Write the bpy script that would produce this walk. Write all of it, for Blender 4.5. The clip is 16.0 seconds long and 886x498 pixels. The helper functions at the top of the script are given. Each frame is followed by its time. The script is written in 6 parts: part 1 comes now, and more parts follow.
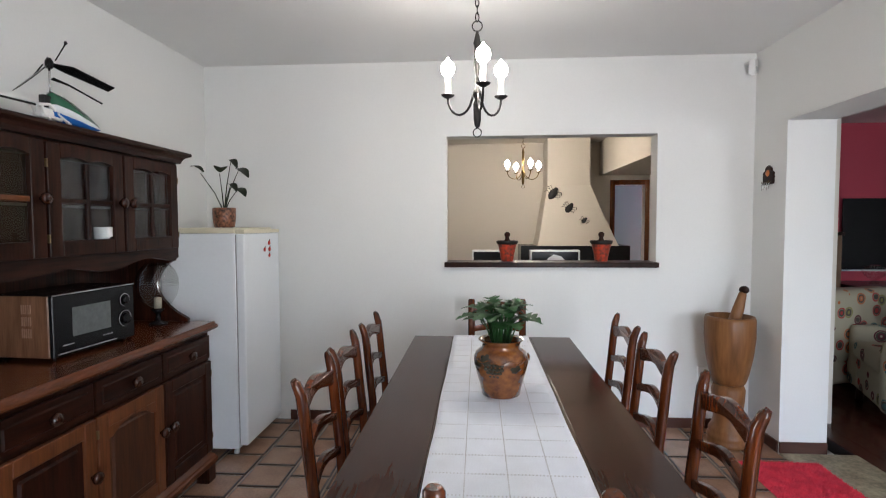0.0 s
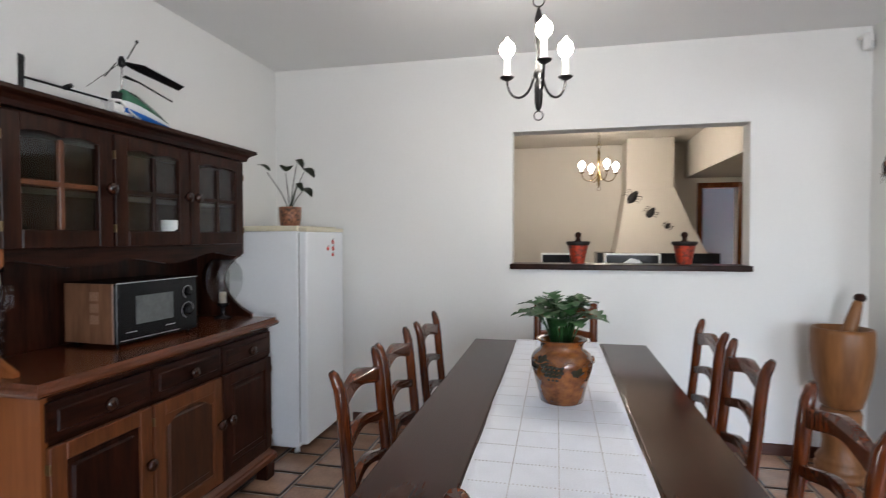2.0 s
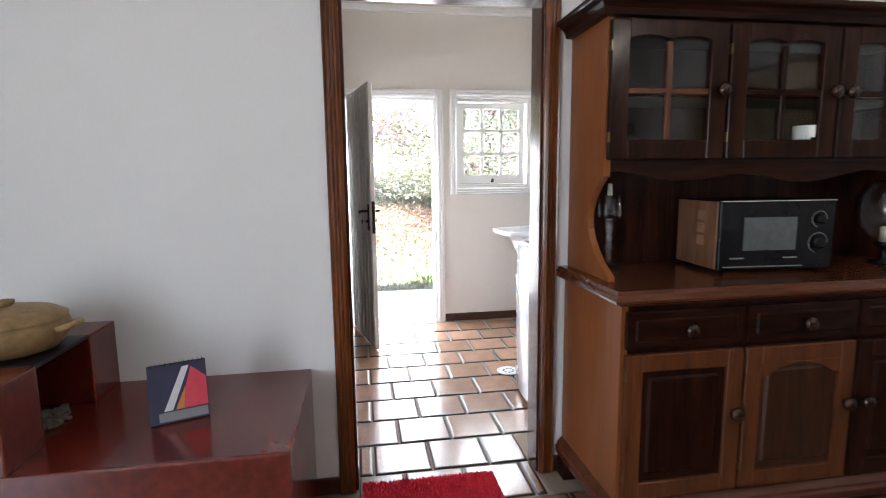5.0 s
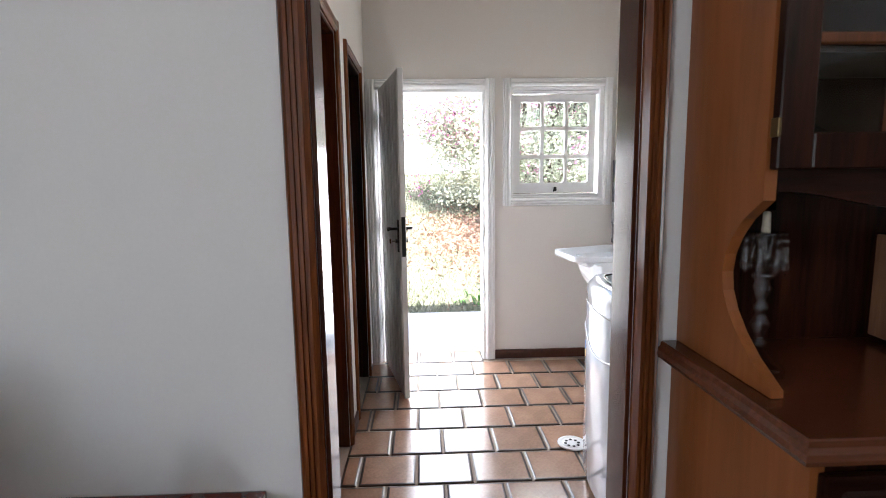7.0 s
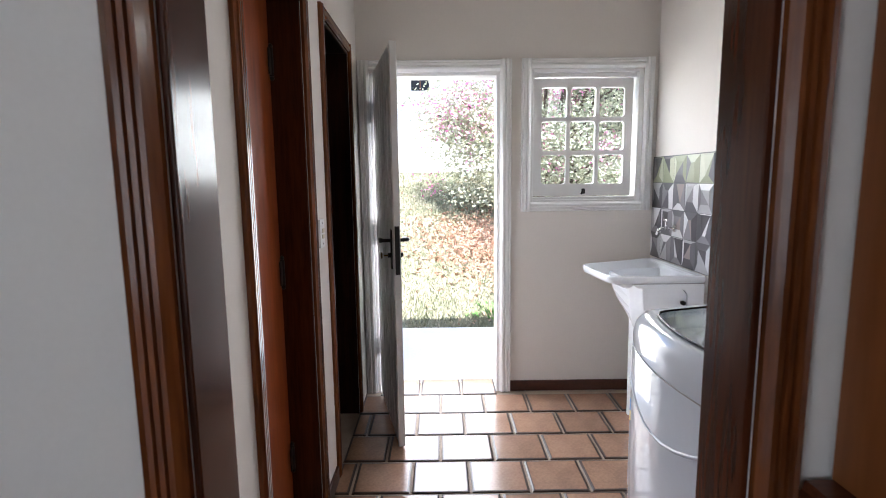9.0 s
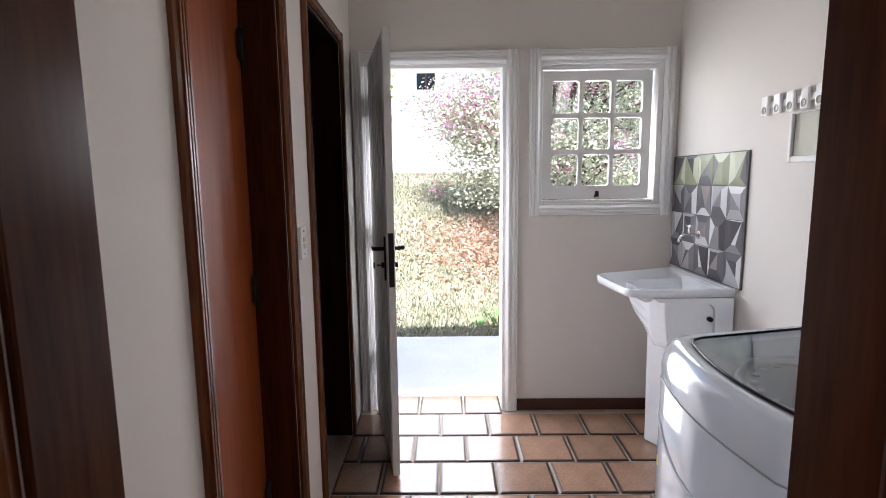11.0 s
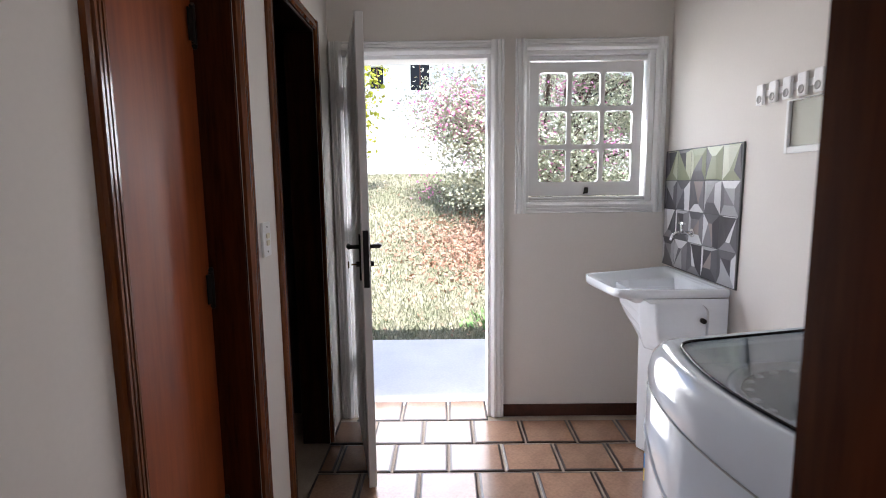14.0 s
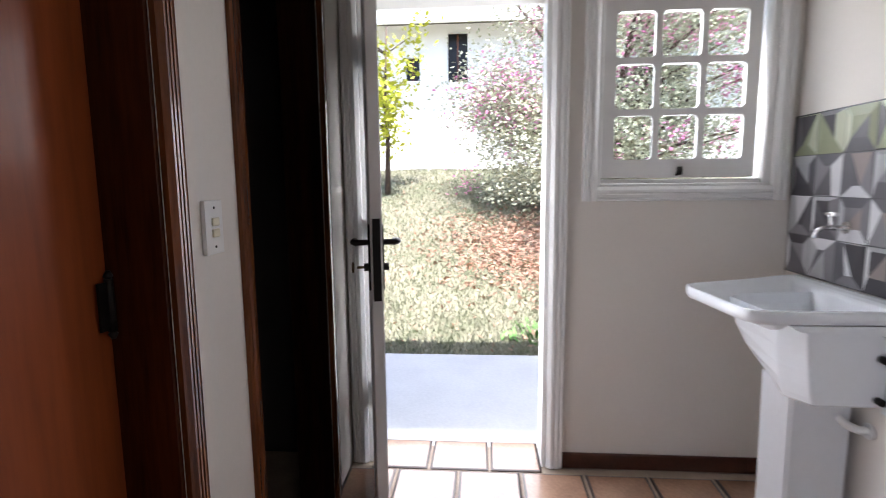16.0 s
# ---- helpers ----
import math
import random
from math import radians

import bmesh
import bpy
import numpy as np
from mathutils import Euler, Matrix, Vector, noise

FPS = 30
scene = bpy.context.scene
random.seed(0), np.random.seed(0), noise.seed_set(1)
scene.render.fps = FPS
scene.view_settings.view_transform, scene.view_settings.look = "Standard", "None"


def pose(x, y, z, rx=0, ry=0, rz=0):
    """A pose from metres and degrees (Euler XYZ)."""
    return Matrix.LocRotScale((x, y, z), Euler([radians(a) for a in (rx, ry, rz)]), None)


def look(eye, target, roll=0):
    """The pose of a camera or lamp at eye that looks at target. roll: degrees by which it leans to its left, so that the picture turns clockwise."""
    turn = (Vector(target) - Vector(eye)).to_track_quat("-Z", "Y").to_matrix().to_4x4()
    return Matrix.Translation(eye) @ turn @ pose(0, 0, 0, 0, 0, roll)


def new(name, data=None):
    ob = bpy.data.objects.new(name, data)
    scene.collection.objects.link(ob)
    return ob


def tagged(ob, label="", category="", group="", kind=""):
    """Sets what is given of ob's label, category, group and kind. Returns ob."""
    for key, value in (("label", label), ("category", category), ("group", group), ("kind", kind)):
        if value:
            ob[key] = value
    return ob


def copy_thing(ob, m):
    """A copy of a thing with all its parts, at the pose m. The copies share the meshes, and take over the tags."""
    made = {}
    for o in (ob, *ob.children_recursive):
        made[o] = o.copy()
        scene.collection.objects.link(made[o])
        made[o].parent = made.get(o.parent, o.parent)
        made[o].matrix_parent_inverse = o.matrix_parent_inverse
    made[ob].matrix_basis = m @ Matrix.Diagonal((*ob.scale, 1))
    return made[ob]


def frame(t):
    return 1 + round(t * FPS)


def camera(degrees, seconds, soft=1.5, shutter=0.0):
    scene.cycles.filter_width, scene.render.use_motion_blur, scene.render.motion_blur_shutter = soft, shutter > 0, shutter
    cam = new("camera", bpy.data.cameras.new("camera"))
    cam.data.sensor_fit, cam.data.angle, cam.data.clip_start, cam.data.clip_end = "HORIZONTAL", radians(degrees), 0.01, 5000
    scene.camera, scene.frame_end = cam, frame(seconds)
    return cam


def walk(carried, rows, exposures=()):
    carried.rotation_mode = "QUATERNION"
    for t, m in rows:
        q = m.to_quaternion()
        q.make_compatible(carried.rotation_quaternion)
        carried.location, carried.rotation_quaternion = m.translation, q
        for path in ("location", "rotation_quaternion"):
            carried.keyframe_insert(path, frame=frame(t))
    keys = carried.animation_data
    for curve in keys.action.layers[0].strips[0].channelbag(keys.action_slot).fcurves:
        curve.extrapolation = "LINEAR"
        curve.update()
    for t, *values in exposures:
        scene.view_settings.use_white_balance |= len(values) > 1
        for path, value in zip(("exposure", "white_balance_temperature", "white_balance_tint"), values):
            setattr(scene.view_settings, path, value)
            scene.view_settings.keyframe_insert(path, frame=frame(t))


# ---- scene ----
cam = camera(81.3, 16.0, soft=0.95, shutter=0.35)
PATH = [
    (0, (0.152, 0.134, 1.512), (0.016, 2.127, 1.414), -0.2),
    (0.5, (0.146, 0.126, 1.568), (0.049, 2.123, 1.548), -0.2),
    (1, (0.14, 0.144, 1.569), (0.05, 2.142, 1.567), -0.2),
    (1.5, (0.132, 0.165, 1.497), (-0.022, 2.16, 1.49), -0.2),
    (2, (0.224, 0.295, 1.418), (-0.206, 2.248, 1.37), -0.1),
    (2.5, (0.362, 0.353, 1.331), (-0.541, 2.135, 1.23), -0.0),
    (3, (0.505, 0.432, 1.279), (-0.877, 1.869, 1.119), -0.2),
    (3.5, (0.661, 0.504, 1.307), (-1.022, 1.56, 1.078), -0.3),
    (4, (0.589, 0.639, 1.308), (-1.246, 1.392, 1.052), -0.4),
    (4.5, (0.401, 0.732, 1.303), (-1.516, 1.233, 1.034), -0.6),
    (5, (0.142, 0.798, 1.324), (-1.814, 1.107, 1.047), -0.7),
    (7.5, (-0.802, 1.032, 1.369), (-2.783, 1.091, 1.101), -0.8),
    (8, (-0.946, 1.057, 1.37), (-2.928, 1.085, 1.099), -0.8),
    (8.5, (-1.044, 1.101, 1.37), (-3.025, 1.099, 1.1), -0.8),
    (9, (-1.234, 1.104, 1.38), (-3.215, 1.109, 1.107), -0.7),
    (11.5, (-1.572, 1.164, 1.389), (-3.554, 1.133, 1.121), -0.6),
    (12, (-1.679, 1.187, 1.396), (-3.662, 1.153, 1.133), -0.5),
    (12.5, (-1.692, 1.2, 1.381), (-3.674, 1.177, 1.121), -0.5),
    (13, (-1.602, 1.245, 1.398), (-3.585, 1.221, 1.139), -0.4),
    (13.5, (-1.546, 1.267, 1.395), (-3.528, 1.242, 1.132), -0.6),
    (14, (-1.613, 1.222, 1.349), (-3.595, 1.208, 1.087), -0.7),
    (14.5, (-1.729, 1.192, 1.32), (-3.713, 1.202, 1.071), -0.5),
    (15, (-1.806, 1.195, 1.323), (-3.791, 1.219, 1.074), -0.5),
    (15.5, (-1.992, 1.189, 1.299), (-3.975, 1.242, 1.041), -0.5),
    (16, (-2.277, 1.192, 1.252), (-4.254, 1.038, 0.994), -0.6),
]
walk(cam, [(t, look(eye, target, roll)) for t, eye, target, roll in PATH],
     exposures=[(0, 3.38, 6130, 12), (2.2, 3.38, 6130, 12), (3.0, 3.28, 6100, 12), (3.8, 3.15, 6100, 12), (5.2, 3.15, 6100, 12), (7.3, 2.66, 6100, 13), (9.2, 2.3, 6120, 14), (11.3, 2.03, 6150, 16), (12.5, 1.93, 6150, 16), (14, 1.92, 6150, 16), (16, 1.85, 6200, 16)])

# ---- light ----
world = bpy.data.worlds.new("sky")
scene.world = world
world.use_nodes = True
_nt = world.node_tree
_sky = _nt.nodes.new("ShaderNodeTexSky")
_sky.sky_type, _sky.sun_disc = "NISHITA", False
_sky.sun_elevation, _sky.sun_rotation = radians(69), radians(75)
_sky.dust_density = 2.0
_bg = _nt.nodes["Background"]
_nt.links.new(_sky.outputs[0], _bg.inputs[0])
_bg.inputs[1].default_value = 0.15


def lamp(name, kind, m, energy, color=(1, 1, 1), **more):
    d = bpy.data.lights.new(name, kind)
    d.energy, d.color = energy, color
    if kind == "AREA":
        d.shape, d.size, d.size_y = "RECTANGLE", more["size"][0], more["size"][1]
    elif kind == "SUN":
        d.angle = radians(more["angle"])
    else:
        d.shadow_soft_size = more["radius"]
    ob = new(name, d)
    ob.matrix_world = m
    return ob


lamp("sun", "SUN", look((-0.4, 2.5, 20), (-8, 0.6, 0)), 4.2, (1, 0.975, 0.94), angle=0.6)
# daylight through the laundry's openings and an assumed, unseen window behind the camera
lamp("window_daylight", "AREA", look((1.48, -1.86, 1.3), (1.48, 0, 1.3)), 6.1, (0.97, 0.985, 1.0), size=(1.0, 1.75))
lamp("garden_daylight", "AREA", look((-4.66, 1.07, 0.86), (-3, 1.07, 0.45)), 6.4, (1.0, 0.98, 0.955), size=(0.8, 1.5))
lamp("laundry_window_daylight", "AREA", look((-4.83, 2.02, 1.68), (-3.47, 1.09, 0.63)), 6.0, (1.0, 0.98, 0.955), size=(0.5, 0.66))
# fill lamp added at a made-up living-room window, out of view
lamp("living_fill", "AREA", look((4.8, -2.06, 1.5), (4.8, 2.5, 1.3)), 6.5, (0.95, 0.98, 1.0), size=(2.2, 1.3))

# ---- materials ----


def mat(name, color, rough=0.5, metal=0.0, vary=0.08, scale=3.0, fine=60.0, bump=0.1, coat=0.0, spec=0.5, trans=0.0, emit=None, per_object=0.0, stretch=None, second=None):
    """Two scales of noise vary the colour and the gloss; the fine one also makes the relief."""
    m = bpy.data.materials.new(name)
    m.use_nodes = True
    nt = m.node_tree
    b = nt.nodes["Principled BSDF"]
    N, L = nt.nodes.new, nt.links.new
    co = N("ShaderNodeTexCoord")
    mp = N("ShaderNodeMapping")
    L(co.outputs["Object"], mp.inputs[0])
    if stretch:
        mp.inputs["Scale"].default_value = stretch
    n1, n2 = N("ShaderNodeTexNoise"), N("ShaderNodeTexNoise")
    n1.inputs["Scale"].default_value, n2.inputs["Scale"].default_value = scale, fine
    n1.inputs["Detail"].default_value = n2.inputs["Detail"].default_value = 5
    L(mp.outputs[0], n1.inputs["Vector"]), L(mp.outputs[0], n2.inputs["Vector"])
    mixf = N("ShaderNodeMath")
    mixf.operation = "MULTIPLY_ADD"
    L(n2.outputs["Fac"], mixf.inputs[0])
    mixf.inputs[1].default_value = 0.45
    mul = N("ShaderNodeMath")
    mul.operation = "MULTIPLY"
    mul.inputs[1].default_value = 0.55
    L(n1.outputs["Fac"], mul.inputs[0]), L(mul.outputs[0], mixf.inputs[2])
    ramp = N("ShaderNodeValToRGB")
    c2 = second or tuple(min(1, c * (1 + vary)) for c in color)
    c1 = color if second else tuple(c * (1 - vary) for c in color)
    ramp.color_ramp.elements[0].position, ramp.color_ramp.elements[1].position = 0.34, 0.66
    ramp.color_ramp.elements[0].color, ramp.color_ramp.elements[1].color = (*c1, 1), (*c2, 1)
    L(mixf.outputs[0], ramp.inputs[0])
    out = ramp.outputs[0]
    if per_object:
        oi, hsv, mr = N("ShaderNodeObjectInfo"), N("ShaderNodeHueSaturation"), N("ShaderNodeMapRange")
        mr.inputs["To Min"].default_value, mr.inputs["To Max"].default_value = 1 - per_object, 1 + per_object
        L(oi.outputs["Random"], mr.inputs[0]), L(mr.outputs[0], hsv.inputs["Value"]), L(out, hsv.inputs["Color"])
        out = hsv.outputs[0]
    L(out, b.inputs["Base Color"])
    rr = N("ShaderNodeMapRange")
    rr.inputs["To Min"].default_value, rr.inputs["To Max"].default_value = max(0.02, rough * 0.85), min(1, rough * 1.15)
    L(n1.outputs["Fac"], rr.inputs[0]), L(rr.outputs[0], b.inputs["Roughness"])
    b.inputs["Metallic"].default_value = metal
    b.inputs["Specular IOR Level"].default_value = spec
    b.inputs["Coat Weight"].default_value = coat
    b.inputs["Coat Roughness"].default_value = 0.12
    b.inputs["Transmission Weight"].default_value = trans
    if emit:
        b.inputs["Emission Color"].default_value, b.inputs["Emission Strength"].default_value = (*emit[0], 1), emit[1]
    if bump:
        bn = N("ShaderNodeBump")
        bn.inputs["Strength"].default_value, bn.inputs["Distance"].default_value = bump, 0.004
        L(mixf.outputs[0], bn.inputs["Height"]), L(bn.outputs[0], b.inputs["Normal"])
    return m


def wood(name, dark, light, rough=0.3, grain=18.0, along=2, coat=0.3, per_object=0.06, bump=0.08, spec=0.25):
    st = [1.0, 1.0, 1.0]
    st[along] = 0.09
    return mat(name, dark, rough, scale=grain, fine=grain * 5, bump=bump, coat=coat, stretch=st, second=light, per_object=per_object, spec=spec)


WALL = mat("wall_paint", (0.735, 0.738, 0.722), 0.75, vary=0.02, scale=0.8, fine=90, bump=0.06)
LAUNDRY_WALL = mat("laundry_wall_paint", (0.71, 0.672, 0.625), 0.75, vary=0.02, scale=0.8, fine=90, bump=0.06)
CEIL = mat("ceiling_paint", (0.76, 0.765, 0.76), 0.85, vary=0.02, scale=1.5, fine=120, bump=0.1)
BEIGE = mat("beige_wall_paint", (0.60, 0.56, 0.50), 0.8, vary=0.03, scale=1, fine=90, bump=0.05)
RED_WALL = mat("red_wall_paint", (0.56, 0.07, 0.11), 0.7, vary=0.05, scale=1, fine=90, bump=0.05)
DARKWOOD = wood("dark_stained_wood", (0.006, 0.0022, 0.0016), (0.038, 0.0115, 0.006), 0.32, coat=0.06, per_object=0.2, spec=0.11)
DARKWOOD_Y = wood("dark_stained_wood_long", (0.006, 0.0022, 0.0016), (0.036, 0.011, 0.0058), 0.32, along=1, coat=0.06, per_object=0.15, spec=0.11)
REDWOOD = wood("reddish_wood", (0.06, 0.019, 0.007), (0.15, 0.047, 0.016), 0.38, coat=0.1)
REDWOOD_Y = wood("reddish_wood_long", (0.065, 0.019, 0.009), (0.14, 0.042, 0.017), 0.22, along=1)
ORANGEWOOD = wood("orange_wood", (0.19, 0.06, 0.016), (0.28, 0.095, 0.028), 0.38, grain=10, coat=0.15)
CHAIRWOOD = wood("chair_wood", (0.022, 0.005, 0.0018), (0.145, 0.033, 0.008), 0.2, grain=22, coat=0.5)
TABLEWOOD = wood("table_wood", (0.028, 0.0098, 0.006), (0.047, 0.0165, 0.010), 0.13, along=1, coat=0.03, spec=0.13, bump=0.03, per_object=0.03)
TRIMWOOD = wood("door_trim_wood", (0.06, 0.017, 0.005), (0.22, 0.066, 0.018), 0.22, coat=0.35)
LEAFWOOD = wood("door_leaf_wood", (0.17, 0.036, 0.009), (0.30, 0.068, 0.017), 0.42, grain=9, coat=0.05)
JAMBWOOD = wood("door_lining_wood", (0.03, 0.008, 0.0035), (0.085, 0.022, 0.008), 0.2, coat=0.05, spec=0.2)
KNOBWOOD = wood("knob_wood", (0.016, 0.005, 0.003), (0.045, 0.014, 0.007), 0.16, coat=0.6)
BASEWOOD = wood("baseboard_wood", (0.035, 0.012, 0.008), (0.075, 0.025, 0.015), 0.35, along=0)
FLOORWOOD = wood("living_floor_wood", (0.03, 0.008, 0.006), (0.075, 0.02, 0.012), 0.25, along=1, per_object=0.15)
PALEWOOD = wood("pestle_wood", (0.12, 0.047, 0.015), (0.25, 0.108, 0.038), 0.42, grain=8, coat=0.1)
# ceiling boards made paler to bounce light onto the laundry walls
PALEBOARD = wood("light_bounce_board", (0.55, 0.50, 0.43), (0.70, 0.66, 0.59), 0.5, grain=8, along=1, coat=0.0)
TILE = mat("glazed_floor_tile", (0.31, 0.185, 0.122), 0.2, spec=0.85, vary=0.22, scale=7, fine=70, bump=0.18, per_object=0.14)
GROUT = mat("floor_grout", (0.34, 0.27, 0.21), 0.8, vary=0.2, scale=9, fine=120, bump=0.3)
WHITE = mat("white_paint", (0.80, 0.80, 0.79), 0.4, vary=0.02, scale=2, fine=40, bump=0.05)
ENAMEL = mat("white_enamel", (0.81, 0.84, 0.87), 0.16, vary=0.02, scale=2, fine=50, bump=0.03, coat=0.3)
CREAM = mat("yellowed_plastic", (0.68, 0.63, 0.48), 0.4, vary=0.05, scale=4, fine=50)
PLASTIC = mat("white_plastic", (0.80, 0.80, 0.79), 0.3, vary=0.02, scale=4, fine=50, bump=0.03)
CEMENT = mat("red_polished_cement", (0.12, 0.0155, 0.009), 0.2, vary=0.3, scale=3, fine=30, bump=0.02, coat=0.3)
CONCRETE = mat("pale_concrete", (0.62, 0.605, 0.56), 0.8, vary=0.08, scale=3, fine=60, bump=0.3)
BLACK = mat("black_plastic", (0.008, 0.008, 0.009), 0.25, spec=0.25, vary=0.1, scale=5, fine=60, bump=0.02)
IRON = mat("black_iron", (0.02, 0.018, 0.017), 0.45, metal=0.6, vary=0.2, scale=12, fine=90, bump=0.15)
CHROME = mat("chrome", (0.7, 0.7, 0.7), 0.12, metal=1.0, vary=0.03, bump=0)
BRASS = mat("aged_brass", (0.13, 0.085, 0.03), 0.32, metal=1.0, vary=0.15, bump=0.05)
HINGEBRASS = mat("tarnished_hinge", (0.16, 0.11, 0.05), 0.4, metal=0.8, vary=0.15, bump=0.05)
RUG = mat("red_shag", (0.72, 0.06, 0.10), 0.95, vary=0.25, scale=14, fine=160, bump=1.0, spec=0.1)
CLOTH = mat("white_woven_cloth", (0.75, 0.78, 0.84), 0.9, vary=0.07, scale=9, fine=260, bump=0.9, spec=0.2)
# near-black wall colour in place of the pantry's shade
DARKROOM = mat("unlit_room_shade", (0.05, 0.05, 0.05), 0.8)

# ---- building helpers ----


def mesh_of(name, bm, material):
    me = bpy.data.meshes.new(name)
    bm.to_mesh(me)
    bm.free()
    me.materials.append(material)
    return me


def part(name, bm, material, parent=None, label=""):
    """A bmesh as one mesh object, under a thing or a part."""
    ob = new(name, mesh_of(name, bm, material))
    if parent:
        ob.parent = parent
    if label:
        ob["label"] = label
    return ob


def thing(name, m, label, category, group="", kind=""):
    ob = new(name)
    ob.empty_display_size = 0.1
    ob.matrix_world = m
    return tagged(ob, label, category, group, kind)


def structure(name, bm, material, label="", category=""):
    return tagged(part(name, bm, material), label, category, "", "structure")


def box(x0, x1, y0, y1, z0, z1, bevel=0.0, seg=2, bm=None):
    own = bmesh.new()
    bmesh.ops.create_cube(own, size=1, matrix=Matrix.Translation(((x0 + x1) / 2, (y0 + y1) / 2, (z0 + z1) / 2)) @ Matrix.Diagonal((x1 - x0, y1 - y0, z1 - z0, 1)))
    if bevel:
        bmesh.ops.bevel(own, geom=own.edges[:], offset=bevel, segments=seg, affect="EDGES", profile=0.7)
        if seg > 1:
            for f in own.faces:
                f.smooth = False
    return own if bm is None else join(bm, own)


def join(bm, other, m=None):
    if m is not None:
        other.transform(m)
    tmp = bpy.data.meshes.new("tmp")
    other.to_mesh(tmp)
    other.free()
    bm.from_mesh(tmp)
    bpy.data.meshes.remove(tmp)
    return bm


def lathe(profile, n=24, bm=None, at=(0, 0, 0), cap=True):
    """A turned shape from (radius, height) pairs."""
    own = bmesh.new()
    rings = [[own.verts.new((at[0] + r * math.cos(2 * math.pi * k / n), at[1] + r * math.sin(2 * math.pi * k / n), at[2] + z)) for k in range(n)] for r, z in profile]
    for a, b in zip(rings, rings[1:]):
        for k in range(n):
            own.faces.new((a[k], a[(k + 1) % n], b[(k + 1) % n], b[k])).smooth = True
    if cap:
        own.faces.new(rings[0][::-1]), own.faces.new(rings[-1])
    bmesh.ops.recalc_face_normals(own, faces=own.faces[:])
    return own if bm is None else join(bm, own)


def tube(points, radius, n=8, bm=None, flat=1.0):
    """A round bar along points; radius is one number or one for each point; flat squeezes it across."""
    own = bmesh.new()
    pts = [Vector(p) for p in points]
    rad = radius if isinstance(radius, (list, tuple)) else [radius] * len(pts)
    rings, side = [], None
    for i, p in enumerate(pts):
        d = (pts[min(i + 1, len(pts) - 1)] - pts[max(i - 1, 0)]).normalized()
        if side is None:
            side = d.cross(Vector((0, 0, 1)) if abs(d.z) < 0.9 else Vector((1, 0, 0))).normalized()
        side = (side - d * side.dot(d)).normalized()
        up = d.cross(side)
        rings.append([own.verts.new(p + rad[i] * (math.cos(2 * math.pi * k / n) * side + flat * math.sin(2 * math.pi * k / n) * up)) for k in range(n)])
    for a, b in zip(rings, rings[1:]):
        for k in range(n):
            own.faces.new((a[k], a[(k + 1) % n], b[(k + 1) % n], b[k])).smooth = True
    own.faces.new(rings[0][::-1]), own.faces.new(rings[-1])
    bmesh.ops.recalc_face_normals(own, faces=own.faces[:])
    return own if bm is None else join(bm, own)


def slab(outline, thick, m=None, bevel=0.0, bm=None):
    """A board of the given outline (x, z pairs), from y = 0 to y = thick."""
    own = bmesh.new()
    f = own.faces.new([own.verts.new((x, 0, z)) for x, z in outline])
    r = bmesh.ops.extrude_face_region(own, geom=[f])
    bmesh.ops.translate(own, vec=(0, thick, 0), verts=[v for v in r["geom"] if isinstance(v, bmesh.types.BMVert)])
    bmesh.ops.recalc_face_normals(own, faces=own.faces[:])
    if bevel:
        bmesh.ops.bevel(own, geom=own.edges[:], offset=bevel, segments=2, affect="EDGES", profile=0.7)
    if m is not None:
        own.transform(m)
    return own if bm is None else join(bm, own)


def arc(cx, cz, r, a0, a1, n=8):
    return [(cx + r * math.cos(radians(a0 + (a1 - a0) * k / n)), cz + r * math.sin(radians(a0 + (a1 - a0) * k / n))) for k in range(n + 1)]


def wall_with_holes(axis, a0, a1, t0, t1, z0, z1, holes):
    """A wall along axis from a0 to a1, thick from t0 to t1, with openings (a, b, low, high)."""
    bm = bmesh.new()
    cuts = sorted({a0, a1, *[h[0] for h in holes], *[h[1] for h in holes]})
    for p, q in zip(cuts, cuts[1:]):
        spans = sorted((h[2], h[3]) for h in holes if h[0] <= p and h[1] >= q)
        low = z0
        for s0, s1 in [*spans, (z1, z1)]:
            if s0 > low + 1e-6:
                box(*((p, q, t0, t1) if axis == "x" else (t0, t1, p, q)), low, s0, bm=bm)
            low = s1
    bmesh.ops.remove_doubles(bm, verts=bm.verts[:], dist=1e-5)
    return bm


# ---- structure: dining room, x -1.94..2.12, y -1.8..3.99; laundry, x -4.45..-2.08, y 0.60..2.42 ----
H, LH = 2.71, 2.72
BY, LX, RX, SY = 3.993, -1.935, 2.122, -1.8
LX2 = -2.062         # laundry side of the wall between
BX, LY, RY = -4.447, 0.605, 2.422
D0, D1 = 0.738, 1.550   # dining-laundry doorway
structure("wall_north", wall_with_holes("x", LX - 0.14, 2.62, BY, BY + 0.14, 0, H, [(-0.083, 1.447, 1.186, 2.158)]), WALL, "white painted wall with an open serving hatch", "wall")
structure("wall_west", wall_with_holes("y", SY, BY, LX2, LX, 0, H, [(D0, D1, 0, 2.035)]), WALL, "white painted wall with a doorway", "wall")
structure("wall_east", wall_with_holes("y", SY, BY, RX, RX + 0.30, 0, H, [(0.6, 3.60, 0, 2.165)]), WALL, "white painted wall with a wide opening", "wall")
# window out of view, its opening placed to suit the lamp outside
structure("wall_south", wall_with_holes("x", LX - 0.14, RX + 0.3, SY - 0.15, SY, 0, H, [(0.95, 2.0, 0.4, 2.2)]), WALL, "white painted wall with an assumed, unseen window", "wall")
structure("ceiling", box(LX - 0.14, RX + 0.3, SY - 0.15, BY + 0.14, H, H + 0.12), CEIL, "flat white painted ceiling", "ceiling")
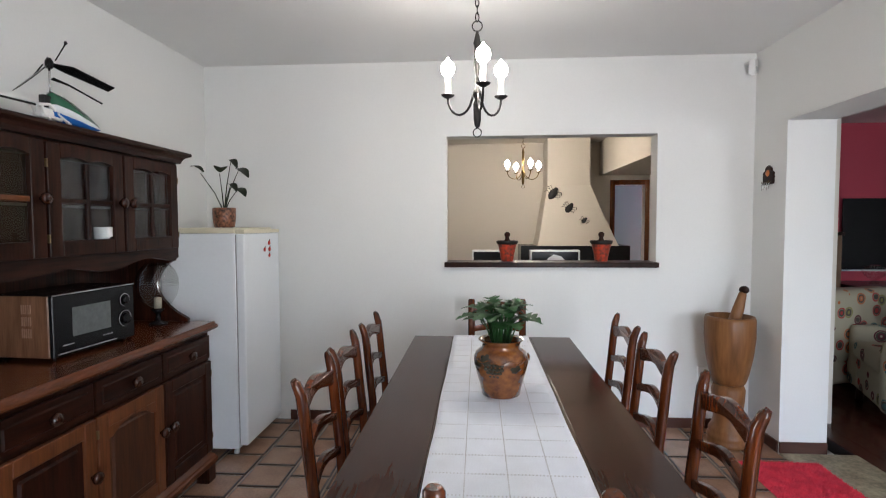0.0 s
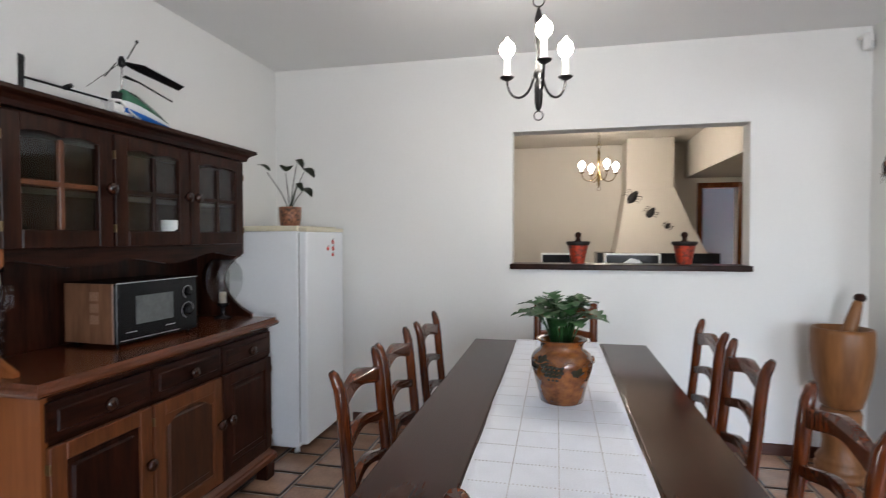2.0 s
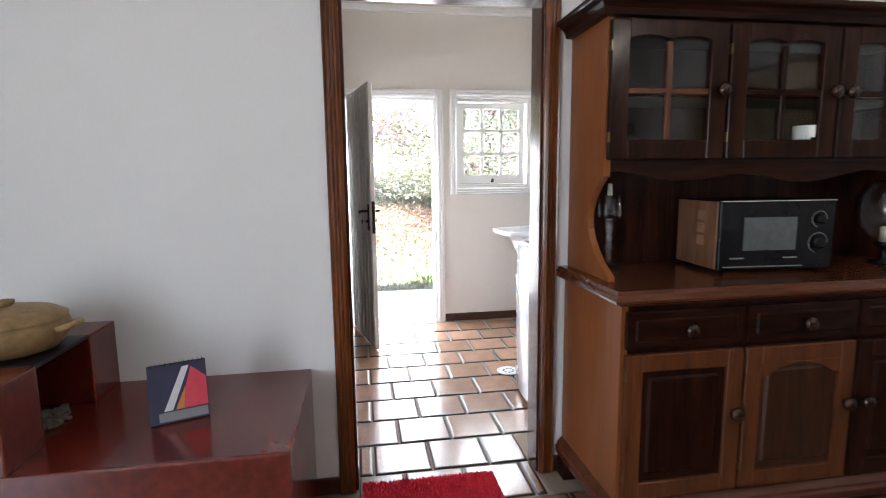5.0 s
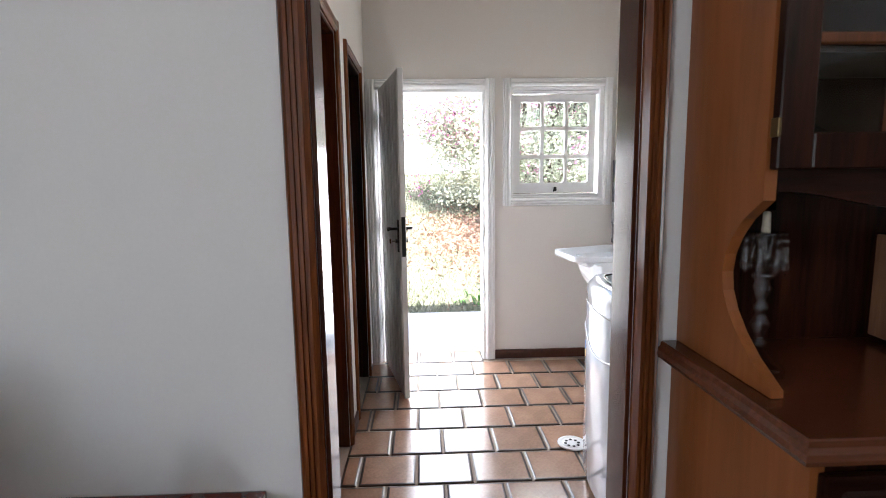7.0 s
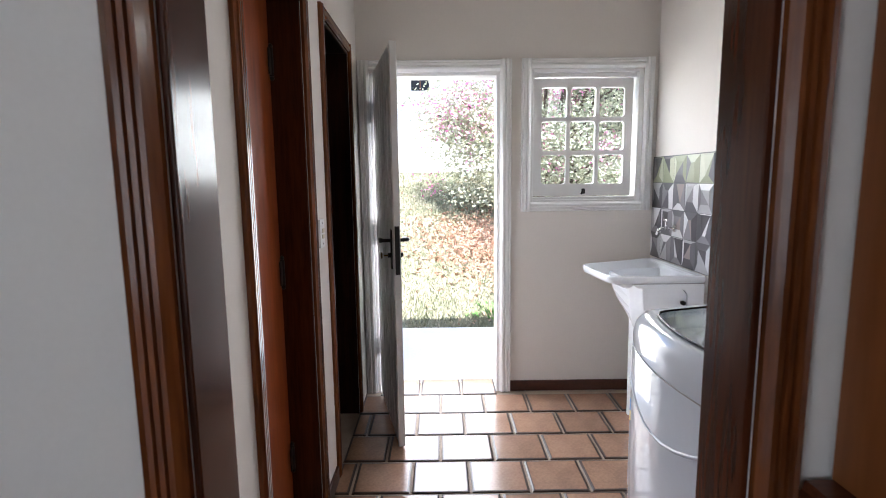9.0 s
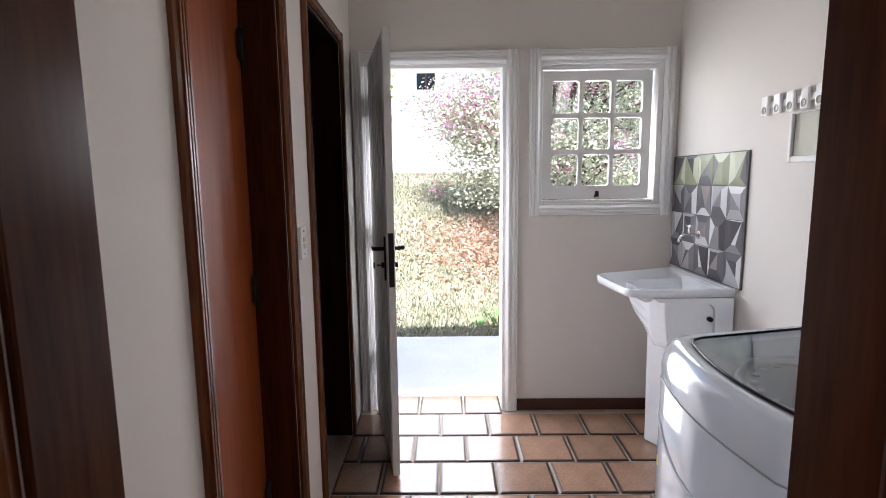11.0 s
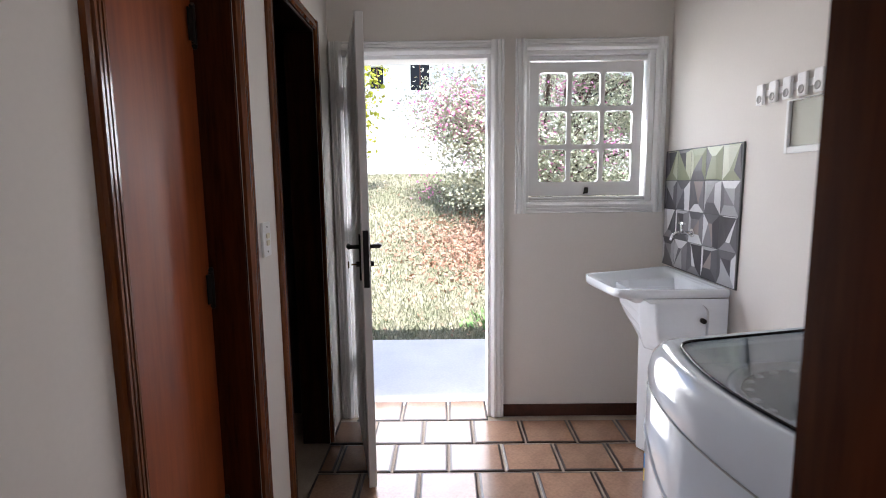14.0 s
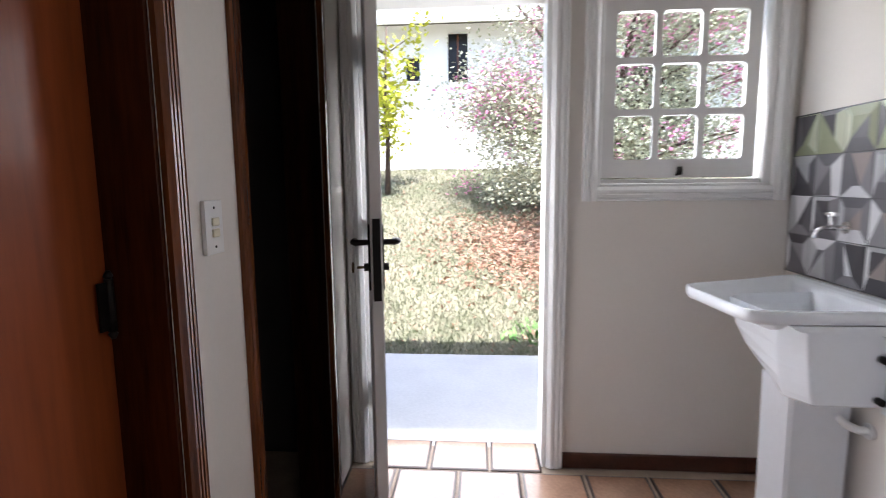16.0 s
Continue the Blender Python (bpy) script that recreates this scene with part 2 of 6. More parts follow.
structure("floor", box(BX - 0.16, RX - 0.0, SY - 0.15, BY, -0.08, -0.006), GROUT, "dark grouted floor of glazed brown tiles", "floor")
# laundry
structure("wall_laundry_west", wall_with_holes("y", LY - 0.14, RY + 0.14, BX - 0.14, BX, -0.08, LH + 0.3, [(0.68, 1.468, -0.08, 2.008), (1.655, 2.338, 1.225, 2.022)]), LAUNDRY_WALL, "white painted wall with a garden door and a window", "wall")
structure("wall_laundry_south", wall_with_holes("x", BX, LX2, LY - 0.14, LY, 0, LH + 0.3, [(-3.19, -2.58, 0, 2.06), (-4.15, -3.52, 0, 2.06)]), LAUNDRY_WALL, "white painted wall with two doorways", "wall")
structure("wall_laundry_north", box(BX, LX2, RY, RY + 0.14, 0, LH + 0.3), LAUNDRY_WALL, "white painted wall", "wall")
structure("ceiling_laundry", box(BX - 0.14, LX2, LY - 0.14, RY + 0.14, LH + 0.3, LH + 0.4), PALEBOARD, "wooden laundry ceiling boards, paled to bounce light", "ceiling")
# roof out of view; overhang set to cast the shade on the paving
structure("eave_roof", box(-5.05, RX + 0.3, -2.2, 4.2, LH + 0.42, LH + 0.5), CONCRETE, "unseen flat roof slab, its eave added to shade the paving", "roof")
structure("cornice", box(BX, BX + 0.05, LY, RY, LH - 0.02, LH + 0.03, 0.01), WHITE, "white painted cornice strip", "trim")
# pantry behind the second doorway; its darkness is put into the wall colour
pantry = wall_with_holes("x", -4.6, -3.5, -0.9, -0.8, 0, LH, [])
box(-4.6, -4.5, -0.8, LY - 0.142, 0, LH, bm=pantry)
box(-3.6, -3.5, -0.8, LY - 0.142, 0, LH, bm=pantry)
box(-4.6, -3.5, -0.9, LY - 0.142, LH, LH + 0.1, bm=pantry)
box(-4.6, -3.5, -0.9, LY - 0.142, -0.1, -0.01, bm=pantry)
structure("wall_pantry", pantry, DARKROOM, "pantry walls coloured near black for the unlit room", "wall")


for _z in (1.02, 1.62):
    _sh = thing("pantry_shelf", pose(-4.05, -0.55, _z), "dark wooden shelf in the unlit pantry", "shelf", "shelves in the pantry")
    part("board", box(-0.448, 0.448, -0.248, 0.14, -0.012, 0.012, 0.002, 1), DARKWOOD, _sh)
    part("edge_strip", box(-0.448, 0.448, 0.1405, 0.148, -0.013, 0.013, 0.002, 1), JAMBWOOD, _sh)


# ground outside: a concrete strip, then a lawn that climbs to the neighbours
def lawn_height(x, y):
    d = max(0.0, -5.95 - x)
    return -0.10 + 0.25 * min(d, 6.2) + 0.03 * min(max(0.0, d - 6.2), 30) + 0.05 * min(d, 1) * noise.noise((x * 0.7, y * 0.7, 0))


def terrain():
    bm = bmesh.new()
    xs = [-5.9 - 0.15 * k for k in range(40)] + [-12 - 0.8 * k for k in range(20)] + [-30, -60, -150, -600]
    ys = [-600, -150, -60, -30, -16] + [-10 + 0.5 * k for k in range(44)] + [14, 20, 40, 80, 200, 600]
    grid = [[bm.verts.new((x, y, lawn_height(x, y))) for y in ys] for x in xs]
    for a, b in zip(grid, grid[1:]):
        for k in range(len(ys) - 1):
            bm.faces.new((a[k], a[k + 1], b[k + 1], b[k])).smooth = True
    bmesh.ops.recalc_face_normals(bm, faces=bm.faces[:])
    return bm


GRASS = mat("dry_lawn", (0.13, 0.145, 0.085), 0.95, scale=1.2, fine=30, bump=1.0, second=(0.30, 0.275, 0.20), spec=0.1)
structure("ground", terrain(), GRASS, "dry green and brown sloping lawn", "lawn")
structure("pavement", box(-6.05, BX - 0.14, -8, 10, -0.3, -0.045, 0.01), CONCRETE, "pale concrete paving strip", "pavement")
structure("ground_plinth", box(BX - 0.14, 9, -8, 10, -0.3, -0.085), CONCRETE, "", "ground")

# ---- trims and doors ----


def trim_bar(length, width, depth, flutes=3):
    """A fluted board lying along z, its face towards +x, from x = 0 to depth; y runs over its width."""
    prof = [(0, 0), (depth * 0.55, 0), (depth * 0.7, width * 0.08)]
    w0, w1 = width * 0.22, width * 0.86
    for k in range(flutes):
        a, b = w0 + (w1 - w0) * k / flutes, w0 + (w1 - w0) * (k + 1) / flutes
        prof += [(depth, a), (depth, a + (b - a) * 0.55), (depth * 0.72, a + (b - a) * 0.7), (depth * 0.72, a + (b - a) * 0.9)]
    prof += [(depth * 0.9, width * 0.93), (depth * 0.6, width), (0, width)]
    bm = bmesh.new()
    lo, hi = [bm.verts.new((x, y, 0)) for x, y in prof], [bm.verts.new((x, y, length)) for x, y in prof]
    for k in range(len(prof)):
        j = (k + 1) % len(prof)
        bm.faces.new((lo[k], lo[j], hi[j], hi[k]))
    bm.faces.new(lo[::-1]), bm.faces.new(hi)
    bmesh.ops.recalc_face_normals(bm, faces=bm.faces[:])
    return bm


def door_trim(name, material, face, axis, a0, a1, top, width, depth, sign, low=0.0, label="", flutes=3, sill=False):
    """Trim round an opening: two uprights and a head. The wall's face lies at `face`, the trim stands out to `sign`."""
    root = thing(name, pose(0, 0, 0), label, "trim", "", "structure")
    turn = Matrix.Identity(4) if axis == "y" else Matrix.Rotation(radians(90), 4, "Z")
    flip = Matrix.Diagonal((sign, 1, 1, 1)) if axis == "y" else Matrix.Diagonal((1, sign, 1, 1))
    def place(bm, mirror, at):
        if mirror:
            bm.transform(Matrix.Diagonal((1, -1, 1, 1)))
        bm.transform(turn)
        if axis == "x":
            bm.transform(Matrix.Diagonal((-1, 1, 1, 1)))
        bm.transform(flip)
        bm.transform(Matrix.Translation((face, at, low) if axis == "y" else (at, face, low)))
        bmesh.ops.recalc_face_normals(bm, faces=bm.faces[:])
        return bm
    part("trim_upright", place(trim_bar(top + width - low, width, depth, flutes), True, a0), material, root)
    part("trim_upright", place(trim_bar(top + width - low, width, depth, flutes), False, a1), material, root)
    head = trim_bar(a1 - a0, width, depth * 0.96, flutes)
    head.transform(Matrix.Rotation(radians(90), 4, "X"))
    head.transform(Matrix.Translation((0, a1 - a0, 0)))
    if axis == "x":
        head.transform(turn)
        head.transform(Matrix.Diagonal((-1, 1, 1, 1)))
    head.transform(flip)
    head.transform(Matrix.Translation((face, a0, top) if axis == "y" else (a0, face, top)))
    bmesh.ops.recalc_face_normals(head, faces=head.faces[:])
    part("trim_head", head, material, root)
    if sill:
        s = trim_bar(a1 - a0, width, depth * 0.96, flutes)
        s.transform(Matrix.Diagonal((1, -1, 1, 1)))
        s.transform(Matrix.Rotation(radians(90), 4, "X"))
        s.transform(Matrix.Translation((0, a1 - a0, 0)))
        s.transform(flip)
        s.transform(Matrix.Translation((face, a0, low + width)))
        bmesh.ops.recalc_face_normals(s, faces=s.faces[:])
        part("trim_sill", s, material, root)
    return root


def jamb(name, material, axis, a0, a1, t0, t1, top, thick=0.012, low=0.0, label=""):
    root = thing(name, pose(0, 0, 0), label, "door frame", "", "structure")
    def b(p, q, z0, z1):
        return box(t0, t1, p, q, z0, z1, 0.002, 1) if axis == "y" else box(p, q, t0, t1, z0, z1, 0.002, 1)
    part("jamb_upright", b(a0, a0 + thick, low, top), material, root)
    part("jamb_upright", b(a1 - thick, a1, low, top), material, root)
    part("jamb_head", b(a0 + thick, a1 - thick, top - thick, top), material, root)
    return root


door_trim("trim_dining_door", TRIMWOOD, LX, "y", D0, D1, 2.035, 0.065, 0.022, 1, label="dark varnished fluted door trim")
door_trim("trim_dining_door_back", TRIMWOOD, LX2, "y", D0, D1, 2.035, 0.065, 0.022, -1, label="dark varnished fluted door trim")
jamb("jamb_dining_door", JAMBWOOD, "y", D0, D1, LX2 + 0.001, LX - 0.001, 2.035, label="glossy dark wooden door lining")
door_trim("trim_garden_door", WHITE, BX, "y", 0.68, 1.468, 2.008, 0.07, 0.025, 1, label="white painted stepped door trim", flutes=2)
jamb("jamb_garden_door", WHITE, "y", 0.68, 1.468, BX - 0.139, BX - 0.001, 2.008, 0.02, -0.04, label="white painted garden door lining")
door_trim("trim_laundry_window", WHITE, BX, "y", 1.655, 2.338, 2.022, 0.058, 0.025, 1, low=1.167, label="white painted window trim", flutes=2, sill=True)

# ---- table, 0.94 x 2.07 m, 0.82 m high ----
TX0, TX1, TY0, TY1, TZ = -0.237, 0.703, 1.20, 3.273, 0.822


def dining_table():
    t = thing("dining_table", pose((TX0 + TX1) / 2, (TY0 + TY1) / 2, 0), "long dark polished wooden dining table with plank top", "table")
    w, l = (TX1 - TX0) / 2, (TY1 - TY0) / 2
    n = 4
    for k in range(n):
        a, b = -w + 2 * w * k / n, -w + 2 * w * (k + 1) / n
        part("top_plank", box(a + 0.0004, b - 0.0004, -l, l, TZ - 0.052, TZ, 0.003), TABLEWOOD, t)
    part("apron", box(-w + 0.09, -w + 0.12, -l + 0.12, l - 0.12, TZ - 0.16, TZ - 0.053), TABLEWOOD, t)
    part("apron", box(w - 0.12, w - 0.09, -l + 0.12, l - 0.12, TZ - 0.16, TZ - 0.053), TABLEWOOD, t)
    for sx in (-1, 1):
        for sy in (-1, 1):
            x, y = sx * (w - 0.10), sy * (l - 0.12)
            part("leg", box(x - 0.045, x + 0.045, y - 0.045, y + 0.045, 0, TZ - 0.053, 0.006), DARKWOOD, t)
    return t


dining_table()


def table_runner():
    t = thing("table_runner", pose(0, 0, 0), "white woven table runner with openwork squares", "tablecloth")
    x0, x1, y0, y1 = 0.005, 0.455, 1.187, 3.285
    bm = bmesh.new()
    rows = [(y0, TZ - 0.20), (y0 + 0.002, TZ - 0.08), (y0 + 0.006, TZ - 0.01), (y0 + 0.02, TZ + 0.003)]
    rows += [(y0 + 0.02 + (y1 - y0 - 0.04) * k / 60, TZ + 0.0035) for k in range(1, 60)] + [(y1 - 0.01, TZ + 0.003), (y1, TZ - 0.03), (y1 + 0.001, TZ - 0.15)]
    cols = [x0 + (x1 - x0) * k / 16 for k in range(17)]
    g = [[bm.verts.new((x + 0.004 * noise.noise((y * 3, x * 3, 1)), y, z + (0.0012 * noise.noise((x * 12, y * 12, 3)) if z > TZ else 0))) for x in cols] for y, z in rows]
    for a, b in zip(g, g[1:]):
        for k in range(16):
            bm.faces.new((a[k], a[k + 1], b[k + 1], b[k])).smooth = True
    r = bmesh.ops.extrude_face_region(bm, geom=bm.faces[:])
    bmesh.ops.translate(bm, vec=(0, 0, 0.002), verts=[v for v in r["geom"] if isinstance(v, bmesh.types.BMVert)])
    bmesh.ops.recalc_face_normals(bm, faces=bm.faces[:])
    part("cloth", bm, CLOTH, t)
    # rows of drawn-thread holes, as small dark stitches set into the cloth
    st = bmesh.new()
    def dash(x, y, lx, ly):
        box(x - lx, x + lx, y - ly, y + ly, TZ + 0.0045, TZ + 0.0075, bm=st)
    for y in [y0 + 0.10 + 0.115 * k for k in range(18)]:
        for k in range(44):
            dash(x0 + 0.012 + 0.0098 * k, y, 0.0021, 0.0012)
    for x in (0.115, 0.232, 0.347):
        for k in range(150):
            dash(x, y0 + 0.03 + 0.0136 * k, 0.0016, 0.0035)
    part("openwork_stitch", st, mat("openwork_shadow", (0.5, 0.5, 0.52), 0.9, vary=0.25), t, "rows of open drawn-thread holes")["kind"] = "stuff"
    return t


# ---- chairs ----
def dining_chair(end=False):
    """Ladder-back chair; it faces +x, its back stands at x = 0. Those at the table's ends have straight posts and a broad top rail."""
    c = thing("dining_chair", pose(0, 0, 0), "reddish wooden dining chair with straight posts and broad top rail" if end else "reddish varnished wooden ladder-back dining chair with arched slats", "chair", "chairs round the table")
    w = 0.172
    for s in (-1, 1):
        y = s * w
        pts = [(0.035, y * 0.97, 0.0), (0.03, y, 0.25), (0.035, y, 0.45), (0.028, y, 0.6), (0.012, y, 0.75), (0.0, y, 0.88), (-0.008, y * 1.02, 0.945), (-0.022, y * 1.07, 0.985), (-0.03, y * 1.10, 1.0)]
        if end:
            pts = [(0.035, y * 0.97, 0.0), (0.03, y, 0.25), (0.035, y, 0.45), (0.028, y, 0.6), (0.014, y, 0.75), (0.004, y, 0.88), (-0.002, y, 0.95), (-0.005, y, 0.992), (-0.006, y, 1.0)]
        part("back_post", tube(pts, [0.021, 0.023, 0.024, 0.024, 0.024, 0.024, 0.024, 0.023, 0.016] if end else [0.021, 0.023, 0.024, 0.024, 0.024, 0.024, 0.023, 0.019, 0.012], 10, flat=0.85), CHAIRWOOD, c)
        part("front_leg", tube([(0.43, y * 1.08, 0.0), (0.425, y * 1.1, 0.2), (0.42, y * 1.1, 0.44)], [0.018, 0.021, 0.023], 10), CHAIRWOOD, c)
        part("side_stretcher", tube([(0.035, y, 0.18), (0.42, y * 1.09, 0.18)], 0.012, 8), CHAIRWOOD, c)
    part("front_stretcher", tube([(0.42, -w * 1.08, 0.25), (0.42, w * 1.08, 0.25)], 0.012, 8), CHAIRWOOD, c)
    # slats: the top one arches in a cupid's bow, the lower ones in a plain arch
    for zc, h, rise, bow, x in ((0.93, 0.062, 0.022, False, -0.002), (0.80, 0.04, 0.02, False, 0.010), (0.66, 0.04, 0.02, False, 0.022)) if end else ((0.905, 0.055, 0.030, True, -0.002), (0.755, 0.034, 0.032, False, 0.012), (0.615, 0.034, 0.032, False, 0.026)):
        n, top, low = 16, [], []
        for k in range(n + 1):
            u = -1 + 2 * k / n
            a = rise * (math.cos(u * math.pi) * 0.5 + 0.5)
            top.append((u * w, zc + h / 2 + a + (0.012 * max(0, abs(u) - 0.6) if bow else 0)))
            low.append((u * w, zc - h / 2 + a * 0.85))
        bm = slab(top + low[::-1], 0.024, bevel=0.005)
        bm.transform(Matrix.Rotation(radians(90), 4, "Z"))
        bm.transform(Matrix.Translation((x + 0.012, 0, 0)))
        for v in bm.verts:
            v.co.x -= 0.018 * (1 - (v.co.y / w) ** 2)
        part("back_slat", bm, CHAIRWOOD, c)
    seat = bmesh.new()
    f = seat.faces.new([seat.verts.new(p) for p in ((0.01, -w - 0.01, 0.44), (0.455, -w * 1.2, 0.44), (0.455, w * 1.2, 0.44), (0.01, w + 0.01, 0.44))])
    r = bmesh.ops.extrude_face_region(seat, geom=[f])
    bmesh.ops.translate(seat, vec=(0, 0, 0.026), verts=[v for v in r["geom"] if isinstance(v, bmesh.types.BMVert)])
    bmesh.ops.recalc_face_normals(seat, faces=seat.faces[:])
    bmesh.ops.bevel(seat, geom=seat.edges[:], offset=0.008, segments=2, affect="EDGES")
    part("seat", seat, CHAIRWOOD, c)
    return c


_chair = dining_chair()
_spots = [(-0.425, 1.957, 0), (-0.43, 2.382, 0), (-0.42, 2.903, 0), (0.915, 1.768, 180), (0.905, 2.40, 180), (0.915, 2.91, 180), (0.238, 1.118, 90), (0.279, 3.632, -90)]
for k, (x, y, a) in enumerate(_spots):
    if k == 6:
        _chair = dining_chair(True)
    if k in (0, 6):
        _chair.matrix_world = pose(x, y, 0, 0, 0, a)
    else:
        copy_thing(_chair, pose(x, y, 0, 0, 0, a))

# ---- hutch on the west wall ----
HY0, HY1 = 1.652, 3.03      # body
HFX, HUX = -1.432, -1.615     # front of the base, front of the upper case


def panelled_door(w, h, depth, frame, frame_mat, panel_mat, name="door", arched=False):
    """A frame-and-panel door: y over its width, z up, its face at x = depth."""
    d = new(name)
    rail = bmesh.new()
    box(0, depth, 0, frame, 0, h, 0.003, 1, rail)
    box(0, depth, w - frame, w, 0, h, 0.003, 1, rail)
    box(0, depth, frame + 0.0005, w - frame - 0.0005, 0, frame, 0.003, 1, rail)
    box(0, depth, frame + 0.0005, w - frame - 0.0005, h - frame, h, 0.003, 1, rail)
    if arched:
        # a shouldered arch fills the upper corners of the opening
        iw = w - 2 * frame
        pts = [(frame, h - frame + 0.001)] + [(frame + iw * u, h - frame - 0.05 + 0.045 * math.sin(math.pi * min(1, max(0, (u - 0.1) / 0.8))) ** 0.6) for u in [q / 16 for q in range(17)]] + [(w - frame, h - frame + 0.001)]
        head = slab(pts, depth * 0.9)
        head.transform(Matrix.Translation((depth * 0.9, 0, 0)) @ Matrix.Rotation(radians(90), 4, "Z"))
        join(rail, head)
    part("door_frame", rail, frame_mat, d)
    p = box(0.002, depth * 0.45, frame - 0.002, w - frame + 0.002, frame - 0.002, h - frame + 0.002)
    box(0.003, depth * 0.8, frame + 0.025, w - frame - 0.025, frame + 0.025, h - frame - 0.025, 0.008, 1, p)
    part("panel", p, panel_mat, d)
    return d


def knob(parent, x, y, z, material=None):
    bm = lathe([(0.008, 0), (0.009, 0.012), (0.020, 0.016), (0.026, 0.026), (0.023, 0.038), (0.007, 0.044)], 18)
    bm.transform(Matrix.Translation((x, y, z)) @ Matrix.Rotation(radians(90), 4, "Y"))
    return part("knob", bm, material or KNOBWOOD, parent)


def glazed_door(w, h, depth, frame, frame_mat, bar_mat):
    d = new("glazed_door")
    rail = bmesh.new()
    box(0, depth, 0, frame, 0, h, 0.003, 1, rail)
    box(0, depth, w - frame, w, 0, h, 0.003, 1, rail)
    box(0, depth, frame + 0.0005, w - frame - 0.0005, 0, frame, 0.003, 1, rail)
    # head rail with a shallow double arch along its lower edge
    iw = w - 2 * frame
    pts = [(frame, h)] + [(frame, h - frame * 0.9)]
    for k in range(17):
        u = k / 16
        pts.append((frame + iw * u, h - frame * 0.9 + 0.012 * abs(math.sin(2 * math.pi * u))))
    pts += [(frame + iw, h)]
    top = slab(pts, depth)
    top.transform(Matrix.Rotation(radians(90), 4, "Z"))
    top.transform(Matrix.Translation((depth, 0, 0)))
    join(rail, top)
    bmesh.ops.recalc_face_normals(rail, faces=rail.faces[:])
    part("door_frame", rail, frame_mat, d)
    bars = bmesh.new()
    box(0.002, depth * 0.8, w / 2 - 0.011, w / 2 + 0.011, frame, h - frame, 0.003, 1, bars)
    box(0.0025, depth * 0.79, frame, w - frame, h / 2 - 0.011, h / 2 + 0.011, 0.003, 1, bars)
    part("glazing_bar", bars, bar_mat, d)
    part("pane", box(0.004, 0.007, frame - 0.004, w - frame + 0.004, frame - 0.004, h - frame + 0.01), PANE, d)
    return d


def glass_mat(name, color=(1, 1, 1), rough=0.02, ior=1.45, haze=0.0):
    """Thin clear glass: see-through, glossier at a slant."""
    m = bpy.data.materials.new(name)
    m.use_nodes = True
    nt = m.node_tree
    N, L = nt.nodes.new, nt.links.new
    nt.nodes.remove(nt.nodes["Principled BSDF"])
    tr, gl, mx, fr = N("ShaderNodeBsdfTransparent"), N("ShaderNodeBsdfGlossy"), N("ShaderNodeMixShader"), N("ShaderNodeLayerWeight")
    tr.inputs[0].default_value = (*color, 1)
    gl.inputs["Roughness"].default_value = rough
    f0 = ((ior - 1) / (ior + 1)) ** 2
    pw, ma = N("ShaderNodeMath"), N("ShaderNodeMath")
    pw.operation, ma.operation = "POWER", "MULTIPLY_ADD"
    pw.inputs[1].default_value, ma.inputs[1].default_value, ma.inputs[2].default_value = 5.0, 1 - f0, f0
    fr.inputs["Blend"].default_value = 0.5
    L(fr.outputs["Facing"], pw.inputs[0]), L(pw.outputs[0], ma.inputs[0])
    clear = tr.outputs[0]
    if haze:
        df, hz = N("ShaderNodeBsdfDiffuse"), N("ShaderNodeMixShader")
        df.inputs[0].default_value, hz.inputs[0].default_value = (0.6, 0.62, 0.63, 1), haze
        L(tr.outputs[0], hz.inputs[1]), L(df.outputs[0], hz.inputs[2])
        clear = hz.outputs[0]
    L(ma.outputs[0], mx.inputs[0]), L(clear, mx.inputs[1]), L(gl.outputs[0], mx.inputs[2])
    L(mx.outputs[0], nt.nodes["Material Output"].inputs[0])
    return m


GLASS = glass_mat("clear_glass", (0.93, 0.96, 0.95))
PANE = glass_mat("old_thin_pane", (0.93, 0.95, 0.95), 0.02, 1.5)
GLASS_DARK = glass_mat("smoky_glass", (0.35, 0.36, 0.36))


def moulding(back, front, y0, y1, levels):
    """A moulded slab against the wall: each level steps out by e at height z."""
    bm = bmesh.new()
    rings = [[bm.verts.new(p) for p in ((back, y0 - e, z), (front + e, y0 - e, z), (front + e, y1 + e, z), (back, y1 + e, z))] for e, z in levels]
    for a, b in zip(rings, rings[1:]):
        for k in range(4):
            bm.faces.new((a[k], a[(k + 1) % 4], b[(k + 1) % 4], b[k]))
    bm.faces.new(rings[0][::-1]), bm.faces.new(rings[-1])
    bmesh.ops.recalc_face_normals(bm, faces=bm.faces[:])
    return bm


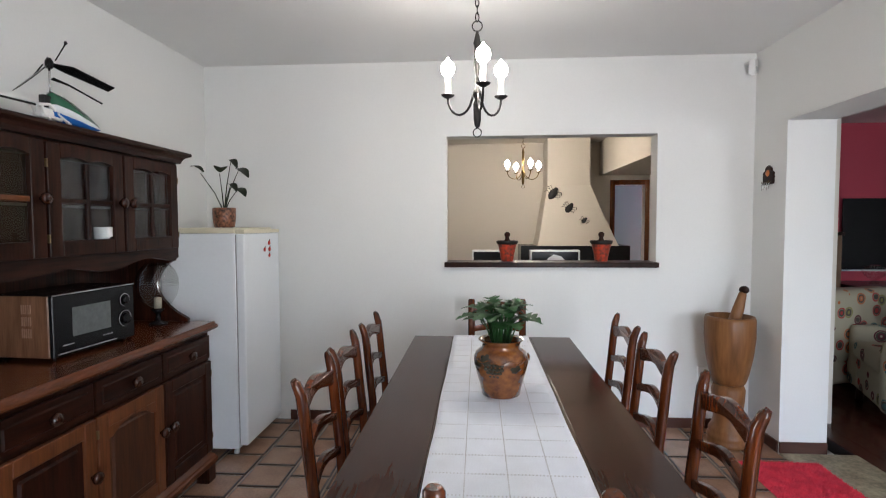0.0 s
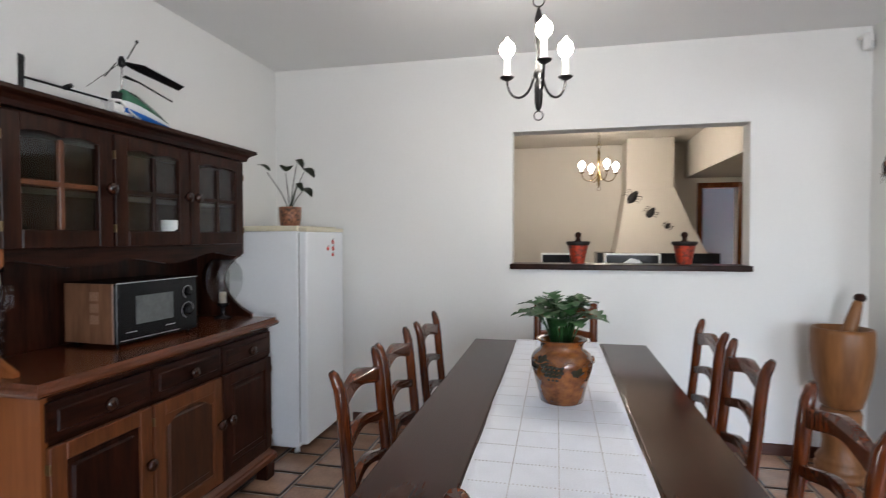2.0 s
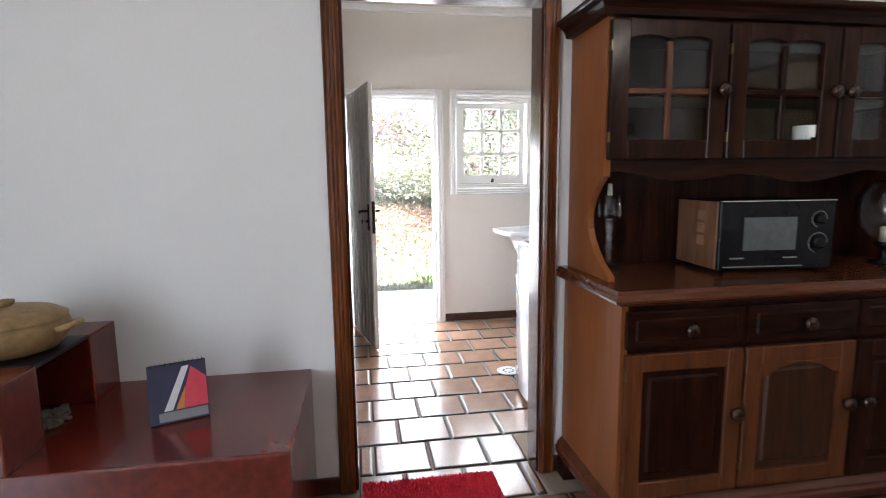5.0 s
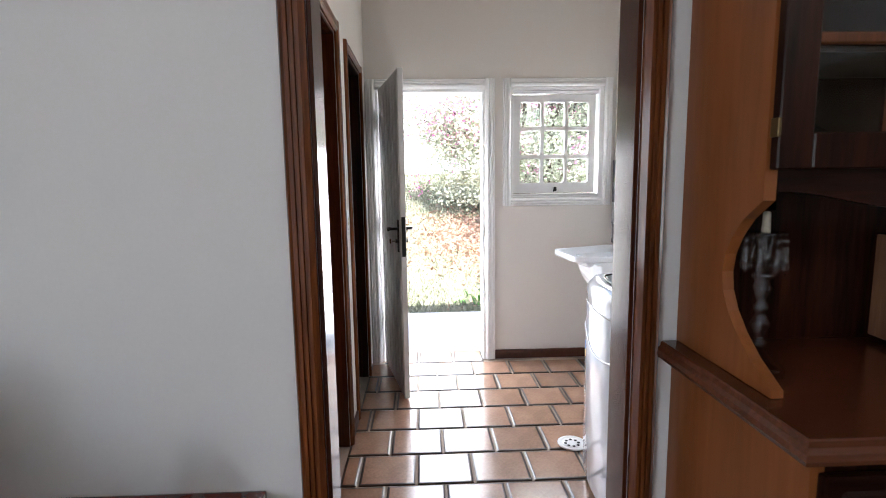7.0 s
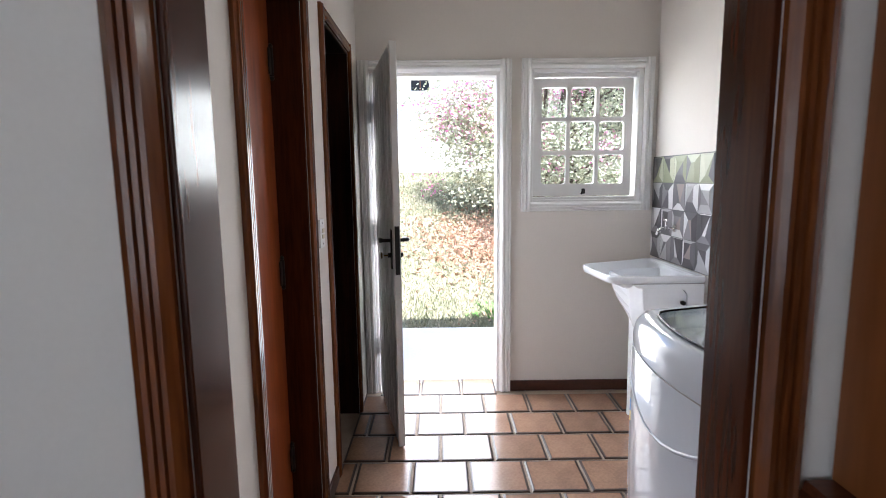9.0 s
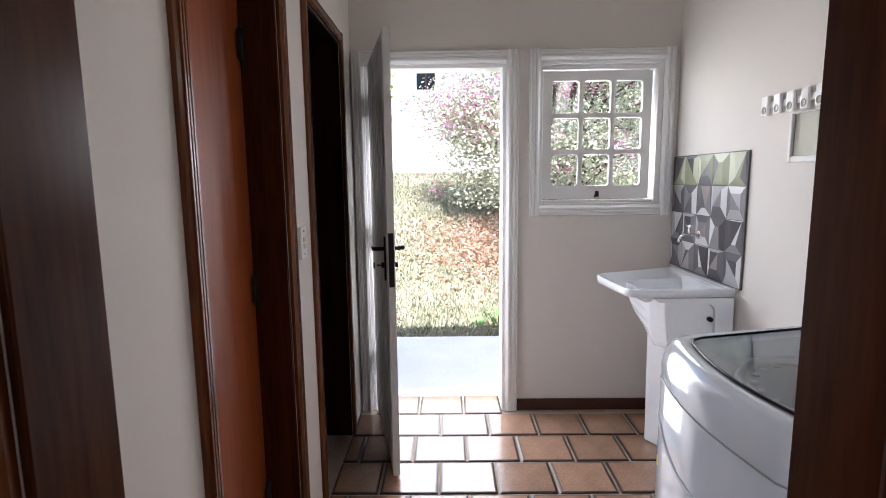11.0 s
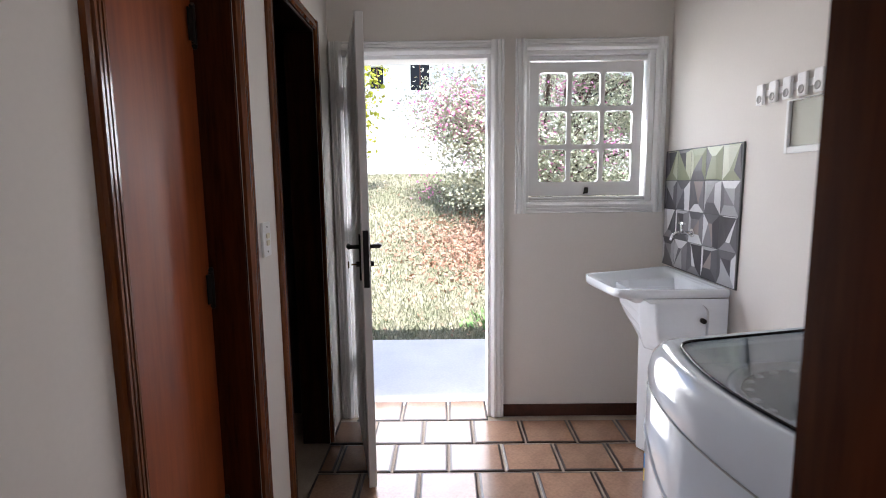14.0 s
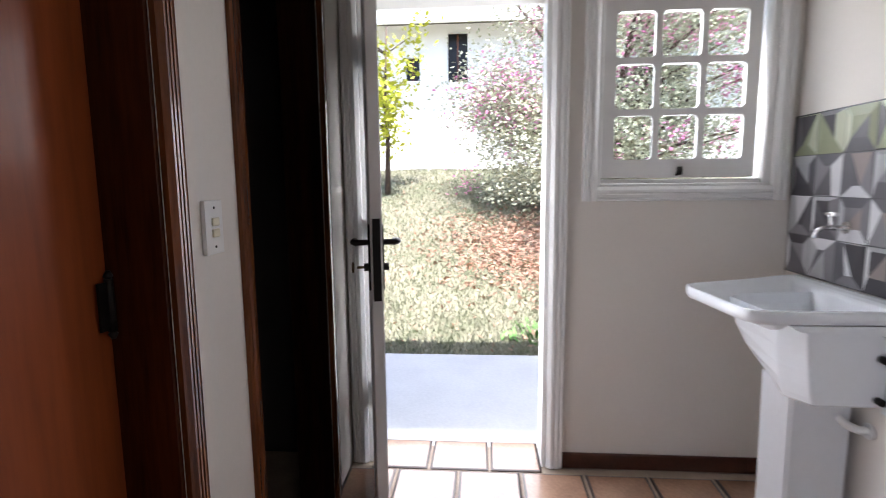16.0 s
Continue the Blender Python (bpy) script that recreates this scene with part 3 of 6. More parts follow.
def hutch():
    c = thing("hutch", pose(0, 0, 0), "dark stained wooden hutch with glazed doors above drawers", "cabinet")
    y0, y1, back = HY0, HY1, LX + 0.012
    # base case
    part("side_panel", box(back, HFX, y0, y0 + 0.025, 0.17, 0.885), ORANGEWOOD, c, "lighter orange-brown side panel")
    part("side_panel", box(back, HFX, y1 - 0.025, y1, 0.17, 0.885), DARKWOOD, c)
    part("base_case", box(back, HFX - 0.003, y0 + 0.0255, y1 - 0.0255, 0.172, 0.883), DARKWOOD, c)
    # moulded foot rail and feet
    foot = moulding(back, HFX, y0, y1, ((0.026, 0.10), (0.030, 0.104), (0.030, 0.13), (0.022, 0.138), (0.02, 0.148), (0.008, 0.160), (0.0, 0.1695)))
    part("plinth_moulding", foot, REDWOOD_Y, c)
    for y in (y0 - 0.02, y1 - 0.06):
        for x in (back, HFX - 0.055):
            part("foot", box(x, x + 0.075, y, y + 0.08, 0, 0.0995, 0.006), DARKWOOD, c)
    # worktop with an ogee edge
    top = moulding(back, HFX, y0, y1, ((0.008, 0.8855), (0.014, 0.888), (0.016, 0.894), (0.030, 0.8955), (0.040, 0.902), (0.044, 0.912), (0.041, 0.922), (0.033, 0.930), (0.031, 0.940), (0.028, 0.943)))
    part("worktop", top, REDWOOD_Y, c, "polished reddish worktop with moulded edge")
    # drawers and doors below
    n, w = 3, (y1 - y0 - 0.014) / 3
    for k in range(n):
        a = y0 + 0.007 + w * k + 0.006
        dr = box(HFX, HFX + 0.018, a, a + w - 0.012, 0.735, 0.868, 0.006, 2)
        box(HFX + 0.01, HFX + 0.024, a + 0.03, a + w - 0.042, 0.76, 0.843, 0.007, 1, dr)
        drawer = part("drawer", dr, DARKWOOD_Y, c)
        knob(drawer, HFX + 0.02, a + w / 2 - 0.006, 0.80)
        d = panelled_door(w - 0.012, 0.53, 0.024, 0.062, (REDWOOD, REDWOOD, DARKWOOD)[k], DARKWOOD if k != 1 else wood("worn_panel_wood", (0.018, 0.007, 0.004), (0.075, 0.026, 0.011), 0.35), arched=k == 1)
        d.matrix_world = pose(HFX, a, 0.188)
        d.parent = c
        for z in (0.07, 0.44):
            part("hinge", box(0.004, 0.026, -0.004 if k < 2 else w - 0.0145, 0.0025 if k < 2 else w - 0.008, z, z + 0.035, 0.001, 1), HINGEBRASS, d)
        knob(d, 0.022, (w - 0.045) if k < 2 else 0.035, 0.30)
    # upper case
    y1 = HY1 + 0.045
    z0, z1 = 0.944, 1.865
    depth = HUX - back
    # side outline: full depth above, scooped between worktop and case
    pts = [(0, z0), (depth + 0.06, z0)] + [(depth + 0.06 - 0.15 * math.sin(math.pi * min(1.0, k / 9.0)) ** 0.8 - 0.06 * k / 9, z0 + 0.015 + 0.36 * k / 9) for k in range(0, 10)] + [(depth, z1), (0, z1)]
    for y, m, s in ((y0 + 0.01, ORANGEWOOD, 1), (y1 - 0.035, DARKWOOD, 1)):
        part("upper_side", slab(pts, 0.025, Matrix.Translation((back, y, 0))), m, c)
    part("back_board", box(back, back + 0.012, y0 + 0.036, y1 - 0.036, z0, z1), DARKWOOD, c)
    part("upper_top", box(back, HUX - 0.001, y0 + 0.036, y1 - 0.036, z1 - 0.03, z1), DARKWOOD, c)
    part("upper_shelf", box(back + 0.0125, HUX - 0.03, y0 + 0.036, y1 - 0.036, 1.60, 1.618), DARKWOOD, c)
    part("upper_floor", box(back + 0.0125, HUX - 0.001, y0 + 0.036, y1 - 0.036, 1.375, 1.405), DARKWOOD, c)
    # scalloped apron under the doors
    L0, L1 = y0 + 0.036, y1 - 0.036
    ap = [(L0, 1.378), (L0, 1.30)]
    for k in range(33):
        u = k / 32
        ap.append((L0 + (L1 - L0) * u, 1.312 + 0.016 * math.cos(u * 2 * math.pi * 2.5) + 0.008 * math.cos(u * 2 * math.pi)))
    ap += [(L1, 1.30), (L1, 1.378)]
    a = slab(ap, 0.02)
    a.transform(Matrix.Rotation(radians(90), 4, "Z"))
    a.transform(Matrix.Translation((HUX + 0.001, 0, 0)))
    part("scalloped_apron", a, DARKWOOD_Y, c)
    cor = moulding(back, HUX, y0 + 0.014, y1 - 0.04, ((0.0, 1.8655), (0.030, 1.8656), (0.032, 1.874), (0.036, 1.886), (0.048, 1.900), (0.068, 1.909), (0.073, 1.914), (0.073, 1.924), (0.070, 1.929)))
    part("cornice_moulding", cor, DARKWOOD_Y, c)
    uw = (y1 - y0 - 0.045) / 3
    for k in range(3):
        d = glazed_door(uw - 0.012, 0.475, 0.024, 0.068, DARKWOOD, REDWOOD if k == 0 else DARKWOOD)
        d.matrix_world = pose(HUX, y0 + 0.016 + uw * k, 1.378)
        d.parent = c
        for z in (0.06, 0.37):
            part("hinge", box(0.004, 0.026, -0.0045 if k < 2 else uw - 0.014, 0.002 if k < 2 else uw - 0.0075, z, z + 0.035, 0.001, 1), HINGEBRASS, d)
        knob(d, 0.022, (uw - 0.04) if k < 2 else 0.03, 0.24)
    return c


hutch()


# ---- fridge ----
def fridge():
    f = thing("fridge", pose(0, 0, 0), "old white single-door fridge with yellowed top", "fridge")
    x0, x1, y0, y1 = -1.90, -1.342, 3.333, 3.915
    part("body", box(x0, x1 - 0.062, y0, y1, 0.045, 1.455, 0.012), ENAMEL, f)
    part("top_cap", box(x0 - 0.002, x1 - 0.058, y0 - 0.004, y1 + 0.003, 1.4555, 1.49, 0.01), CREAM, f, "yellowed plastic top")
    part("door", box(x1 - 0.055, x1, y0 + 0.002, y1 - 0.002, 0.07, 1.452, 0.016, 3), ENAMEL, f)
    part("gasket", box(x1 - 0.062, x1 - 0.0555, y0 + 0.012, y1 - 0.012, 0.08, 1.445), mat("grey_gasket", (0.3, 0.3, 0.3), 0.6), f)
    part("door_cap", box(x1 - 0.056, x1 + 0.004, y0, y1, 1.4525, 1.478, 0.008), CREAM, f, "yellowed plastic trim")
    for x in (x0 + 0.05, x1 - 0.1):
        for y in (y0 + 0.05, y1 - 0.05):
            part("foot", lathe([(0.018, 0), (0.018, 0.02), (0.01, 0.022), (0.01, 0.05)], 12, at=(x, y, 0)), PLASTIC, f)
    return f


fridge()


# ---- red cement stove bench with its raised hearth ----
def cement_bench():
    b = thing("cement_bench", pose(0, 0, 0), "dark red polished cement stove bench with raised hearth", "bench")
    part("low_block", box(LX + 0.002, -1.276, SY + 0.01, 0.578, 0, 0.558, 0.008), CEMENT, b)
    part("hearth_front", box(-1.45, -1.276, SY + 0.01, -0.14, 0.5585, 0.80, 0.006), CEMENT, b)
    part("hearth_back", box(LX + 0.002, -1.745, SY + 0.01, -0.14, 0.5585, 0.80, 0.006), CEMENT, b)
    part("iron_plate", box(-1.744, -1.451, SY + 0.02, -0.145, 0.786, 0.801, 0.003, 1), IRON, b, "black iron cooking plate")
    ash = bmesh.new()
    rnd = random.Random(3)
    for _ in range(60):
        x, y, r = rnd.uniform(-1.72, -1.47), -0.16 - abs(rnd.gauss(0, 0.16)), rnd.uniform(0.008, 0.03)
        bmesh.ops.create_icosphere(ash, subdivisions=1, radius=r, matrix=Matrix.Translation((x, y, 0.559 + r * 0.4)) @ Matrix.Diagonal((1, 1.2, 0.6, 1)))
    part("ash", ash, mat("ash", (0.12, 0.11, 0.09), 0.95, vary=0.5, scale=30), b)["kind"] = "stuff"
    return b


cement_bench()
table_runner()


# ---- laundry ----
door_trim("trim_store_door", TRIMWOOD, LY, "x", -3.19, -2.58, 2.06, 0.055, 0.02, 1, label="dark varnished fluted door trim")
jamb("jamb_store_door", JAMBWOOD, "x", -3.19, -2.58, LY - 0.139, LY - 0.001, 2.06, label="dark wooden door lining")
door_trim("trim_pantry_door", TRIMWOOD, LY, "x", -4.15, -3.52, 2.06, 0.045, 0.018, 1, label="brown varnished door trim", flutes=1)
# darkest wood here: the lining's shade is put into its colour
jamb("jamb_pantry_door", DARKWOOD, "x", -4.15, -3.52, LY - 0.139, LY - 0.001, 2.06, label="dark wooden door lining")


def hinge(parent, m):
    bm = lathe([(0.008, -0.05), (0.008, 0.05)], 10)
    lathe([(0.005, 0.05), (0.009, 0.055), (0.004, 0.065)], 10, bm)
    lathe([(0.004, -0.065), (0.009, -0.055), (0.005, -0.05)], 10, bm)
    box(-0.002, 0.03, -0.002, 0.002, -0.045, 0.045, bm=bm)
    bm.transform(m)
    return part("hinge", bm, IRON, parent)


def store_door():
    d = thing("door_store", pose(0, 0, 0), "closed reddish wooden door set deep in its lining", "door")
    y = LY - 0.115
    leaf = box(-3.177, -2.593, y - 0.035, y, 0.008, 2.045, 0.002, 1)
    part("leaf", leaf, LEAFWOOD, d)
    for z in (0.28, 1.03, 1.80):
        hinge(d, pose(-3.17, y + 0.008, z))
    return d


store_door()


def garden_door():
    """Boarded leaf swung into the room: hinge at the opening's south side."""
    d = thing("garden_door", pose(BX + 0.012, 0.70, 0, 0, 0, 13.5), "open white boarded wooden garden door with black iron lock", "door")
    w, h, z0, t = 0.72, 2.0, 0.012, 0.035
    n = 7
    for k in range(n):
        a, b = w * k / n, w * (k + 1) / n
        bm = box(a + 0.002, b - 0.002, 0.004, t, z0, z0 + h, 0.004, 1)
        box(a + 0.016, b - 0.016, 0.0, 0.004, z0 + 0.03, z0 + h - 0.03, bm=bm)
        part("board", bm, WHITE, d)
    part("edge_strip", box(w, w + 0.012, 0.0, t, z0, z0 + h, 0.003, 1), WHITE, d)
    for z in (0.32, 1.05, 1.78):
        hinge(d, pose(-0.006, t / 2, z))
    for s, y in ((1, t), (-1, 0.0)):
        y0, y1 = (y, y + 0.006) if s > 0 else (y - 0.006, y)
        part("lock_plate", box(w - 0.075, w - 0.035, y0, y1, 0.93, 1.13, 0.003, 1), IRON, d)
        yy = y + s * 0.045
        part("lever_handle", tube([(w - 0.055, y + s * 0.004, 1.075), (w - 0.055, yy, 1.075), (w - 0.065, yy + s * 0.004, 1.076), (w - 0.165, yy, 1.07), (w - 0.172, yy - s * 0.004, 1.055)], [0.009, 0.009, 0.010, 0.009, 0.009], 10), IRON, d)
        part("key_escutcheon", tube([(w - 0.055, y, 1.0), (w - 0.055, y + s * 0.02, 1.0)], 0.012, 12), IRON, d)
    part("lock_face", box(w + 0.0125, w + 0.016, 0.006, t - 0.006, 0.91, 1.15), IRON, d)
    key = tube([(w - 0.055, -0.02, 1.0), (w - 0.055, -0.04, 1.0)], 0.004, 8)
    ring = [(w - 0.055 + 0.014 * math.cos(a), -0.052, 1.0 + 0.014 * math.sin(a)) for a in [2 * math.pi * k / 12 for k in range(13)]]
    tube(ring, 0.003, 6, key)
    part("key", key, BRASS, d)
    return d


garden_door()


def laundry_window():
    """White sash of nine panes with rounded corners, in the west wall."""
    w = tagged(thing("window_1", pose(0, 0, 0), "white painted top-hung window with nine small panes", "window"), kind="structure")
    y0, y1, z0, z1, x = 1.655, 2.338, 1.225, 2.022, BX
    fr = bmesh.new()
    for a in ((y0, y0 + 0.018, z0, z1), (y1 - 0.03, y1, z0, z1), (y0 + 0.0185, y1 - 0.0305, z0, z0 + 0.012), (y0 + 0.0185, y1 - 0.0305, z1 - 0.02, z1)):
        box(x - 0.13, x - 0.002, a[0], a[1], a[2], a[3], 0.002, 1, fr)
    part("window_frame", fr, WHITE, w)
    part("top_stop", box(x - 0.06, x - 0.035, y0 + 0.02, y1 - 0.032, z1 - 0.045, z1 - 0.021, 0.003, 1), WHITE, w)
    part("window_sill", box(x - 0.06, x - 0.02, y0 + 0.02, y1 - 0.032, z0 + 0.0125, z0 + 0.03, 0.003, 1), WHITE, w)
    # sash: nine rounded openings cut by building a plate between them
    sy0, sy1, sz0, sz1 = y0 + 0.022, y1 - 0.048, z0 + 0.034, z1 - 0.05
    my, mb, mt = 0.052, 0.075, 0.055
    cw = (sy1 - sy0 - 2 * my - 2 * 0.024) / 3
    ch = (sz1 - sz0 - mb - mt - 2 * 0.026) / 3
    ys = [sy0 + my + k * (cw + 0.024) for k in range(3)]
    zs = [sz0 + mb + k * (ch + 0.026) for k in range(3)]
    bm = bmesh.new()
    ye, ze = [sy0] + [v for a in ys for v in (a, a + cw)] + [sy1], [sz0] + [v for a in zs for v in (a, a + ch)] + [sz1]
    for i in range(7):
        for j in range(7):
            if i % 2 == 0 or j % 2 == 0:
                box(x - 0.062, x - 0.04, ye[i], ye[i + 1], ze[j], ze[j + 1], bm=bm)
    r = 0.02
    for a in ys:
        for b in zs:
            for cy, cz, s, t in ((a, b, 1, 1), (a + cw, b, -1, 1), (a, b + ch, 1, -1), (a + cw, b + ch, -1, -1)):
                pts = [(cy, cz)] + [(cy + s * r * (1 - math.sin(q)), cz + t * r * (1 - math.cos(q))) for q in [math.pi / 2 * k / 5 for k in range(6)]]
                own = slab(pts, 0.018)
                own.transform(Matrix.Rotation(radians(90), 4, "Z"))
                own.transform(Matrix.Translation((x - 0.042, 0, 0)))
                join(bm, own)
    bmesh.ops.remove_doubles(bm, verts=bm.verts[:], dist=1e-5)
    sash = part("sash", bm, WHITE, w)
    for a in ys:
        for b in zs:
            p = part("pane", box(x - 0.053, x - 0.050, a - 0.003, a + cw + 0.003, b - 0.003, b + ch + 0.003), GLASS, sash)
            p.visible_shadow = False
    lk = box(x - 0.041, x - 0.02, (sy0 + sy1) / 2 + 0.0, (sy0 + sy1) / 2 + 0.02, sz0 + 0.012, sz0 + 0.045, 0.004, 1)
    tube([(x - 0.025, (sy0 + sy1) / 2 + 0.01, sz0 + 0.04), (x - 0.02, (sy0 + sy1) / 2 - 0.006, sz0 + 0.01)], [0.007, 0.005], 8, lk)
    part("window_latch", lk, IRON, w)
    return w


laundry_window()
for nm, b in (("baseboard_laundry", (BX + 0.001, BX + 0.014, 1.537, RY, 0, 0.07)), ("baseboard_laundry_side", (-3.46, -3.25, LY + 0.001, LY + 0.013, 0, 0.07))):
    structure(nm, box(*b, 0.003, 1), BASEWOOD, "dark wooden skirting board", "baseboard")


# geometric tile splashback
def splashback():
    """Five by four tiles, each a framed square in relief: four bevelled sides round a raised field cut by a diagonal."""
    s = thing("splashback", pose(0, 0, 0), "grey geometric relief-patterned tile splashback above the sink", "tile panel")
    x0, x1, z0, z1 = BX + 0.006, -3.72, 0.886, 1.486
    part("backing", box(x0, x1 + 0.006, RY - 0.009, RY - 0.001, z0 - 0.002, z1 + 0.004), mat("dark_tile_edge", (0.06, 0.06, 0.06), 0.4), s)
    tones = [mat("splash_tile_" + n, c, 0.42, vary=0.06, bump=0.02, spec=0.3) for n, c in (("pale", (0.60, 0.60, 0.61)), ("light", (0.36, 0.36, 0.37)), ("mid", (0.21, 0.205, 0.215)), ("dark", (0.115, 0.11, 0.12)), ("black", (0.065, 0.062, 0.068)), ("olive_light", (0.46, 0.48, 0.36)), ("olive", (0.25, 0.27, 0.17)), ("taupe", (0.27, 0.225, 0.21)))]
    rnd = random.Random(12)
    nx, nz = 5, 4
    w, h = (x1 - x0) / nx, (z1 - z0) / nz
    for j in range(nz):
        for i in range(nx):
            bm = bmesh.new()
            kind = (i + 2 * j) % 4
            l, r, b, t = ((0.22, 0.22, 0.3, 0.22), (0.06, 0.30, 0.0, 0.30), (0.30, 0.06, 0.26, 0.0), (0.16, 0.34, 0.34, 0.1))[kind]
            g = 0.0012
            out = [(g, g), (w - g, g), (w - g, h - g), (g, h - g)]
            inn = [(w * max(l, 0.03), h * max(b, 0.03)), (w * (1 - max(r, 0.03)), h * max(b, 0.03)), (w * (1 - max(r, 0.03)), h * (1 - max(t, 0.03))), (w * max(l, 0.03), h * (1 - max(t, 0.03)))]
            if kind == 1:
                inn[2], inn[3] = (w * 0.62, h * 0.72), (w * 0.38, h * 0.72)
            if kind == 2:
                inn[0], inn[1] = (w * 0.42, h * 0.26), (w * 0.66, h * 0.26)
            vo = [bm.verts.new((x, 0, z)) for x, z in out]
            vi = [bm.verts.new((x, -0.0035, z)) for x, z in inn]
            pick = rnd.sample((0, 1, 2, 3), 4)
            if rnd.random() < 0.4:
                pick[rnd.randrange(4)] = 4
            for k in range(4):
                bm.faces.new((vo[k], vo[(k + 1) % 4], vi[(k + 1) % 4], vi[k])).material_index = pick[k]
            a, c = rnd.sample((0, 1, 2, 3, 4, 7), 2)
            if (i + j) % 2:
                bm.faces.new((vi[0], vi[1], vi[2])).material_index = a
                bm.faces.new((vi[0], vi[2], vi[3])).material_index = c
            else:
                bm.faces.new((vi[0], vi[1], vi[3])).material_index = a
                bm.faces.new((vi[1], vi[2], vi[3])).material_index = c
            if j == nz - 1:
                for f in bm.faces:
                    f.material_index = {0: 5, 1: 6, 2: 6, 7: 6}.get(f.material_index, f.material_index)
            bmesh.ops.recalc_face_normals(bm, faces=bm.faces[:])
            for f in bm.faces:
                if f.normal.y > 0:
                    f.normal_flip()
            bm.transform(Matrix.Translation((x0 + i * w, RY - 0.0095, z0 + j * h)))
            tile = part("tile", bm, tones[0], s)
            for m in tones[1:]:
                tile.data.materials.append(m)
    return s


splashback()


def utility_sink():
    s = thing("utility_sink", pose(0, 0, 0), "white ceramic laundry sink on a pedestal", "sink")
    x0, x1, yb, yf, zt = -4.345, -3.737, RY - 0.014, 1.90, 0.884
    # rim outline seen from above: its west side slants in towards the front
    out = [(x0, yb), (x0 + 0.02, 2.33), (-4.26, 2.20), (-4.195, 2.03), (-4.165, 1.945), (-4.14, 1.912), (-4.09, 1.90), (-3.85, 1.925), (-3.785, 1.935), (-3.752, 1.955), (-3.739, 1.99), (x1, 2.06), (x1, yb)]
    cx, cy = (x0 + x1) / 2, (yb + yf) / 2
    def scaled(k, m=0.0):
        return [(cx + (x - cx) * k, cy + m + (y - cy) * k) for x, y in out]
    bm = bmesh.new()
    loops = [(scaled(0.955), zt - 0.040), (scaled(0.985), zt - 0.036), (scaled(1.0), zt - 0.022), (scaled(1.0), zt - 0.009), (scaled(0.99), zt - 0.001), (scaled(0.97), zt), (scaled(0.90, -0.012), zt - 0.003), (scaled(0.87, -0.014), zt - 0.012), (scaled(0.78, 0.02), zt - 0.034), (scaled(0.60, 0.07), zt - 0.11), (scaled(0.45, 0.08), zt - 0.16)]
    rings = [[bm.verts.new((x, y, z)) for x, y in lp] for lp, z in loops]
    n = len(out)
    for a, b in zip(rings, rings[1:]):
        for k in range(n):
            bm.faces.new((a[k], a[(k + 1) % n], b[(k + 1) % n], b[k])).smooth = True
    bm.faces.new(rings[-1])
    bmesh.ops.recalc_face_normals(bm, faces=bm.faces[:])
    part("basin_rim", bm, ENAMEL, s)
    # belly: a box with a chamfered corner whose front curves back towards the wall
    bl = bmesh.new()
    rings = []
    for z, a, e in ((zt - 0.037, 0.150, 0.0), (zt - 0.075, 0.155, 0.0), (zt - 0.13, 0.168, 0.002), (zt - 0.185, 0.188, 0.005), (zt - 0.23, 0.212, 0.009), (zt - 0.265, 0.236, 0.014), (zt - 0.283, 0.255, 0.022), (zt - 0.29, 0.275, 0.04)):
        f, q, fe = yf + a, -4.14 + 1.2 * (a - 0.15), yf + 0.168 + 0.3 * (a - 0.15)
        lp = [(q - 0.06, yb), (q - 0.02, f + 0.08), (q + 0.03, f), (x1 - 0.12, fe), (x1 - 0.11, fe + 0.004), (x1 - 0.035 - 0.4 * e, fe + 0.04), (x1 - 0.028 - 0.4 * e, fe + 0.05), (x1 - 0.026 - 0.4 * e, yb)]
        rings.append([bl.verts.new((x, min(y, yb), z)) for x, y in lp])
    for a, b in zip(rings, rings[1:]):
        for k in range(8):
            bl.faces.new((a[k], a[(k + 1) % 8], b[(k + 1) % 8], b[k])).smooth = k in (1, 3, 5)
    bl.faces.new(rings[-1])
    bmesh.ops.recalc_face_normals(bl, faces=bl.faces[:])
    part("belly", bl, ENAMEL, s)
    # side flange: a band under the rim that turns down along the wall
    pts = [(0, zt - 0.041), (-0.36, zt - 0.041), (-0.33, zt - 0.060), (-0.125, zt - 0.066)] + [(-0.125 + 0.045 * math.sin(q), zt - 0.111 + 0.045 * math.cos(q)) for q in [math.pi / 2 * k / 6 for k in range(7)]] + [(-0.08, zt - 0.27), (-0.085, zt - 0.30), (0, zt - 0.30)]
    br = slab(pts, 0.022, bevel=0.002)
    br.transform(Matrix.Rotation(radians(90), 4, "Z"))
    br.transform(Matrix.Translation((x1 - 0.006, yb, 0)))
    part("side_bracket", br, ENAMEL, s)
    for z in (zt - 0.14, zt - 0.262):
        part("bracket_bolt", tube([(x1 - 0.03, yb - 0.098, z), (x1 - 0.006, yb - 0.098, z)], 0.011, 10), IRON, s)
    ped = bmesh.new()
    lo = [(-4.13, 2.40), (-4.12, 2.235), (-4.08, 2.165), (-3.992, 2.215), (-3.985, 2.40)]
    a = [ped.verts.new((x, y, 0.0)) for x, y in lo]
    b = [ped.verts.new((-4.06 + (x + 4.06) * 1.05, 2.4 + (y - 2.4) * 1.03, zt - 0.286)) for x, y in lo]
    for k in range(5):
        ped.faces.new((a[k], a[(k + 1) % 5], b[(k + 1) % 5], b[k]))
    ped.faces.new(a), ped.faces.new(b)
    bmesh.ops.recalc_face_normals(ped, faces=ped.faces[:])
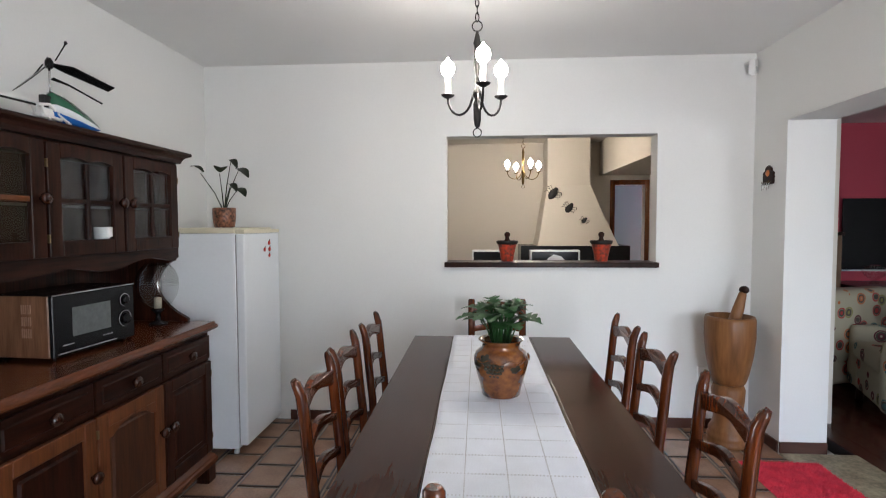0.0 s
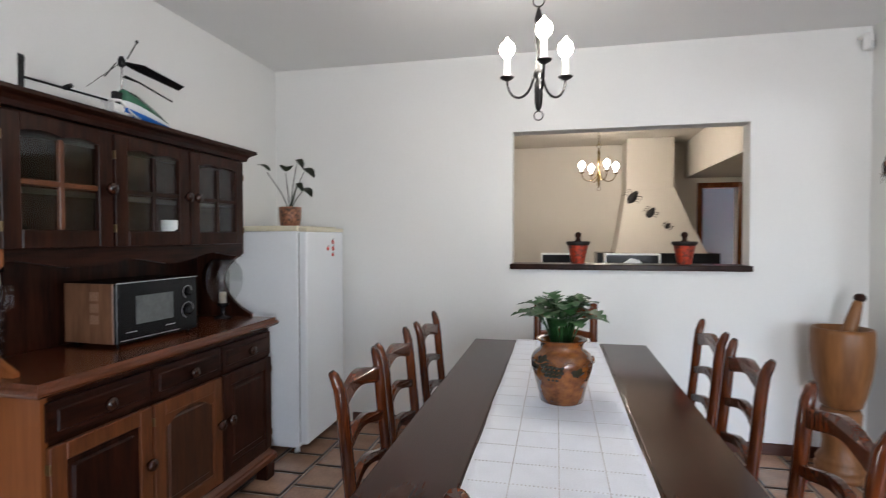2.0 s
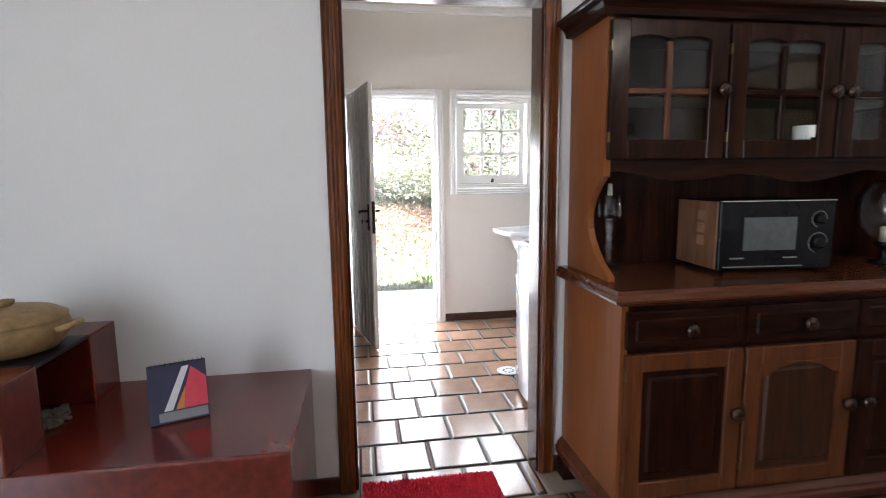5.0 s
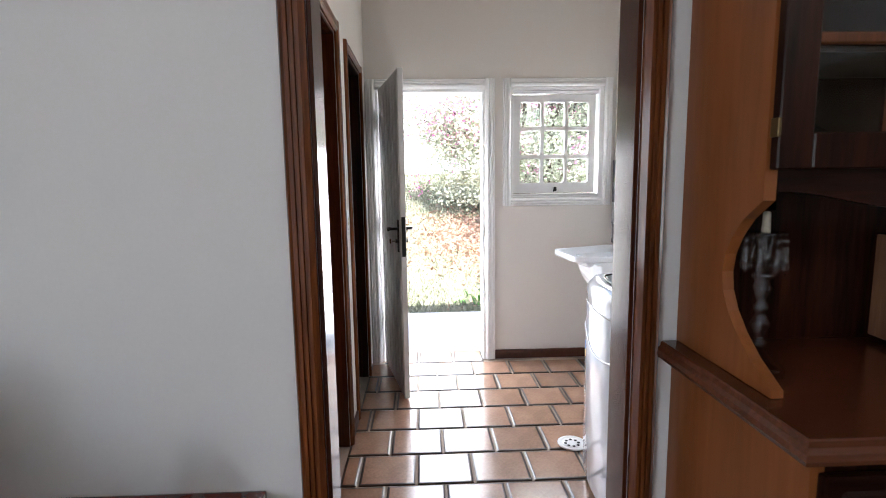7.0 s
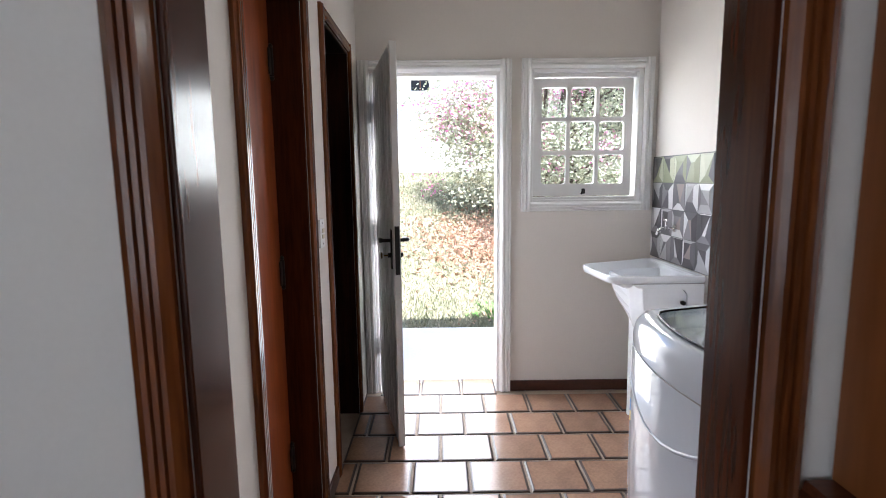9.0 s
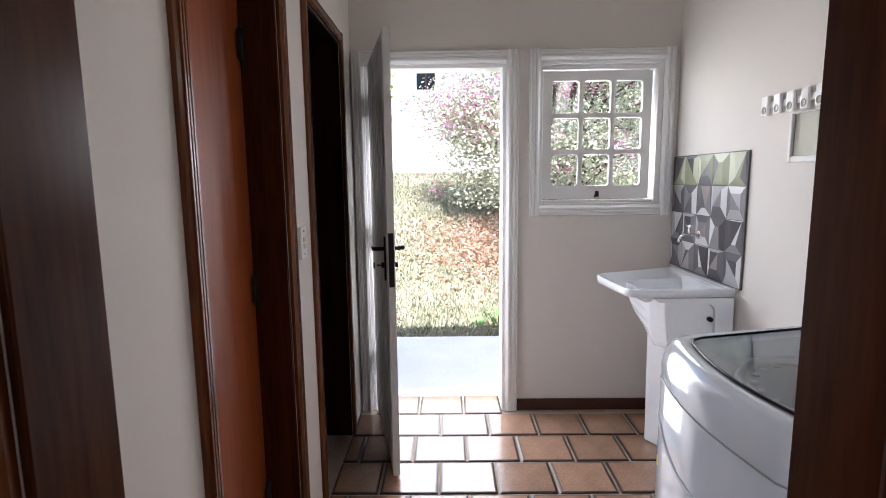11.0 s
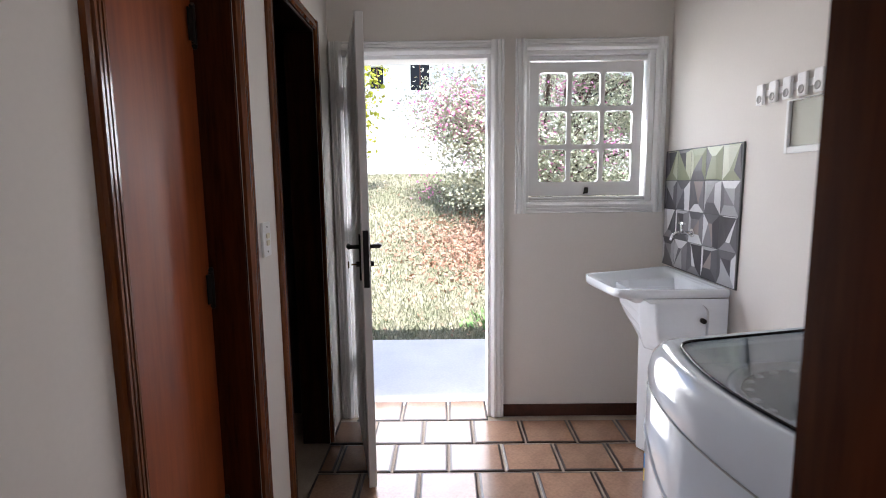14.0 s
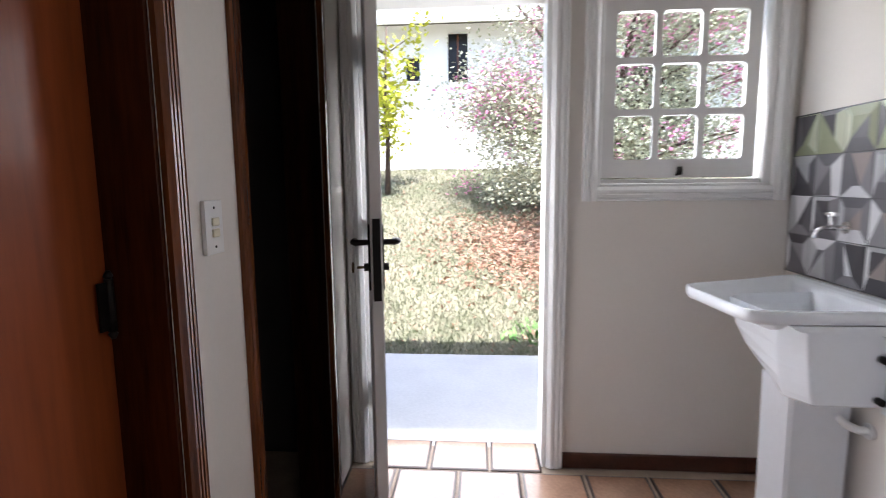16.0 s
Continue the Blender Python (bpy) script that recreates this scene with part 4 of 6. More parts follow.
    bmesh.ops.bevel(ped, geom=ped.edges[:], offset=0.006, segments=2, affect="EDGES")
    part("pedestal", ped, ENAMEL, s)
    part("drain_pipe", tube([(-3.995, 2.36, 0.47), (-3.96, 2.37, 0.455), (-3.935, 2.39, 0.45), (-3.93, 2.42, 0.45)], 0.014, 10), PLASTIC, s)
    part("pipe_flange", tube([(-3.93, 2.412, 0.45), (-3.93, 2.421, 0.45)], 0.026, 16), PLASTIC, s)
    return s


utility_sink()


def tap():
    t = thing("wall_tap", pose(-4.10, RY - 0.013, 1.085) @ Matrix.Diagonal((0.85, 0.7, 0.85, 1)), "chrome wall tap above the laundry sink", "tap")
    part("spout", tube([(0, 0, 0), (0, -0.05, 0.0), (0, -0.11, 0.0), (0, -0.135, -0.012), (0, -0.15, -0.04)], [0.011, 0.011, 0.010, 0.010, 0.009], 12), CHROME, t)
    part("flange", tube([(0, 0.001, 0), (0, -0.008, 0)], 0.024, 16), CHROME, t)
    part("stem", tube([(0, -0.075, 0.005), (0, -0.075, 0.05)], 0.009, 10), CHROME, t)
    part("cross_handle", tube([(-0.03, -0.075, 0.055), (0.03, -0.075, 0.055)], [0.009, 0.009], 10), CHROME, t)
    return t


tap()


HOOKSHADE = mat("hook_hollow_shade", (0.36, 0.35, 0.33), 0.5)


def hook_rail():
    h = thing("hook_rail", pose(0, 0, 0), "white plastic hook rail on the laundry wall", "hook rail")
    z = 1.655
    part("rail", box(-3.63, -2.95, RY - 0.008, RY - 0.001, z - 0.012, z + 0.012, 0.002, 1), PLASTIC, h)
    for k in range(9):
        x = -3.615 + 0.077 * k
        bm = box(x - 0.02, x + 0.02, RY - 0.02, RY - 0.0085, z - 0.04, z + 0.036, 0.005, 2)
        hook = part("hook", bm, PLASTIC, h)
        # shallow grey disc: the hole's shade is put into its colour
        hole = lathe([(0.0145, 0.0), (0.0145, 0.0015), (0.012, 0.0025), (0.011, 0.0012), (0.0, 0.001)], 18, cap=False)
        hole.transform(Matrix.Translation((x, RY - 0.0195, z - 0.018)) @ Matrix.Rotation(radians(90), 4, "X"))
        part("hook_hole", hole, HOOKSHADE, hook, "round finger hollow, its shade coloured grey")
    return h


hook_rail()


def wall_mirror():
    m = thing("wall_mirror", pose(0, RY - 0.006, 1.428), "small white-framed mirror on the laundry wall, its dim reflection coloured in", "mirror")
    x0, x1, z0, z1 = -3.44, -2.80, 1.428, 1.606
    fr = bmesh.new()
    for a in ((x0, x0 + 0.016, z0, z1), (x1 - 0.016, x1, z0, z1), (x0 + 0.0165, x1 - 0.0165, z0, z0 + 0.022), (x0 + 0.0165, x1 - 0.0165, z1 - 0.004, z1)):
        box(a[0], a[1], -0.022, 0.004, a[2] - z0, a[3] - z0, 0.002, 1, fr)
    part("mirror_frame", fr, PLASTIC, m)
    # rough grey-brown colours in the mirror's dim, even reflection
    part("mirror_glass", box(x0 + 0.012, x1 - 0.012, -0.012, -0.002, 0.015, z1 - z0 - 0.003), mat("mirror_dim_reflection", (0.21, 0.20, 0.172), 0.5, metal=1.0, vary=0.01, bump=0), m)
    return m


wall_mirror()


def light_switch():
    s = thing("light_switch", pose(-3.345, LY, 1.16), "white wall switch plate", "switch")
    part("plate", box(-0.036, 0.036, 0.001, 0.011, -0.058, 0.058, 0.003, 2), PLASTIC, s)
    for z in (-0.012, 0.012):
        part("rocker", box(-0.014, 0.014, 0.0115, 0.016, z - 0.009, z + 0.009, 0.002, 1), CREAM, s)
    for z in (-0.042, 0.042):
        part("screw", tube([(0, 0.011, z), (0, 0.0125, z)], 0.003, 8), IRON, s)
    return s


light_switch()


MACHINE = mat("machine_enamel", (0.72, 0.78, 0.86), 0.09, vary=0.015, scale=2, fine=50, bump=0.0, coat=0.4)
DRUMGREY = mat("drum_grey", (0.36, 0.37, 0.38), 0.35)


def washing_machine():
    w = thing("washing_machine", pose(-2.63, 2.06, 0), "white top-loading washing machine with a clear lid", "washing machine")
    hw, f, bk, h = 0.305, -0.335, 0.33, 0.90
    front = [(-hw, f + 0.06), (-hw + 0.012, f + 0.03), (-hw + 0.05, f + 0.008)] + [(-hw + 0.05 + (2 * hw - 0.1) * k / 8, f + 0.008 - 0.03 * math.sin(math.pi * k / 8)) for k in range(1, 8)] + [(hw - 0.05, f + 0.008), (hw - 0.012, f + 0.03), (hw, f + 0.06)]
    out = front + [(hw, bk), (-hw, bk)]
    def shell(levels):
        bm = bmesh.new()
        rings = [[bm.verts.new((x * k, f * 0 + y * k + dy, z)) for x, y in out] for z, k, dy in levels]
        n = len(out)
        for a, b in zip(rings, rings[1:]):
            for i in range(n):
                bm.faces.new((a[i], a[(i + 1) % n], b[(i + 1) % n], b[i])).smooth = True
        bm.faces.new(rings[0][::-1]), bm.faces.new(rings[-1])
        bmesh.ops.recalc_face_normals(bm, faces=bm.faces[:])
        return bm
    part("cabinet", shell([(0.02, 0.97, 0), (0.04, 1, 0), (h - 0.08, 1, 0), (h - 0.075, 0.992, 0)]), MACHINE, w)
    # the top: a rim round a sunken clear lid
    bm = bmesh.new()
    lv = [(h - 0.074, 0.995, 0), (h - 0.03, 1.0, 0.0), (h + 0.005, 0.985, 0.002), (h + 0.03, 0.94, 0.006), (h + 0.035, 0.90, 0.008), (h + 0.03, 0.84, 0.012), (h + 0.012, 0.82, 0.014)]
    rings = [[bm.verts.new((x * k, y * k + dy, z + 0.05 * max(0, (y - f) / (bk - f)) * (1 if z > h else 0))) for x, y in out] for z, k, dy in lv]
    n = len(out)
    for a, b in zip(rings, rings[1:]):
        for i in range(n):
            bm.faces.new((a[i], a[(i + 1) % n], b[(i + 1) % n], b[i])).smooth = True
    bmesh.ops.recalc_face_normals(bm, faces=bm.faces[:])
    part("top_rim", bm, MACHINE, w)
    lid = bmesh.new()
    lv = [lid.verts.new((x * 0.835, y * 0.835 + 0.012, h + 0.026 + 0.05 * max(0, (y - f) / (bk - f)))) for x, y in out]
    lf = lid.faces.new(lv)
    r = bmesh.ops.extrude_face_region(lid, geom=[lf])
    bmesh.ops.translate(lid, vec=(0, 0, 0.006), verts=[v for v in r["geom"] if isinstance(v, bmesh.types.BMVert)])
    bmesh.ops.recalc_face_normals(lid, faces=lid.faces[:])
    part("lid", lid, glass_mat("lid_glass", (0.82, 0.86, 0.89), ior=1.4, haze=0.07), w, "clear smoky lid").visible_shadow = False
    part("inner_deck", box(-0.262, 0.262, f + 0.05, bk - 0.03, h - 0.032, h - 0.022, 0.003, 1), mat("grey_plastic", (0.62, 0.65, 0.68), 0.35), w)
    part("drum", lathe([(0.232, h - 0.021), (0.232, h - 0.010), (0.222, h - 0.006), (0.208, h - 0.010), (0.204, h - 0.0205)], 40, cap=False), DRUMGREY, w)
    part("tub_opening", lathe([(0.0, h - 0.0205), (0.06, h - 0.0195), (0.204, h - 0.0205)], 40, cap=False), mat("dark_grey_plastic", (0.085, 0.085, 0.09), 0.5), w)
    for k in range(22):
        a = 2 * math.pi * k / 22
        part("drum_boss", lathe([(0.010, 0.0), (0.010, 0.003), (0.006, 0.005)], 10, at=(0.188 * math.cos(a), 0.188 * math.sin(a), h - 0.0205)), DRUMGREY, w)
    gasket = [(x * 0.838, y * 0.838 + 0.012, h + 0.033 + 0.05 * max(0, (y - f) / (bk - f))) for x, y in out]
    part("lid_gasket", tube(gasket + gasket[:1], 0.0035, 6), BLACK, w, "thin dark lid seal")
    seam = [(x * 1.001, y * 1.001 + 0.0, h - 0.074) for x, y in front]
    part("body_seam", tube(seam, 0.0022, 5), DRUMGREY, w)
    ridge = [(x * 1.003, y * 1.003, h - 0.16 - 0.10 * (1 - (x / hw) ** 2)) for x, y in front]
    part("front_ridge", tube(ridge, 0.005, 6), MACHINE, w)
    part("lid_latch", box(-0.012, 0.012, bk - 0.135, bk - 0.10, h + 0.062, h + 0.068, 0.002, 1), BLACK, w)
    con = box(-hw + 0.01, hw - 0.01, bk - 0.09, bk, h + 0.02, h + 0.11, 0.02, 3)
    part("control_panel", con, MACHINE, w)
    part("dial", tube([(0.1, bk - 0.095, h + 0.075), (0.1, bk - 0.115, h + 0.075)], 0.03, 20), CHROME, w)
    part("energy_label", box(-0.25, -0.19, f + 0.0055, f + 0.0078, 0.60, 0.64), mat("blue_label", (0.03, 0.2, 0.55), 0.4), w)
    part("energy_label", box(-0.25, -0.19, f + 0.0055, f + 0.0078, 0.565, 0.597), mat("yellow_label", (0.7, 0.5, 0.05), 0.4), w)
    return w


washing_machine()


def floor_drain():
    d = thing("floor_drain", pose(-3.128, 1.755, 0.003), "round white floor drain grate", "drain")
    part("ring", lathe([(0.072, 0), (0.075, 0.006), (0.06, 0.008), (0.056, 0.004)], 28, cap=False), PLASTIC, d)
    part("grate", lathe([(0.0, 0.005), (0.056, 0.005), (0.056, 0.001)], 28, cap=False), PLASTIC, d)
    holes = bmesh.new()
    for k in range(8):
        a = 2 * math.pi * k / 8
        lathe([(0.0, 0.0062), (0.008, 0.0062), (0.008, 0.005)], 8, holes, (0.034 * math.cos(a), 0.034 * math.sin(a), 0), cap=False)
    part("drain_holes", holes, IRON, d)
    return d


floor_drain()


# ---- small things of the dining room ----
for nm, b in (("baseboard_north", (-1.30, 2.12, BY - 0.014, BY - 0.001, 0, 0.075)), ("baseboard_west_near", (LX + 0.001, LX + 0.014, 0.574, D0 - 0.066, 0, 0.075)), ("baseboard_west", (LX + 0.001, LX + 0.014, D1 + 0.067, BY, 0, 0.075)), ("baseboard_east", (RX - 0.014, RX - 0.001, 3.60, BY - 0.015, 0, 0.075)), ("baseboard_pillar", (RX + 0.0, RX + 0.30, 3.586, 3.599, 0, 0.075))):
    structure(nm, box(*b, 0.003, 1), BASEWOOD, "dark wooden skirting board", "baseboard")
# hatch sill
structure("hatch_sill", box(-0.10, 1.462, BY - 0.035, BY + 0.20, 1.187, 1.226, 0.008, 2), DARKWOOD, "dark polished wooden hatch sill", "sill")

BULB = mat("lit_bulb", (1, 0.95, 0.85), 0.3, emit=((1.0, 0.9, 0.75), 9.0))
# sleeves glow faintly to imitate the bulbs' light falling on them
CANDLE = mat("candle_sleeve", (0.85, 0.83, 0.78), 0.5, emit=((1.0, 0.93, 0.82), 0.4))


def chandelier(name, m, R, arms, metal, label, drop, first=160, sleeve=0.075):
    """Hanging lamp with upswept arms; its origin is the lower ring's centre."""
    c = thing(name, m, label, "chandelier")
    part("body", lathe([(0.004, 0.02), (0.012, 0.03), (0.017, 0.06), (0.018, 0.13), (0.010, 0.15), (0.02, 0.165), (0.022, 0.18), (0.010, 0.20), (0.013, 0.23), (0.006, 0.25), (0.012, 0.28), (0.017, 0.31), (0.013, 0.38), (0.018, 0.40), (0.008, 0.44), (0.004, 0.455)], 16), metal, c)
    ring = [(0.019 * math.cos(a), 0, 0.019 * math.sin(a)) for a in [2 * math.pi * k / 16 for k in range(17)]]
    part("lower_ring", tube(ring, 0.0028, 6), metal, c)
    part("upper_ring", tube([(x * 1.2, y, z * 1.2 + 0.475) for x, y, z in ring], 0.003, 6), metal, c)
    links = int((drop - 0.50) / 0.032)
    for k in range(links):
        pts = [(0.008 * math.cos(a), 0, 0.021 * math.sin(a)) for a in [2 * math.pi * j / 10 for j in range(11)]]
        bm = tube(pts, 0.0026, 5)
        bm.transform(Matrix.Translation((0, 0, 0.515 + 0.032 * k)) @ Matrix.Rotation(radians(90 * (k % 2)), 4, "Z"))
        part("chain_link", bm, metal, c)
    part("canopy", lathe([(0.006, drop - 0.035), (0.03, drop - 0.028), (0.052, drop - 0.008), (0.055, drop)], 20), metal, c)
    for k in range(arms):
        a = radians(first + 360 / arms * k)
        pts = [(0.02, 0.172)] + [(0.025 + (R - 0.025) * (0.5 - 0.5 * math.cos(q)), 0.172 - 0.085 * math.sin(q) if q < 2.6 else 0.172 - 0.085 * math.sin(q)) for q in [math.pi * j / 10 for j in range(1, 11)]]
        arm = tube([(r * math.cos(a), r * math.sin(a), z) for r, z in pts], 0.0055, 8)
        arm_ob = part("arm", arm, metal, c)
        at = (R * math.cos(a), R * math.sin(a), 0)
        part("drip_cup", lathe([(0.004, 0.165), (0.018, 0.172), (0.030, 0.180), (0.032, 0.184), (0.012, 0.182)], 18, at=at), metal, arm_ob)
        part("candle_sleeve", lathe([(0.0125, 0.184), (0.0125, 0.184 + sleeve)], 14, at=at), CANDLE, arm_ob)
        z = 0.184 + sleeve
        part("bulb", lathe([(0.010, z), (0.014, z + 0.01), (0.028, z + 0.025), (0.033, z + 0.045), (0.028, z + 0.065), (0.012, z + 0.08), (0.003, z + 0.095)], 18, at=at), BULB, arm_ob)
    return c


chandelier("chandelier", pose(0.148, 2.51, 1.925), 0.145, 3, IRON, "black wrought-iron chandelier with three lit candle bulbs", H - 1.925)
lamp("chandelier_light", "POINT", pose(0.148, 2.51, 2.16), 1.35, (1.0, 0.93, 0.83), radius=0.1)

CERAMIC = mat("amber_glazed_ceramic", (0.07, 0.02, 0.005), 0.08, scale=14, fine=45, bump=0.5, second=(0.28, 0.09, 0.017), coat=0.8)
GREENLEAF = mat("dark_green_leaf", (0.010, 0.04, 0.010), 0.5, scale=12, fine=60, spec=0.25, second=(0.028, 0.095, 0.024), bump=0.2)
OLIVE = mat("olive_glaze", (0.035, 0.028, 0.014), 0.1, vary=0.25, scale=15)


def leaf_blade(bm, base, tip, width, droop=0.02, lobes=0, n=8):
    """A leaf from base to tip, with an arched midrib; lobes cut its edge."""
    b, t = Vector(base), Vector(tip)
    d = t - b
    side = d.cross(Vector((0, 0, 1)))
    side = side.normalized() if side.length > 1e-4 else Vector((1, 0, 0))
    mids, ls, rs = [], [], []
    for k in range(n + 1):
        u = k / n
        p = b + d * u + Vector((0, 0, droop * math.sin(math.pi * u)))
        w = width * math.sin(math.pi * min(1, u * 0.93 + 0.05)) ** 0.8 * (1 - 0.25 * u)
        if lobes:
            w *= 0.4 + 0.6 * abs(math.sin(lobes * math.pi * u)) ** 0.8
        mids.append(bm.verts.new(p))
        ls.append(bm.verts.new(p + side * w + Vector((0, 0, w * 0.25))))
        rs.append(bm.verts.new(p - side * w + Vector((0, 0, w * 0.25))))
    for k in range(n):
        bm.faces.new((mids[k], mids[k + 1], ls[k + 1], ls[k])).smooth = True
        bm.faces.new((mids[k + 1], mids[k], rs[k], rs[k + 1])).smooth = True


def vase_with_leaves():
    v = thing("flower_vase", pose(0.243, 2.19, TZ + 0.006) @ Matrix.Diagonal((1.03, 1.03, 0.85, 1)), "amber glazed ceramic vase with relief grapes and green foliage", "vase")
    body = lathe([(0.068, 0), (0.074, 0.004), (0.080, 0.04), (0.094, 0.10), (0.104, 0.15), (0.105, 0.178), (0.098, 0.202), (0.082, 0.218), (0.074, 0.224), (0.072, 0.238), (0.077, 0.252), (0.088, 0.262), (0.086, 0.265), (0.070, 0.252), (0.064, 0.235), (0.064, 0.20)], 40, cap=False)
    part("vase_body", body, CERAMIC, v)
    part("soil", lathe([(0.0, 0.235), (0.062, 0.238)], 20, cap=False), mat("soil", (0.02, 0.013, 0.01), 0.95), v)
    gr = bmesh.new()
    rnd = random.Random(7)
    for j, n in enumerate((5, 5, 4, 3, 2, 1)):
        for k in range(n):
            a = radians(-108 + (k - (n - 1) / 2) * 8.5)
            z = 0.165 - 0.017 * j
            r = 0.104 - 0.002 * abs(j - 1) - 0.0055 * max(0, j - 1)
            bmesh.ops.create_icosphere(gr, subdivisions=2, radius=0.0095, matrix=Matrix.Translation((r * math.cos(a), r * math.sin(a), z)))
    for f in gr.faces:
        f.smooth = True
    part("grape_relief", gr, OLIVE, v, "dark olive relief grape cluster")["kind"] = "stuff"
    for a0, z in ((-60, 0.14), (-150, 0.16), (20, 0.15), (-128, 0.185)):
        lf = bmesh.new()
        a = radians(a0)
        ring = []
        for k in range(20):
            q = 2 * math.pi * k / 20
            rr = 0.028 * (0.65 + 0.35 * abs(math.cos(2.5 * q)))
            aa = a + rr * math.cos(q) / 0.1
            zz = z + rr * math.sin(q)
            R = 0.107 - 0.55 * max(0, 0.15 - zz) + (0 if zz < 0.175 else -0.35 * (zz - 0.175))
            ring.append(lf.verts.new((R * math.cos(aa), R * math.sin(aa), zz)))
        c = lf.verts.new((0.113 * math.cos(a), 0.113 * math.sin(a), z))
        for k in range(20):
            lf.faces.new((ring[k], ring[(k + 1) % 20], c)).smooth = True
        part("relief_leaf", lf, OLIVE, v)
    vine = [(0.108 * math.cos(radians(q)), 0.108 * math.sin(radians(q)), 0.18 + 0.008 * math.sin(q * 0.15)) for q in range(-150, 30, 8)]
    part("relief_vine", tube(vine, 0.004, 6), CERAMIC, v)
    for k in range(44):
        a = 2 * math.pi * (k * 0.382) + rnd.uniform(-0.2, 0.2)
        R = 0.05 + 0.11 * rnd.random() ** 0.7
        z = 0.385 - 0.55 * max(0, R - 0.05) + 0.07 * rnd.random()
        bm = bmesh.new()
        b = (0.03 * math.cos(a), 0.03 * math.sin(a), 0.235)
        m = (0.6 * R * math.cos(a), 0.6 * R * math.sin(a), z)
        t = (R * 1.15 * math.cos(a), R * 1.15 * math.sin(a), z - 0.02 + 0.03 * rnd.random())
        tube([b, ((b[0] + m[0]) / 2, (b[1] + m[1]) / 2, z - 0.03), m], [0.0035, 0.003, 0.002], 5, bm)
        leaf_blade(bm, (0.45 * R * math.cos(a), 0.45 * R * math.sin(a), z - 0.005), t, 0.052, 0.014, 4, 16)
        part("leaf", bm, GREENLEAF, v)
    return v


vase_with_leaves()


def fridge_plant():
    p = thing("potted_plant", pose(-1.60, 3.60, 1.491) @ Matrix.Diagonal((1.1, 1.1, 1.12, 1)), "small dark-leaved plant in a mottled red pot on the fridge", "plant")
    part("pot", lathe([(0.054, 0), (0.060, 0.004), (0.068, 0.05), (0.070, 0.118), (0.066, 0.121), (0.060, 0.10)], 28, cap=False), mat("mottled_red_pot", (0.012, 0.007, 0.006), 0.3, scale=34, fine=70, second=(0.34, 0.14, 0.075), bump=0.2), p)
    part("soil", lathe([(0.0, 0.10), (0.062, 0.103)], 18, cap=False), mat("plant_soil", (0.02, 0.014, 0.01), 0.95), p)
    lf = mat("dark_leaf", (0.012, 0.018, 0.008), 0.45, scale=14, second=(0.03, 0.04, 0.018))
    for tip, w in (((-0.02, -0.28, 0.32), 0.022), ((0.04, -0.13, 0.33), 0.045), ((0.03, 0.06, 0.42), 0.042), ((0.05, 0.14, 0.37), 0.055), ((0.03, 0.05, 0.27), 0.044), ((0.02, 0.18, 0.25), 0.044)):
        bm = bmesh.new()
        t = Vector(tip)
        tube([(0, 0, 0.09), (t.x * 0.3, t.y * 0.35, 0.09 + (t.z - 0.09) * 0.5), (t.x * 0.8, t.y * 0.85, t.z * 0.97)], [0.004, 0.003, 0.002], 6, bm)
        leaf_blade(bm, (t.x * 0.7, t.y * 0.75, t.z), (t.x * 1.5, t.y * 1.22 + 0.02, t.z - 0.03 + (0.05 if t.y < 0 else -0.02)), w, 0.015)
        part("leaf", bm, lf, p)
    return p


fridge_plant()
_red, _drk = mat("red_magnet", (0.45, 0.03, 0.02), 0.4), mat("dark_magnet", (0.06, 0.03, 0.03), 0.5)
for k, (dy, dz, r) in enumerate(((-0.05, -0.01, 0.014), (0.03, 0.035, 0.016), (0.035, -0.01, 0.017), (0.03, -0.055, 0.013))):
    mg = thing("fridge_magnet", pose(-1.3415, 3.70 + dy, 1.345 + dz), "small red fruit-shaped fridge magnet", "magnet", "magnets on the fridge")
    bm = lathe([(0.0, 0), (r, 0.0), (r * 0.9, 0.006), (0.0, 0.009)], 12, cap=False)
    bm.transform(Matrix.Rotation(radians(90), 4, "Y"))
    part("berry", bm, _red, mg)
    part("stalk", tube([(0.004, 0, r * 0.8), (0.004, 0.006, r * 1.5)], 0.003, 6), _drk, mg)


